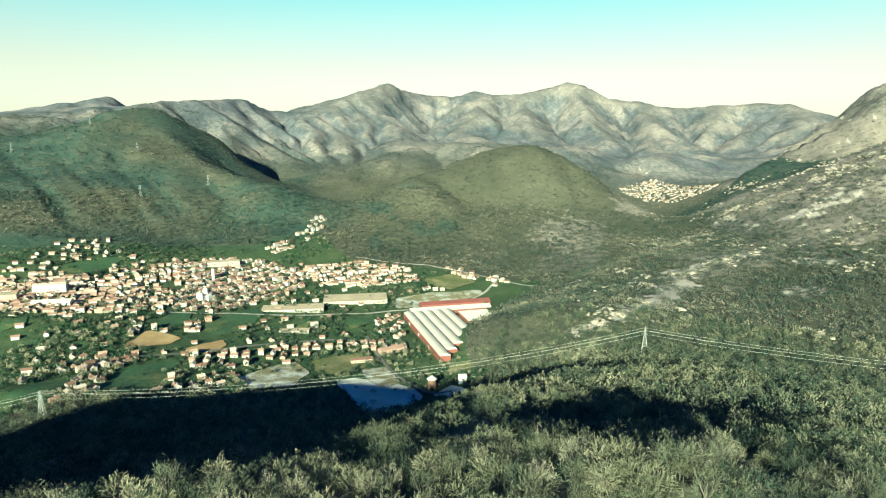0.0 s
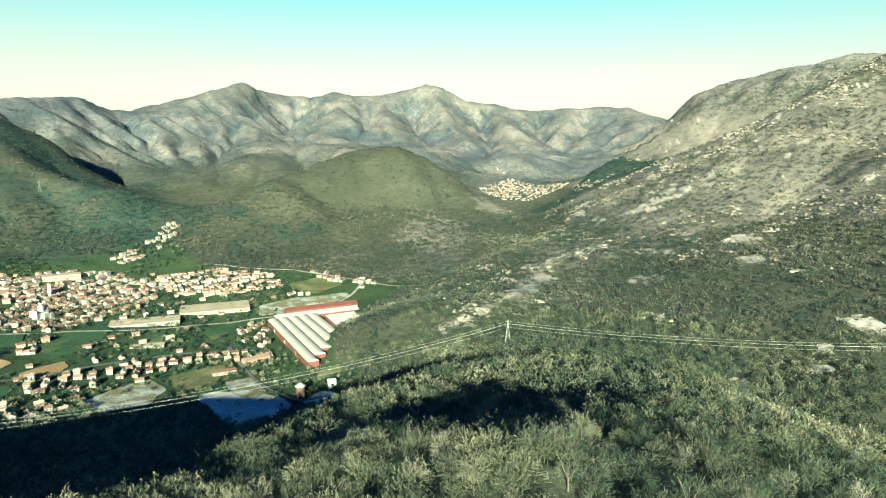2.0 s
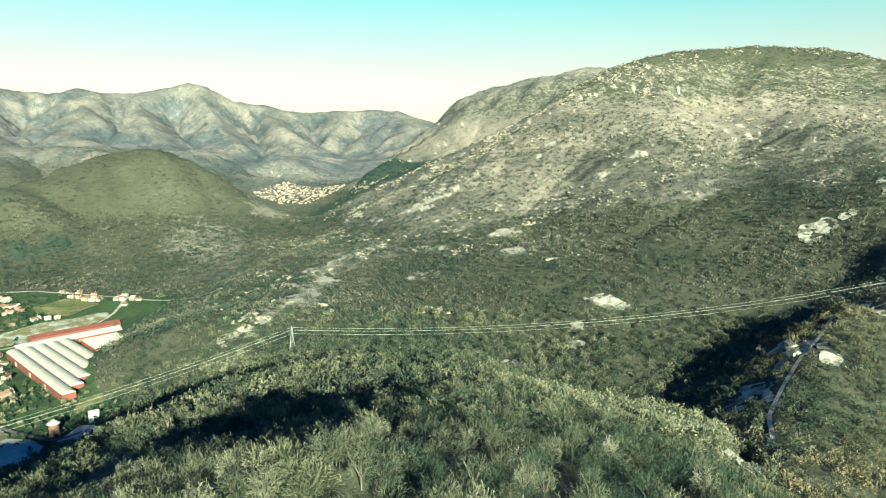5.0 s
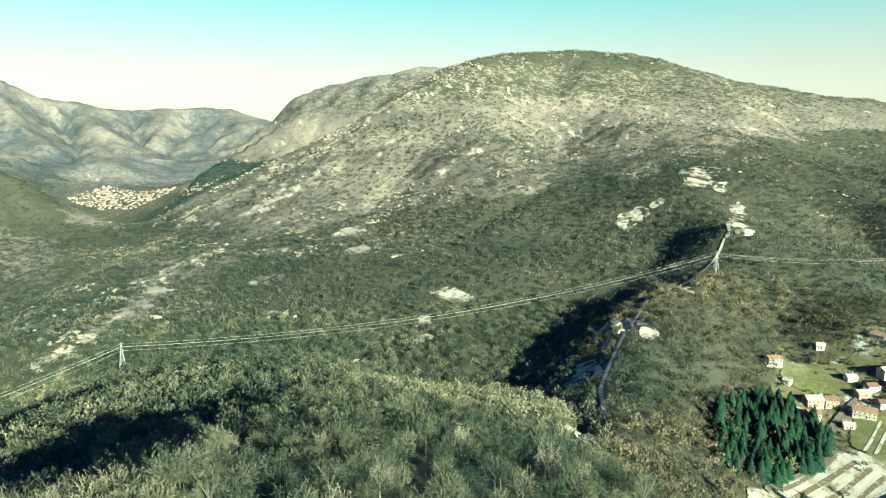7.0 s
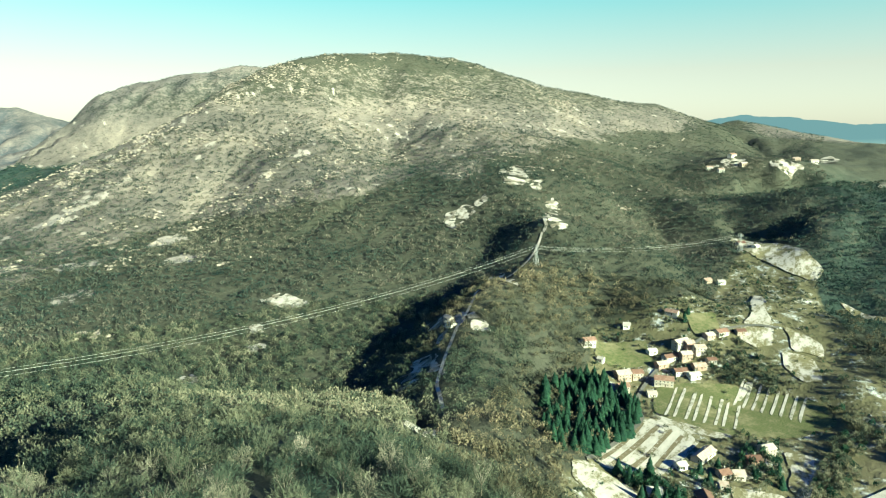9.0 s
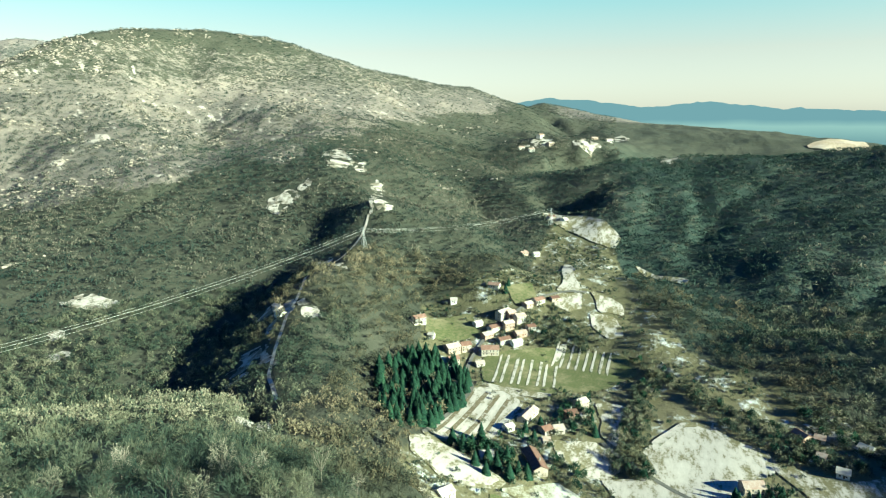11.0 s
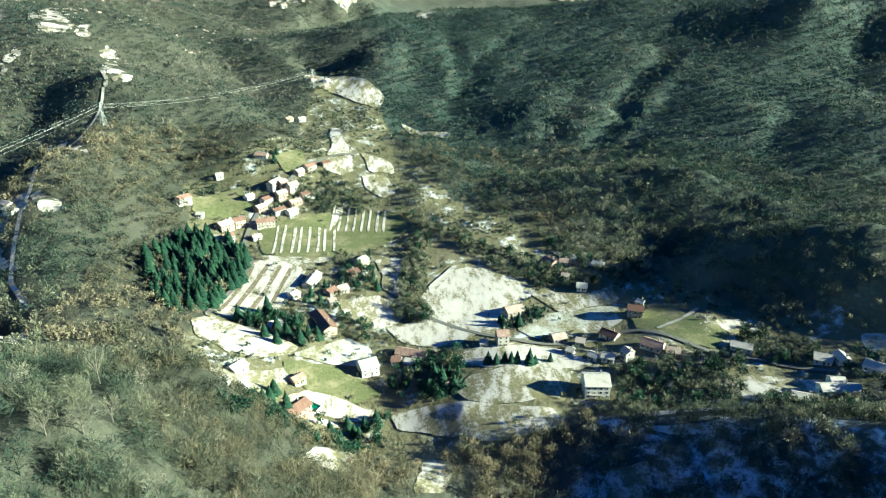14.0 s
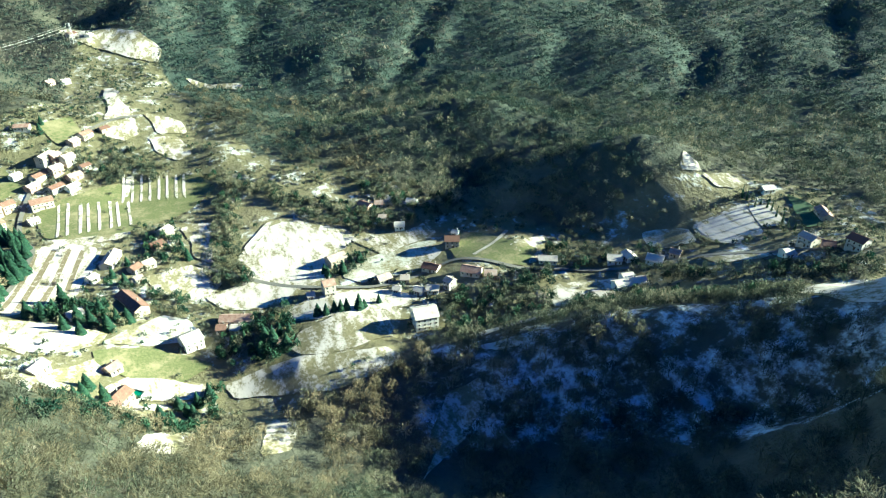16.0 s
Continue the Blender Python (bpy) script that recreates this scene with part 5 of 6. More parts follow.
# ---- limestone that crops out between the trees ----
def rock_block(rng):
    """One jagged block of about one metre: a broken eight-sided lump."""
    n = 6
    ring = []
    for z, r in ((-0.45, 1.0), (0.12, 0.85), (0.5, 0.42)):
        a = np.arange(n) * 2 * np.pi / n + rng.random() * 0.6
        k = r * (0.7 + 0.6 * rng.random(n))
        ring.append(np.stack([np.cos(a) * k, np.sin(a) * k, z + 0.16 * rng.normal(size=n)], 1))
    top = np.array([[0.1, 0.1, 0.55]])
    tris = []
    for lo, hi in zip(ring, ring[1:]):
        for i in range(n):
            j = (i + 1) % n
            tris += [(lo[i], lo[j], hi[j]), (lo[i], hi[j], hi[i])]
    tris += [(ring[2][i], ring[2][(i + 1) % n], top[0]) for i in range(n)]
    return np.array(tris)


def outcrops():
    rng = np.random.default_rng(77)
    blocks = [rock_block(rng) * np.array([1.5, 1.5, 1.0]) for _ in range(8)]

    def cropping(x, y):
        d, bg = np.hypot(x, y), bearing_of(x, y)
        band = near_path(x, y, ROCK_BAND, 75) * (d > 650)
        edge = near_path(x, y, EAST_EDGE, 230) * (d > 1250) * (bg > 18)
        face = 0.34 * smooth(14, 26, bg) * smooth(84, 68, bg) * smooth(1050, 1300, d) + 0.10 * (bg > 6) * (bg < 45) * smooth(760, 860, d) * (d < 1150)
        dens = np.maximum(np.maximum(0.62 * band, 0.8 * edge), face)
        n = 0.6 * wave(x, y, 60, 81) + 0.5 * wave(x, y, 20, 82)
        return (n > 0.62 - 0.95 * dens) & (rng.random(len(x)) < 0.25 + dens) & (dens > 0.03) & ~open_land(x, y)
    x, y = scatter(rng, (6, 84), (720, 1250), 45, cropping)
    tagged(grove("limestone_outcrops", x, y, blocks, rng, LIMESTONE, (0.8, 3.1), -1.0), "pale limestone ledges among the trees of the slope", "rocks", kind="stuff")
    x, y = scatter(rng, (12, 84), (1250, 2300), 42, cropping)
    tagged(grove("mountain_outcrops", x, y, blocks, rng, LIMESTONE, (0.6, 2.6), -1.5), "pale limestone that speckles the mountain side", "rocks", kind="stuff")


outcrops()


# ---- houses ----
def window_mesh():
    """A window in one piece: a raised frame round a sunk dark pane."""
    bm = bmesh.new()
    add_box(bm, (0, 0, 0), (1.2, 0.16, 1.5))
    bm.normal_update()
    front = [f for f in bm.faces if f.normal.y < -0.9]
    bmesh.ops.inset_individual(bm, faces=front, thickness=0.12, depth=0)
    bmesh.ops.translate(bm, verts=list(front[0].verts), vec=(0, 0.07, 0))
    front[0].material_index = 1
    me = bpy.data.meshes.new("window")
    bm.to_mesh(me)
    bm.free()
    me.materials.append(FRAME)
    me.materials.append(PANE)
    return me


WINDOW = window_mesh()


def add_window(parent, x, y, z, turn, wide=1.0):
    ob = new("window", WINDOW)
    ob.parent = parent
    ob.matrix_local = pose(x, y, z, 0, 0, turn) @ Matrix.Diagonal((wide, 1, 1, 1))
    return ob


LOOKS = {"brick": (PLASTER, ROOF_TILE, "plastered house with a clay tile roof"), "pink": (PLASTER, ROOF_TILE, "pink plastered house with a clay tile roof"), "cream": (PLASTER, ROOF_TILE, "cream plastered house with a pale tile roof"), "ochre": (PLASTER, ROOF_TILE, "tall ochre plastered house with a hipped roof"), "snow": (WHITE_WALL, ROOF_SNOW, "white house with a roof under snow")}


def make_house(length, width, storeys, look_, rich=True):
    """A gabled house along x on its base, with its roof, chimney, door and windows."""
    wall, tile, label = LOOKS[look_]
    h, rise, hl, hw, over = 2.9 * storeys + 0.4, width * 0.5 * 0.5, length / 2, width / 2, 0.6
    house = tagged(new("house"), label, "house")
    bm = bmesh.new()
    ring = [(-hl, -hw), (hl, -hw), (hl, hw), (-hl, hw)]
    lo = [bm.verts.new((x, y, -3)) for x, y in ring]
    hi = [bm.verts.new((x, y, h)) for x, y in ring]
    top = [bm.verts.new((-hl, 0, h + rise)), bm.verts.new((hl, 0, h + rise))]
    for k in (0, 2):
        bm.faces.new((lo[k], lo[k + 1], hi[k + 1], hi[k]))
    bm.faces.new((lo[1], lo[2], hi[2], top[1], hi[1]))
    bm.faces.new((lo[3], lo[0], hi[0], top[0], hi[3]))
    bm.faces.new((hi[0], hi[1], top[1], top[0]))
    bm.faces.new((hi[2], hi[3], top[0], top[1]))
    part("wall", bm, wall, house)
    bm = bmesh.new()
    drop = over * rise / hw
    for s in (-1, 1):
        a = [Vector((-hl - over, s * (hw + over), h - drop)), Vector((hl + over, s * (hw + over), h - drop)), Vector((hl + over, 0, h + rise)), Vector((-hl - over, 0, h + rise))]
        up = Vector((0, 0, 0.28))
        low, high = [bm.verts.new(p + Vector((0, 0, 0.03))) for p in a], [bm.verts.new(p + up) for p in a]
        bm.faces.new(low[::-1])
        bm.faces.new(high)
        for k in range(4):
            m = (k + 1) % 4
            bm.faces.new((low[k], low[m], high[m], high[k]))
    add_box(bm, (0, 0, h + rise + 0.28), (length + 2 * over, 0.35, 0.14))
    bmesh.ops.recalc_face_normals(bm, faces=bm.faces[:])
    roof = part("roof", bm, tile, house)
    bm = bmesh.new()
    add_box(bm, (hl * 0.4, hw * 0.35, h + rise + 0.3), (0.8, 0.7, 1.9))
    add_box(bm, (hl * 0.4, hw * 0.35, h + rise + 1.3), (1.05, 0.95, 0.12))
    add_box(bm, (hl * 0.4, hw * 0.35, h + rise + 1.5), (0.6, 0.5, 0.3))
    part("chimney", bm, STONE, roof)
    bm = bmesh.new()
    add_box(bm, (hl * 0.15, -hw, 1.05), (1.1, 0.14, 2.1))
    add_box(bm, (hl * 0.15, -hw - 0.35, 2.35), (1.9, 0.8, 0.12))
    part("door", bm, DARKWOOD, house)
    n = max(2, int(length / (3.2 if rich else 5.0)))
    for floor_ in range(storeys):
        z = 1.65 + 2.9 * floor_
        for k in range(n):
            x = -hl + length * (k + 0.5) / n
            if floor_ or abs(x - hl * 0.15) > 1.3:
                add_window(house, x, -hw - 0.03, z, 0)
            if rich or k == 0:
                add_window(house, x, hw + 0.03, z, 180)
        for s in (-1, 1):
            if rich or floor_:
                add_window(house, s * (hl + 0.03), -hw * 0.3, z, 90 * s)
    if rich and storeys > 1:
        bm = bmesh.new()
        add_box(bm, (-hl * 0.3, -hw - 0.6, 2.95), (length * 0.4, 1.2, 0.15))
        for k in range(9):
            add_box(bm, (-hl * 0.3 + length * 0.4 * (k / 8 - 0.5), -hw - 1.15, 3.45), (0.05, 0.05, 0.9))
        add_box(bm, (-hl * 0.3, -hw - 1.15, 3.92), (length * 0.4, 0.08, 0.06))
        part("balcony", bm, STONE, house)
    return house


def house_at(x, y, turn, length, width, storeys, look_, place):
    house = make_house(length, width, storeys, look_, place != "plateau village")
    house.matrix_world = pose(x, y, ground_at(x, y) + 0.2, 0, 0, turn)
    tagged(house, group="houses of the " + place)
    BUILT.append((x, y, max(length, width) * 0.6 + 2))
    return house


# houses: place, turn, length, width, storeys, look
for row in [(595, 146, -45, 14, 10, 2, 'pink'), (605, 135, -57, 10, 9, 2, 'pink'), (570, 139, -49, 10, 9, 2, 'cream'), (605, 110, -74, 17, 10, 2, 'cream'), (665, 107, -28, 18, 8, 2, 'pink'), (662, 89, -48, 11, 9, 2, 'cream'), (644, 112, -39, 16, 8, 1, 'cream'), (649, 99, -50, 11, 8, 2, 'pink'), (628, 100, -46, 13, 8, 1, 'cream'), (642, 85, -53, 12, 8, 1, 'cream'), (624, 189, -44, 13, 9, 2, 'cream'), (684, 166, -77, 7, 8, 1, 'snow'), (710, 125, -100, 13, 8, 1, 'cream'), (701, 74, -39, 13, 9, 1, 'pink')]:
    house_at(*row, "hamlet")
for row in [(647, 131, -44, 9, 7, 1, 'snow'), (631, 118, -41, 11, 8, 1, 'pink'), (665, 99, -44, 9, 7, 2, 'cream'), (654, 76, -51, 9, 7, 1, 'cream'), (628, 87, -48, 11, 8, 1, 'snow'), (579, 115, -60, 8, 7, 1, 'cream'), (689, 84, -37, 10, 8, 1, 'pink'), (712, 57, -56, 9, 7, 1, 'cream'), (549, 139, -49, 8, 8, 1, 'snow'), (605, 170, -95, 6, 6, 1, 'snow'), (861, 112, -40, 10, 8, 1, 'cream'), (866, 96, -60, 9, 7, 1, 'snow'), (1032, 92, -50, 11, 8, 1, 'cream'), (1012, 70, -30, 9, 8, 1, 'snow')]:
    house_at(*row, "upper hamlet")
for row in [(488, 57, -16, 23, 9, 1, 'brick'), (503, 25, -58, 11, 9, 1, 'brick'), (523, 17, -40, 10, 9, 2, 'cream'), (426, 44, -156, 29, 10, 1, 'brick'), (415, 77, -68, 9, 9, 1, 'snow'), (347, 90, -38, 10, 9, 1, 'snow'), (377, 12, -71, 12, 13, 2, 'snow'), (391, -19, -112, 22, 9, 1, 'brick'), (354, 56, -50, 8, 8, 1, 'brick'), (435, -100, -74, 14, 10, 2, 'brick'), (392, -83, -87, 8, 9, 3, 'ochre'), (396, -125, -82, 10, 9, 1, 'brick'), (417, -190, -113, 11, 10, 2, 'brick'), (316, 52, -40, 14, 10, 2, 'brick')]:
    house_at(*row, "village")
for row in [(470, 41, -43, 8, 8, 1, 'cream'), (475, 32, -62, 8, 9, 1, 'cream'), (464, 69, -42, 7, 7, 1, 'snow'), (456, 39, -75, 5, 6, 1, 'cream'), (381, -17, -109, 7, 7, 1, 'snow'), (385, -8, -109, 6, 7, 1, 'cream'), (393, -70, -94, 5, 6, 1, 'snow'), (375, -128, -123, 5, 6, 1, 'snow'), (365, -141, -132, 6, 7, 1, 'snow'), (388, -139, -114, 6, 7, 1, 'brick')]:
    house_at(*row, "village yards")
for row in [(393, -162, -137, 12, 9, 1, 'brick'), (367, -183, -133, 14, 10, 1, 'brick'), (357, -193, -113, 8, 8, 1, 'brick'), (359, -162, -160, 6, 7, 2, 'cream'), (361, -150, -120, 8, 8, 1, 'snow'), (328, -130, -97, 15, 15, 3, 'snow'), (350, -38, -101, 4, 5, 1, 'cream'), (513, -149, -150, 12, 8, 1, 'cream'), (511, -161, -112, 7, 8, 1, 'cream'), (502, -189, -130, 9, 8, 1, 'snow'), (464, -163, -108, 8, 9, 1, 'snow'), (430, -199, -134, 5, 6, 1, 'snow'), (484, -155, -115, 6, 7, 1, 'cream')]:
    house_at(*row, "village south")
for row in [(298, -269, -97, 23, 9, 1, 'snow'), (288, -240, -116, 13, 8, 1, 'snow'), (306, -273, -100, 8, 8, 1, 'snow'), (332, -282, -121, 10, 10, 1, 'snow'), (328, -292, 171, 10, 8, 1, 'snow'), (311, -301, -142, 11, 11, 1, 'snow'), (307, -315, -146, 7, 8, 1, 'cream'), (357, -241, -120, 13, 8, 1, 'snow'), (252, -373, -177, 10, 9, 2, 'cream'), (251, -354, -100, 7, 8, 1, 'snow'), (239, -374, -134, 7, 8, 1, 'cream'), (224, -379, -174, 10, 10, 2, 'cream'), (330, -421, -99, 10, 8, 1, 'snow'), (279, -421, 147, 17, 8, 1, 'cream')]:
    house_at(*row, "valley road")
for row in [(1635, 225, -60, 14, 10, 2, 'cream'), (1620, 198, -56, 14, 10, 2, 'cream'), (1986, 202, -63, 16, 10, 2, 'cream'), (1705, 186, -9, 41, 10, 2, 'pink'), (1968, 169, -59, 19, 10, 2, 'cream'), (1771, 128, -22, 30, 10, 2, 'pink'), (1990, 122, -61, 16, 10, 2, 'cream'), (1935, 92, -39, 21, 10, 2, 'pink'), (1664, 156, -39, 18, 10, 2, 'cream'), (1586, -16, -75, 19, 12, 2, 'snow'), (1762, 52, -63, 16, 10, 2, 'cream'), (1758, 15, -58, 19, 10, 2, 'cream'), (1679, -82, -10, 60, 12, 2, 'cream')]:
    house_at(*row, "plateau village")
for row in [(572, 322, -126, 14, 7, 1, 'cream'), (549, 307, -123, 13, 7, 1, 'snow')]:
    house_at(*row, "ridge hut")


# ---- the town in the main valley ----
def town_patterns():
    rng = random.Random(3)
    made = []
    for k in range(9):
        look_ = ("cream", "brick", "pink")[k % 3]
        made.append(make_house(rng.uniform(6.4, 10.0), rng.uniform(5.2, 7.0), (1, 1, 1, 2, 1, 1, 2, 1, 1)[k], look_, False))
    return made


PATTERNS = town_patterns()
USED = [0]
SPARE = []


def quarter(name, outline, spacing, turn):
    """Houses along parallel streets inside the outline."""
    rng = random.Random(name)
    xs, ys = [p[0] for p in outline], [p[1] for p in outline]
    cx, cy, reach = sum(xs) / len(xs), sum(ys) / len(ys), max(max(xs) - min(xs), max(ys) - min(ys))
    c, s = math.cos(radians(turn)), math.sin(radians(turn))
    spacing *= 0.74
    n = int(reach / spacing) + 1
    spots = []
    for i in range(-n, n + 1):
        for j in range(-n, n + 1):
            if rng.random() < 0.2:
                continue
            u, v = i * spacing + rng.uniform(-2.5, 2.5), j * spacing * 1.3 + (3 if j % 2 else -3) + rng.uniform(-2, 2)
            spots.append((cx + u * c - v * s, cy + u * s + v * c, turn + rng.choice((0, 0, 90)) + rng.uniform(-6, 6), rng.random()))
    arr = np.array(spots)
    keep = within(arr[:, 0], arr[:, 1], outline)
    for poly in CLEARINGS:
        keep &= ~within(arr[:, 0], arr[:, 1], poly)
    for x, y, a, r in arr[keep]:
        BUILT.append((x, y, 7))
        m = pose(x, y, ground_at(x, y), 0, 0, a)
        if USED[0] < len(PATTERNS):
            thing = PATTERNS[USED[0]]
            thing.matrix_world = m
        elif USED[0] < 270:
            thing = copy_thing(PATTERNS[int(r * len(PATTERNS)) % len(PATTERNS)], m)
        else:
            SPARE.append((x, y, a, r))
            continue
        USED[0] += 1
        tagged(thing, group="houses of the town")


def house_shells(name, rows, label, scale=1.0):
    """Many far houses joined: gabled walls and tiled roofs."""
    wv, wf, rv, rf = [], [], [], []
    for x, y, a, r in rows:
        hl, hw, h, rise = (3.1 + 2.2 * r) * scale, (2.6 + 1.0 * (r * 7 % 1)) * scale, (2.4 if r < 0.4 else 3.6 if r < 0.88 else 6.5) * scale, 1.7 * scale
        c, s, z0 = math.cos(radians(a)), math.sin(radians(a)), ground_at(x, y)

        def put(px, py, pz):
            return x + px * c - py * s, y + px * s + py * c, z0 + pz
        k = len(wv)
        wv += [put(px, py, pz) for pz in (-3, h) for px, py in ((-hl, -hw), (hl, -hw), (hl, hw), (-hl, hw))]
        wv += [put(-hl, 0, h + rise), put(hl, 0, h + rise)]
        wf += [(k, k + 1, k + 5), (k, k + 5, k + 4), (k + 1, k + 2, k + 6), (k + 1, k + 6, k + 5), (k + 2, k + 3, k + 7), (k + 2, k + 7, k + 6), (k + 3, k, k + 4), (k + 3, k + 4, k + 7), (k + 4, k + 8, k + 7), (k + 5, k + 6, k + 9)]
        o = 0.6 * scale
        for sy in (-1, 1):
            k = len(rv)
            rv += [put(-hl - o, sy * (hw + o), h - 0.2), put(hl + o, sy * (hw + o), h - 0.2), put(hl + o, 0, h + rise + 0.3), put(-hl - o, 0, h + rise + 0.3)]
            rf += [(k, k + 1, k + 2), (k, k + 2, k + 3)] if sy < 0 else [(k, k + 2, k + 1), (k, k + 3, k + 2)]
    group = tagged(new(name), label, "houses", kind="stuff")
    for nm, v, f, mat in (("wall", wv, wf, SHELL_WALL), ("roof", rv, rf, SHELL_ROOF)):
        ob = mesh_object(nm, v, f, mat)
        ob.parent = group
    return group


def by_island(name, stops, rough):
    mat = bpy.data.materials.new(name)
    tree, nodes, links = nodes_of(mat)
    geo = nodes.new("ShaderNodeNewGeometry")
    f = math_node(nodes, links, "ADD", math_node(nodes, links, "MULTIPLY", geo.outputs["Random Per Island"], 0.8), math_node(nodes, links, "MULTIPLY", noise_node(nodes, links, geo.outputs["Position"], 0.8), 0.2))
    r = ramp_node(nodes, stops)
    links.new(f, r.inputs[0])
    return finish(mat, tree, r.outputs[0], rough)


SHELL_WALL = by_island("far_plaster", [(0.1, (0.34, 0.24, 0.195)), (0.35, (0.42, 0.36, 0.30)), (0.6, (0.52, 0.49, 0.45)), (0.9, (0.38, 0.36, 0.34))], 0.9)
SHELL_ROOF = by_island("far_tiles", [(0.1, (0.17, 0.095, 0.075)), (0.4, (0.27, 0.155, 0.12)), (0.7, (0.35, 0.23, 0.18)), (0.95, (0.48, 0.42, 0.37))], 0.85)


def far_town(outline):
    rng = random.Random(11)
    xs, ys = [p[0] for p in outline], [p[1] for p in outline]
    pts = np.array([(rng.uniform(min(xs), max(xs)), rng.uniform(min(ys), max(ys)), rng.choice((20, 110)), rng.random()) for _ in range(650)])
    pts = pts[within(pts[:, 0], pts[:, 1], outline)]
    house_shells("distant_town", pts, "pale houses of a distant town in the mountain valley", 0.8)


# quarters of the town: outline, spacing, turn of the streets
quarter("slope row", [(-659, 1022), (-637, 1116), (-603, 1087), (-585, 987)], 18, 40)
quarter("mill row", [(-46, 1173), (6, 1201), (16, 1128), (-34, 1127)], 18, 0)
quarter("farm row", [(-475, 875), (-437, 911), (-368, 841), (-362, 791), (-432, 818)], 34, 15)
quarter("lower west", [(-430, 678), (-422, 732), (-362, 746), (-353, 712), (-372, 680), (-352, 624), (-347, 575), (-377, 576), (-387, 625)], 19, 55)
quarter("orchard row", [(-324, 768), (-268, 811), (-177, 873), (-139, 892), (-126, 857), (-204, 789), (-248, 745), (-297, 715)], 20, 12)
quarter("lower", [(-329, 672), (-279, 702), (-239, 728), (-222, 685), (-280, 629), (-305, 621)], 22, 30)
quarter("works row", [(-124, 885), (-52, 874), (-53, 842), (-101, 827)], 18, 10)
quarter("field houses", [(-377, 883), (-341, 915), (-308, 865), (-347, 845)], 18, 20)
quarter("road row", [(-5, 1297), (41, 1273), (127, 1183), (103, 1149), (17, 1235)], 18, -30)
quarter("yard houses", [(-112, 1000), (-65, 1002), (-58, 892), (-84, 892)], 18, 60)
quarter("hillside", [(-756, 1249), (-670, 1305), (-617, 1216), (-699, 1192)], 26, 10)
quarter("gap road", [(-332, 1431), (-305, 1557), (-276, 1544), (-296, 1406)], 20, 50)
quarter("centre", [(-528, 1234), (-407, 1301), (-298, 1272), (-240, 1208), (-270, 1064), (-337, 979), (-375, 940), (-423, 955), (-446, 1104)], 14, 62)
quarter("west", [(-731, 1050), (-642, 1072), (-558, 1074), (-425, 1049), (-420, 947), (-494, 867), (-530, 849), (-609, 866)], 15, 20)
quarter("east", [(-288, 1280), (-167, 1311), (-49, 1251), (-52, 1189), (-127, 1145), (-233, 1167)], 14, 20)
quarter("north row", [(-596, 1131), (-563, 1191), (-490, 1232), (-478, 1109), (-535, 1036)], 17, 25)
quarter("upper", [(-379, 1369), (-341, 1414), (-312, 1366), (-344, 1326)], 15, 50)
quarter("valley scatter", [(-700, 1230), (-560, 1240), (-440, 1180), (-300, 1260), (-60, 1260), (40, 1150), (-100, 1010), (-110, 780), (-250, 690), (-420, 590), (-480, 720), (-700, 960)], 46, 25)
quarter("far west", [(-760, 1260), (-650, 1260), (-540, 1200), (-470, 1110), (-560, 1060), (-740, 1060)], 30, 20)
quarter("west foot", [(-740, 1075), (-665, 1100), (-485, 980), (-578, 830), (-720, 900)], 19, 30)
far_town([(714, 2647), (930, 2850), (1040, 2560), (1021, 2424), (953, 2408), (850, 2420), (760, 2500)])
house_shells("town_houses", SPARE, "tightly set plastered houses of the old town")


COPSE_BARE, COPSE_DARK = [], []


def copse(outline, area, dark):
    """Places for the trees of a small wood."""
    rng = random.Random(len(COPSE_BARE))
    xs, ys = [p[0] for p in outline], [p[1] for p in outline]
    n = int((max(xs) - min(xs)) * (max(ys) - min(ys)) / area)
    pts = np.array([(rng.uniform(min(xs), max(xs)), rng.uniform(min(ys), max(ys))) for _ in range(max(n, 4))])
    pts = pts[within(pts[:, 0], pts[:, 1], outline)]
    for x, y in pts:
        if any(abs(x - c[0]) < c[2] * 0.6 and abs(y - c[1]) < c[2] * 0.6 for c in BUILT[:75]):
            continue
        (COPSE_DARK if rng.random() < dark else COPSE_BARE).append((x, y))


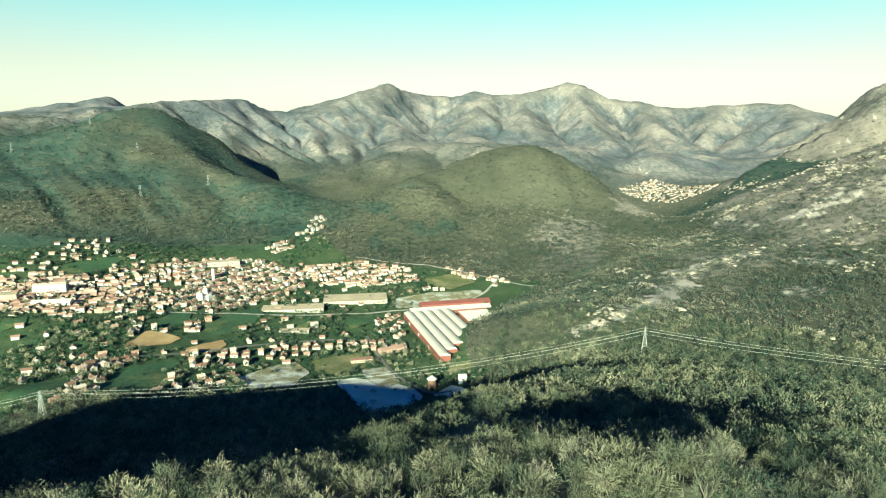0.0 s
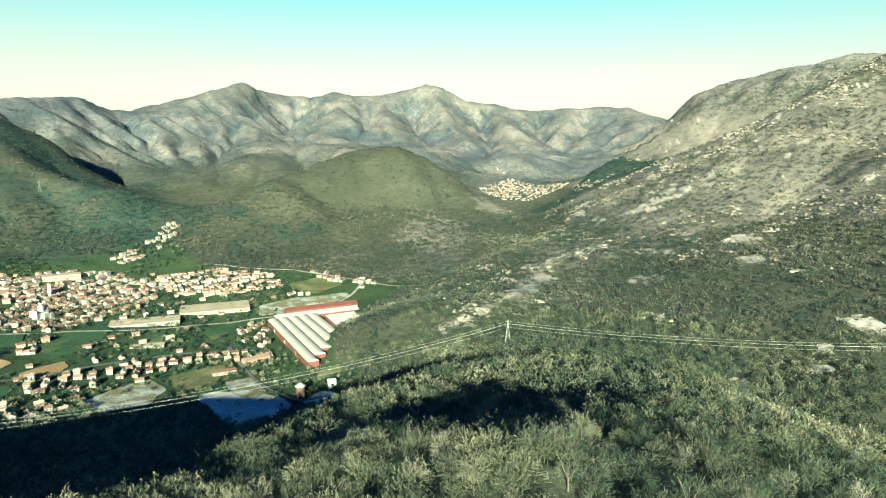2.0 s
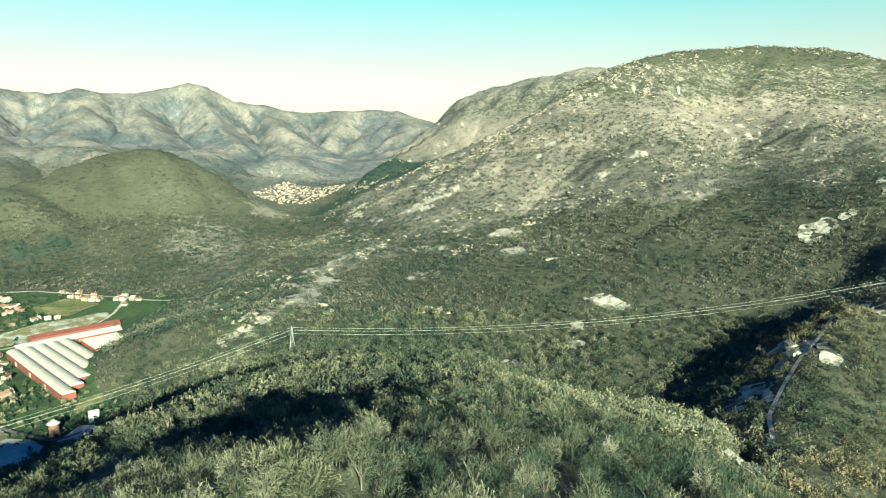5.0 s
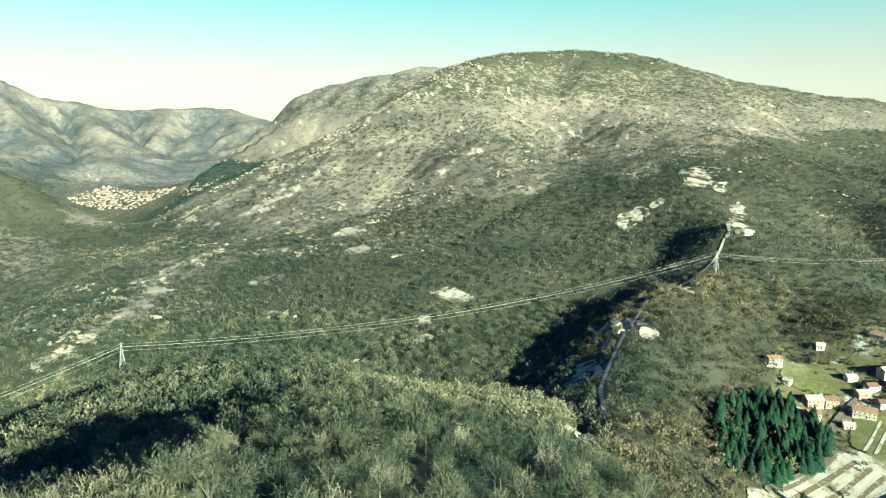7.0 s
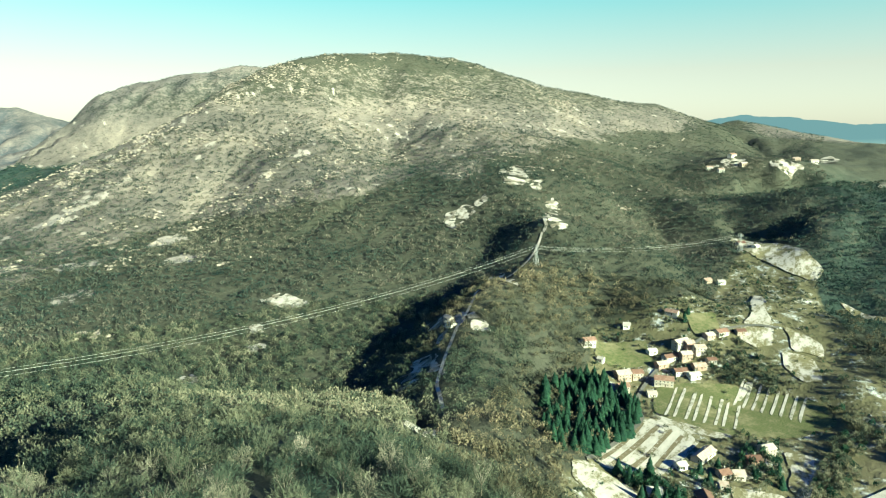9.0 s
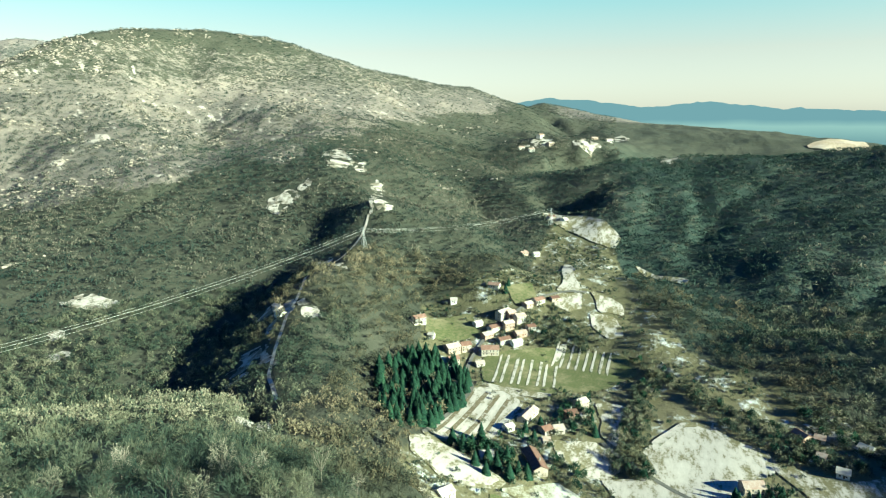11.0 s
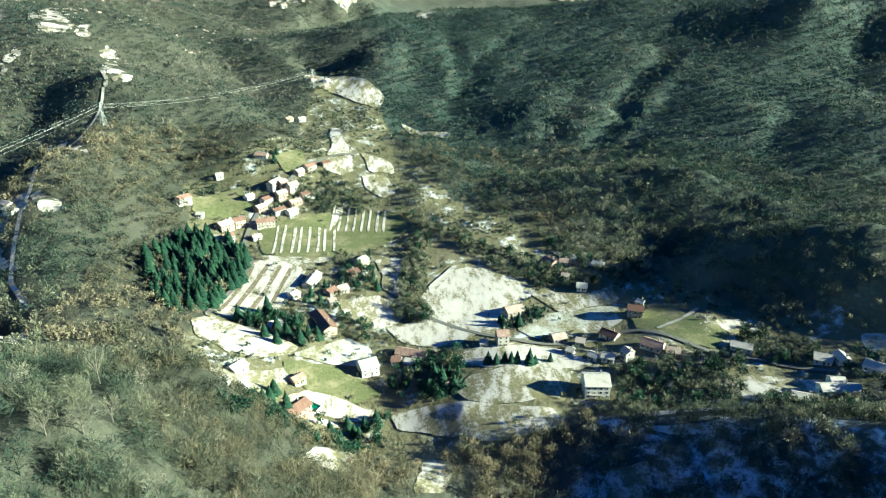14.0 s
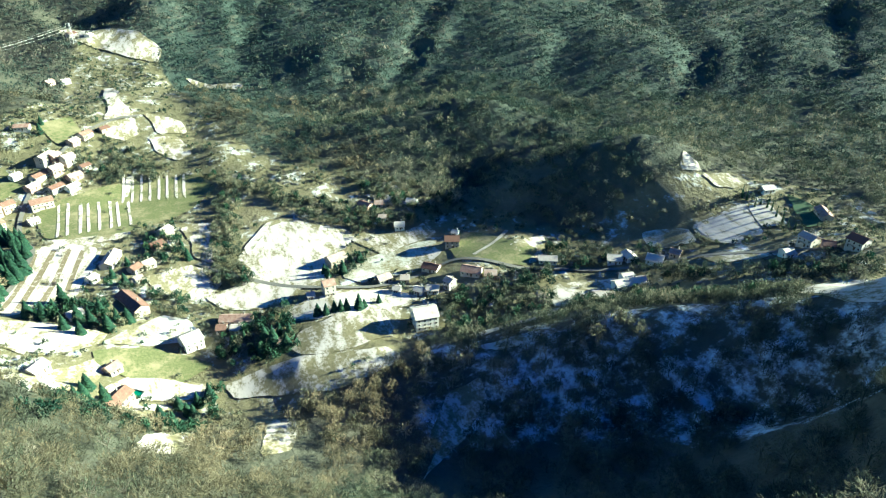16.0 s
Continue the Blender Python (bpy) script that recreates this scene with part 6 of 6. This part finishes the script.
def valley_trees():
    """Bare trees and dark evergreens among houses and fields."""
    rng = np.random.default_rng(9)
    centres = np.array(BUILT)

    def clear(x, y):
        ok = ~open_land(x, y)
        for k in range(0, len(x), 4000):
            s = slice(k, k + 4000)
            d = np.hypot(x[s, None] - centres[None, :, 0], y[s, None] - centres[None, :, 1])
            ok[s] &= ~(d < centres[None, :, 2] * 0.62).any(1)
        return ok

    def town(x, y):
        return within(x, y, TOWN_VALLEY) & (wave(x, y, 90, 51) * 0.6 + wave(x, y, 35, 52) * 0.5 > rng.random(len(x)) * 0.7 - 0.3) & clear(x, y)

    def village(x, y):
        return within(x, y, VILLAGE) & (wave(x, y, 45, 53) * 0.7 + 0.5 * wave(x, y, 18, 54) > rng.random(len(x)) - 0.45) & clear(x, y)
    bare = [twig_crown(rng, 60, 6, 2.7, 0.3, 0.6) for _ in range(6)]
    dark = [twig_crown(rng, 70, 7, 2.2, 0.5, 0.5) for _ in range(4)]
    x, y = scatter(rng, (-46, 12), (640, 1500), 34, town)
    half = np.arange(len(x)) % 2 > 0
    tagged(grove("valley_trees", x[half], y[half], bare, rng, TWIG), "bare trees and hedges among the valley fields", "trees", kind="stuff")
    tagged(grove("valley_evergreens", x[~half], y[~half], dark, rng, NEEDLE, (0.5, 1.0)), "dark evergreen garden trees among the houses", "trees", kind="stuff")
    x, y = scatter(rng, (70, 152), (265, 1010), 24, village)
    half = np.arange(len(x)) % 9 > 0
    tagged(grove("village_scrub", x[half], y[half], bare, rng, TWIG, (0.35, 1.05)), "bare scrub and hedges between the village fields", "scrub", kind="stuff")
    tagged(grove("village_evergreens", x[~half], y[~half], dark, rng, NEEDLE, (0.4, 0.9)), "dark evergreen shrubs between the village fields", "shrubs", kind="stuff")


valley_trees()
# copses and hedgerows: outline, ground for each tree, share of evergreens
copse([(452, -5), (510, -17), (585, -29), (581, -48), (497, -40), (461, -30), (431, -39), (431, -16)], 16, 0.15)
copse([(414, 112), (414, 89), (397, 64), (399, 44), (432, 50), (435, 76), (430, 97)], 22, 0.7)
copse([(372, 5), (390, -29), (391, -54), (339, -49), (334, -33), (348, -2)], 18, 0.5)
copse([(349, -146), (352, -185), (350, -239), (296, -210), (301, -136)], 20, 0.3)
copse([(553, -72), (541, -115), (499, -154), (451, -196), (462, -166), (480, -128), (513, -92)], 18, 0.1)
copse([(451, 59), (449, 34), (427, 7), (393, 10), (414, 27)], 24, 0.4)
copse([(223, 61), (231, 49), (247, 32), (302, 3), (333, -1), (312, 24), (254, 46), (328, 73)], 26, 0.45)
copse([(632, -16), (588, -69), (530, -113), (558, -67), (595, -32)], 20, 0.1)
copse([(527, 35), (540, 10), (480, 4), (461, 17), (465, 35)], 26, 0.5)
copse([(676, 82), (681, 27), (628, 13), (626, 48), (649, 80)], 22, 0.1)
copse([(414, -90), (436, -102), (438, -125), (422, -122), (412, -102)], 30, 0.6)
copse([(578, -142), (537, -212), (468, -230), (462, -200), (524, -160)], 18, 0.1)
copse([(214, 68), (225, 62), (309, 69), (216, 51), (212, 59)], 24, 0.5)
copse([(374, -247), (348, -290), (323, -282), (348, -227)], 20, 0.2)
copse([(318, -287), (262, -322), (201, -372), (186, -350), (221, -322), (282, -286)], 20, 0.15)
copse([(300, -219), (288, -264), (197, -293), (180, -273), (280, -206)], 18, 0.2)


def plant_copses():
    rng = np.random.default_rng(31)
    bare = [np.concatenate([twig_crown(rng, 95, 8, 3.2, 0.26, 0.45), limbs(rng, 8, 3.2, 0.18)]) for _ in range(6)]
    dark = [twig_crown(rng, 130, 9, 2.8, 0.42, 0.45) for _ in range(5)]
    for name, rows, crowns, mat, label in (("hedgerow_trees", COPSE_BARE, bare, TWIG, "bare trees in copses and hedgerows"), ("evergreen_trees", COPSE_DARK, dark, NEEDLE, "dark evergreen trees in copses and gardens")):
        pts = np.array(rows)
        tagged(grove(name, pts[:, 0], pts[:, 1], crowns, rng, mat, (0.55, 1.15)), label, "trees", kind="stuff")


plant_copses()


# ---- the factory and other large buildings of the valley ----
def factory():
    base = tagged(new("factory"), "large factory with pale ribbed roofs and oxide-red walls", "factory")
    ux, uy = 57 / 203, -195 / 203
    base.matrix_world = Matrix.Translation((-62, 990, 8)) @ Matrix(((ux, -uy, 0, 0), (uy, ux, 0, 0), (0, 0, 1, 0), (0, 0, 0, 1)))
    BUILT.append((-20, 900, 60))
    for k in range(5):
        y0, y1, end, h, rise = k * 15.6, k * 15.6 + 14.6, 206 - 21 * k, 8.0, 2.6
        hall = tagged(new("bay"), "")
        hall.parent = base
        bm = bmesh.new()
        add_box(bm, (end / 2, (y0 + y1) / 2, 2.5), (end, y1 - y0, 11))
        part("wall", bm, RED_METAL, hall, "oxide-red sheet wall" if k == 0 else "")
        bm = bmesh.new()
        steps = 8
        arcs = []
        for i in range(steps + 1):
            t = i / steps
            yy, zz = y0 - 0.2 + (y1 - y0 + 0.4) * t, h + 0.05 + rise * math.sin(math.pi * t) ** 0.8
            arcs.append((bm.verts.new((-0.4, yy, zz)), bm.verts.new((end + 0.6, yy, zz))))
        for a, c in zip(arcs, arcs[1:]):
            bm.faces.new((a[0], a[1], c[1], c[0]))
        bm.faces.new([a[0] for a in arcs])
        bm.faces.new([a[1] for a in arcs][::-1])
        roof = part("roof", bm, CREAM_ROOF, hall)
        bm = bmesh.new()
        for i in range(int(end / 12)):
            add_box(bm, (6 + i * 12, (y0 + y1) / 2, h + rise - 0.05), (0.25, (y1 - y0) * 0.3, 0.12))
        part("roof_rib", bm, STEEL, roof)
    for k, (x, w) in enumerate(((40, 4), (95, 4), (150, 4))):
        bm = bmesh.new()
        add_box(bm, (x, -0.15, 2.2), (w, 0.3, 4.4))
        part("loading_door", bm, WHITE_WALL, base, "pale loading door")
    return base


def shed(name, x, y, turn, length, width, h, roof_mat, wall_mat, label, strips=1):
    """A low industrial hall with one or more shallow gables."""
    base = tagged(new(name), label, "shed")
    base.matrix_world = pose(x, y, ground_at(x, y), 0, 0, turn)
    BUILT.append((x, y, length * 0.5))
    w = width / strips
    for k in range(strips):
        yc = -width / 2 + w * (k + 0.5)
        bm = bmesh.new()
        add_box(bm, (0, yc, h / 2 - 2), (length, w * 0.88, h + 4))
        part("wall", bm, wall_mat, base)
        bm = bmesh.new()
        a = [bm.verts.new(p) for p in ((-length / 2 - 0.5, yc - w * 0.455, h), (length / 2 + 0.5, yc - w * 0.455, h), (length / 2 + 0.5, yc, h + w * 0.16), (-length / 2 - 0.5, yc, h + w * 0.16), (-length / 2 - 0.5, yc + w * 0.455, h), (length / 2 + 0.5, yc + w * 0.455, h))]
        for f in ((0, 1, 2, 3), (3, 2, 5, 4), (0, 3, 4), (1, 5, 2), (0, 4, 5, 1)):
            bm.faces.new([a[i] for i in f])
        part("roof", bm, roof_mat, base)
    n = int(length / 8)
    for k in range(min(n, 10)):
        add_window(base, -length / 2 + length * (k + 0.5) / min(n, 10), -width / 2 - 0.05 + w * 0.06, h * 0.55, 0, 2.5)
    return base


factory()
shed("rear_hall", 20, 1056, 14, 118, 22, 8, RED_METAL, RED_METAL, "long factory hall under an oxide-red roof")
shed("cross_hall", 12, 1026, 14, 132, 26, 7, CREAM_ROOF, RED_METAL, "low factory hall under a pale roof")
shed("side_hall", 52, 968, 15, 44, 56, 7, CREAM_ROOF, RED_METAL, "square side hall under pale ridged roofs", 3)
shed("depot", -150, 1082, 8, 106, 50, 5, TAN_ROOF, PLASTER, "long railway depot under five parallel roofs", 5)
shed("depot", -240, 1010, 8, 96, 34, 4, TAN_ROOF, PLASTER, "long low goods sheds beside the tracks", 4)
shed("warehouse", -560, 905, 10, 52, 18, 6, CREAM_ROOF, PLASTER, "white warehouse with a pale roof")
shed("greenhouse", -215, 905, 6, 42, 14, 3, TAN_ROOF, STONE, "old glasshouse frames in the fields", 3)
shed("apartment_block", -610, 985, 15, 46, 14, 15, ROOF_TILE, PLASTER, "ochre apartment block with a flat pale roof")
shed("apartment_block", -640, 930, 15, 26, 14, 12, TAN_ROOF, PLASTER, "white apartment block on the valley floor")
shed("school", -430, 1250, 20, 60, 16, 9, TAN_ROOF, PLASTER, "long pale school building above the town")
shed("workshop", -70, 838, 30, 34, 15, 6, ROOF_TILE, PLASTER, "farm workshop with a clay tile roof")
shed("workshop", -105, 800, 15, 28, 12, 5, ROOF_TILE, PLASTER, "low farm workshop beside the lane")
shed("pump_house", 22, 712, 5, 9, 8, 9, CREAM_ROOF, WHITE_WALL, "white pump house at the foot of the hill")


def church():
    base = tagged(new("church"), "white parish church with a domed crossing", "church")
    base.matrix_world = pose(-384, 1018, ground_at(-384, 1018), 0, 0, 70) @ Matrix.Diagonal((0.68, 0.68, 0.68, 1))
    BUILT.append((-384, 1018, 24))
    bm = bmesh.new()
    add_box(bm, (0, 0, 5), (34, 15, 20))
    add_box(bm, (4, 0, 4), (14, 26, 18))
    part("nave", bm, WHITE_WALL, base)
    bm = bmesh.new()
    for sy in (-1, 1):
        a = [bm.verts.new(p) for p in ((-17.6, sy * 8.2, 14.6), (17.6, sy * 8.2, 14.6), (17.6, 0, 19), (-17.6, 0, 19))]
        bm.faces.new(a)
    part("roof", bm, ROOF_TILE, base)
    bm = bmesh.new()
    bmesh.ops.create_cone(bm, segments=16, radius1=6, radius2=5.6, depth=9, cap_ends=True, matrix=Matrix.Translation((4, 0, 20)))
    bmesh.ops.create_uvsphere(bm, u_segments=16, v_segments=8, radius=5.8, matrix=Matrix.Translation((4, 0, 24)))
    tube(bm, (4, 0, 29), (4, 0, 34), 1.2, 0.9, 8)
    part("dome", bm, WHITE_WALL, base)
    bm = bmesh.new()
    add_box(bm, (-17.3, 0, 8), (0.8, 16.5, 26))
    tube(bm, (-17.3, 0, 21), (-17.3, 0, 24), 5, 0.4, 4)
    part("front_gable", bm, WHITE_WALL, base)
    for k in range(4):
        add_window(base, -10 + 6 * k, -7.6, 9, 0, 1.4)
    return base


church()


def bell_tower(x, y):
    base = tagged(new("bell_tower"), "pale square bell tower above the roofs", "tower")
    base.matrix_world = pose(x, y, ground_at(x, y), 0, 0, 20) @ Matrix.Diagonal((0.72, 0.72, 0.72, 1))
    bm = bmesh.new()
    add_box(bm, (0, 0, 11), (6, 6, 30))
    for z in (10, 18, 26):
        add_box(bm, (0, 0, z), (6.6, 6.6, 0.5))
    part("shaft", bm, WHITE_WALL, base)
    bm = bmesh.new()
    tube(bm, (0, 0, 26.2), (0, 0, 31), 4.4, 0.2, 4)
    part("roof", bm, ROOF_TILE, base)
    for a in range(4):
        add_window(base, 3.05 * math.sin(radians(a * 90)), -3.05 * math.cos(radians(a * 90)), 22, a * 90, 1.3)


bell_tower(-418, 1156)


def silo(x, y):
    base = tagged(new("silo"), "squat brick silo with a tiled cone roof", "silo")
    base.matrix_world = pose(x, y, ground_at(x, y))
    bm = bmesh.new()
    tube(bm, (0, 0, -2), (0, 0, 14), 5, 4.6, 14)
    part("drum", bm, ROOF_TILE, base)
    bm = bmesh.new()
    tube(bm, (0, 0, 14.02), (0, 0, 18), 6, 0.3, 14)
    part("roof", bm, CREAM_ROOF, base)


silo(-13, 708)


def court():
    base = tagged(new("sports_court"), "small green sports court on white posts", "court")
    z = ground_at(326, 48)
    base.matrix_world = pose(326, 48, z, 0, 0, -40)
    bm = bmesh.new()
    add_box(bm, (0, 0, 1.6), (15, 10, 0.5))
    part("surface", bm, COURT, base)
    for sx, sy, px, py in ((15.8, 0.4, 0, 5.2), (15.8, 0.4, 0, -5.2), (0.4, 10, 7.7, 0), (0.4, 10, -7.7, 0)):
        bm = bmesh.new()
        add_box(bm, (px, py, 1.2), (sx, sy, 2.6))
        part("kerb", bm, WHITE_WALL, base)
    for px, py in ((-7.5, -5), (7.5, -5), (-7.5, 5), (7.5, 5)):
        bm = bmesh.new()
        tube(bm, (px, py, -1), (px, py, 5), 0.18, 0.15, 6)
        part("post", bm, WHITE_WALL, base)
    BUILT.append((326, 48, 11))


court()


# ---- power line ----
def pylon(tall=26.0):
    base = tagged(new("pylon"), "grey lattice steel power pylon", "pylon")
    low, mid, top = tall * 0.11, tall * 0.035, tall * 0.02
    corners = ((-1, -1), (1, -1), (1, 1), (-1, 1))

    def at(c, f):
        w = low + (mid - low) * f / 0.7 if f < 0.7 else mid + (top - mid) * (f - 0.7) / 0.3
        return Vector((c[0] * w, c[1] * w, tall * f))
    for c in corners:
        bm = bmesh.new()
        tube(bm, at(c, -0.05), at(c, 0.7), 0.16, 0.13)
        tube(bm, at(c, 0.7), at(c, 1.0), 0.13, 0.09)
        part("leg", bm, STEEL, base)
    for k, (a, c) in enumerate(zip(corners, corners[1:] + corners[:1])):
        bm = bmesh.new()
        lev = [0, 0.14, 0.27, 0.39, 0.5, 0.6, 0.7, 0.8, 0.9, 1.0]
        for f, g in zip(lev, lev[1:]):
            tube(bm, at(a, f), at(c, g), 0.07, 0.07, 3)
            tube(bm, at(c, f), at(a, g), 0.07, 0.07, 3)
            tube(bm, at(a, g), at(c, g), 0.07, 0.07, 3)
        part("bracing", bm, STEEL, base)
    for f, reach in ((0.72, 0.19), (0.84, 0.23), (0.96, 0.17)):
        bm = bmesh.new()
        r = tall * reach
        for s in (-1, 1):
            for d in (-1, 1):
                tube(bm, at((s, d), f), (s * r, 0, tall * f), 0.09, 0.07, 3)
            tube(bm, at((s, 0), f + 0.05), (s * r, 0, tall * f), 0.07, 0.06, 3)
            tube(bm, (s * r, 0, tall * f), (s * r, 0, tall * f - 1.2), 0.12, 0.12, 5)
        part("crossarm", bm, STEEL, base)
    return base


ARMS = ((0.72, 0.19), (0.84, 0.23), (0.96, 0.17))


def power_line():
    first = pylon()
    spots = [(-359, 547, 26), (195, 604, 26), (745, 296, 26), (985, 88, 26)]
    frames = []
    for k, (x, y, tall) in enumerate(spots):
        a, c = spots[max(k - 1, 0)], spots[min(k + 1, len(spots) - 1)]
        turn = math.degrees(math.atan2(c[1] - a[1], c[0] - a[0])) - 90
        m = pose(x, y, ground_at(x, y), 0, 0, turn)
        frames.append(m)
        if k == 0:
            first.matrix_world = m
        else:
            copy_thing(first, m)
    frames.insert(0, pose(-860, 480, ground_at(-860, 480), 0, 0, 0))
    for m0, m1 in zip(frames, frames[1:]):
        for f, reach in ARMS[1:]:
            for s in (-1, 1):
                p, q = m0 @ Vector((s * 26 * reach, 0, 26 * f - 1.2)), m1 @ Vector((s * 26 * reach, 0, 26 * f - 1.2))
                bm = bmesh.new()
                sag = (q - p).length * 0.03
                rope(bm, [p.lerp(q, k / 24) - Vector((0, 0, sag * 4 * (k / 24) * (1 - k / 24))) for k in range(25)], 0.055)
                tagged(part("power_cable", bm, ALUMINIUM, None, "thin bright steel power cable sagging between pylons"), category="cable", group="cables of the power line")
    masts = [(-1005, 1890), (-607, 1689), (-714, 1538), (-1124, 1716), (-830, 1790)]
    for x, y in masts:
        copy_thing(first, pose(x, y, ground_at(x, y), 0, 0, 40))


power_line()


# ---- single trees ----
def blades(name, tris, mat, parent, label=""):
    v = np.asarray(tris).reshape(-1, 3)
    ob = mesh_object(name, v, np.arange(len(v)).reshape(-1, 3), mat)
    point_values(ob, "tint", np.random.default_rng(len(v)).random(len(v)))
    ob.parent = parent
    return tagged(ob, label)


def conifer_blades(rng, h, spread, droop=0.35):
    out = []
    tiers = 19
    for k in range(tiers):
        f = k / (tiers - 1)
        z, r = h * (0.06 + 0.9 * f), spread * (1 - f) ** 0.85 + 0.12
        n = 10 if f < 0.6 else 7
        for j in range(n):
            a = 2 * math.pi * (j + rng.random() * 0.7) / n + k
            rr = r * (0.7 + 0.5 * rng.random())
            d = np.array([math.cos(a), math.sin(a), 0])
            s = np.array([-math.sin(a), math.cos(a), 0]) * rr * (0.36 + 0.2 * rng.random())
            root, tip = np.array([0, 0, z + h * 0.03]), d * rr + np.array([0, 0, z - rr * droop * (0.6 + 0.8 * rng.random())])
            m = d * rr * 0.55 + np.array([0, 0, z + rr * 0.02])
            out += [(root, m + s, m - s), (m + s, tip, m - s)]
            out.append((m - s * 0.6, tip + s * 0.5, m + np.array([0, 0, -0.14 * h * 0.3])))
    return np.array(out)


def make_conifer(seed, h, spread, name, label, category, droop=0.35):
    rng = np.random.default_rng(seed)
    base = tagged(new(name), label, category)
    bm = bmesh.new()
    tube(bm, (0, 0, -1), (0, 0, h * 0.9), h * 0.02, 0.04, 6)
    part("trunk", bm, BARK, base)
    blades("crown", conifer_blades(rng, h, spread, droop), NEEDLE, base)
    return base


def plant(patterns, spots, group, sizes, seed):
    """The patterns first, then copies, at the spots."""
    rng = random.Random(seed)
    for k, (x, y) in enumerate(spots):
        s = rng.uniform(*sizes)
        m = pose(x, y, ground_at(x, y) - 0.3, 0, 0, rng.uniform(0, 360))
        thing = copy_thing(patterns[k % len(patterns)], m)
        thing.scale = (s, s, s * rng.uniform(0.9, 1.15))
        tagged(thing, group=group)
        BUILT.append((x, y, 3))


def conifers():
    pats = [make_conifer(k, (15, 17, 13, 16)[k], (5.0, 5.4, 4.8, 4.6)[k], "conifer_tree", "tall dark green conifer", "tree") for k in range(4)]
    rng = random.Random(4)
    grove_line = [(505, 190), (550, 184), (576, 148), (535, 112), (499, 110), (439, 120), (409, 154)]
    pts = []
    while len(pts) < 135:
        p = (rng.uniform(405, 580), rng.uniform(105, 195))
        if within(np.array([p[0]]), np.array([p[1]]), grove_line)[0] and all((p[0] - q[0]) ** 2 + (p[1] - q[1]) ** 2 > 11 for q in pts):
            pts.append(p)
    for k, p in enumerate(pats):
        p.matrix_world = pose(*pts[k], ground_at(*pts[k]) - 0.3)
        tagged(p, group="conifers of the grove")
    plant(pats, pts[4:], "conifers of the grove", (0.85, 1.3), 1)
    plant(pats, [(368, -69), (365, -74), (366, -80), (364, -84), (364, -88), (362, -96), (363, -100), (365, -111)], "row of conifers in the snow", (0.55, 0.8), 2)
    plant(pats, [(428, -111), (431, -118), (433, -122), (422, -96), (419, -101), (418, -89), (424, -88)], "conifers round a house", (0.55, 0.85), 3)
    plant(pats, [(393, 73), (403, 67), (397, 58), (406, 53), (428, 90), (436, 85), (406, 47), (414, 62), (416, 94), (421, 103), (400, 82), (410, 75)], "conifers below the striped field", (0.7, 1.0), 4)
    plant(pats, [(361, -32), (351, -36), (363, -42), (355, -47), (347, -27), (344, -43), (307, 72), (324, 68), (334, 67), (270, 60), (276, 56), (313, 57), (300, 27), (296, 32), (320, 24), (321, 14), (314, 20), (325, 7), (311, 17), (305, 87)], "garden conifers of the village", (0.7, 1.0), 5)
    plant(pats, [(454, 48), (465, 56), (480, 46), (493, 7), (479, 4), (705, 111), (718, 110), (350, -28), (370, -20), (366, -12)], "garden conifers of the hamlet", (0.5, 0.8), 6)
    tall = make_conifer(9, 13, 1.2, "cypress_tree", "slender dark green cypress tree", "tree", -0.3)
    row = [(332, -398), (328, -399), (317, -396), (318, -403), (311, -402), (306, -401), (298, -397), (289, -393), (283, -392), (276, -390)]
    tall.matrix_world = pose(*row[0], ground_at(*row[0]))
    tagged(tall, group="cypress row")
    plant([tall], row[1:], "cypress row", (0.7, 1.0), 7)


conifers()


def make_bare_tree(seed, h, spread, mat, label):
    rng = np.random.default_rng(seed)
    base = tagged(new("bare_tree"), label, "tree")
    bm = bmesh.new()
    fork = Vector((0.1, 0.05, h * 0.3))
    tube(bm, (0, 0, -0.8), fork, 0.2, 0.15, 6)
    ends = []
    for k in range(7):
        a = k * 0.9 + rng.random() * 0.5
        e = Vector((math.cos(a) * spread * 0.5, math.sin(a) * spread * 0.5, h * (0.55 + 0.2 * rng.random())))
        tube(bm, fork, e, 0.11, 0.05, 4)
        for j in range(3):
            b_ = a + (j - 1) * 0.6 + rng.normal() * 0.2
            t = Vector((math.cos(b_) * spread * 0.8, math.sin(b_) * spread * 0.8, h * (0.7 + 0.26 * rng.random())))
            tube(bm, e, t, 0.05, 0.015, 3)
    part("trunk", bm, BARK, base)
    blades("crown", twig_crown(rng, 330, h, spread, 0.055, 0.42), mat, base)
    return base


def bare_trees():
    pats = [make_bare_tree(20 + k, (10, 9, 11, 8, 10)[k], (3.6, 3.2, 3.8, 3.0, 3.4)[k], TREE_TWIG, "bare grey-brown winter tree on the hilltop") for k in range(5)]
    pale = [make_bare_tree(40 + k, (9, 10)[k], (2.8, 3.0)[k], PALE_TWIG, "pale bare birch among darker trees") for k in range(2)]
    rng = random.Random(8)
    spots = []
    while len(spots) < 250:
        b_, d = rng.uniform(-32, 82), rng.uniform(100, 215)
        x, y = ground_xy(b_, d)
        if wooded(np.array([x]), np.array([y]))[0] and all((x - q[0]) ** 2 + (y - q[1]) ** 2 > 12 for q in spots):
            spots.append((x, y))
    for k, p in enumerate(pats + pale):
        p.matrix_world = pose(*spots[k], ground_at(*spots[k]))
        tagged(p, group="trees of the near hilltop")
    plant(pats * 6 + pale, spots[7:], "trees of the near hilltop", (0.7, 1.25), 10)


bare_trees()
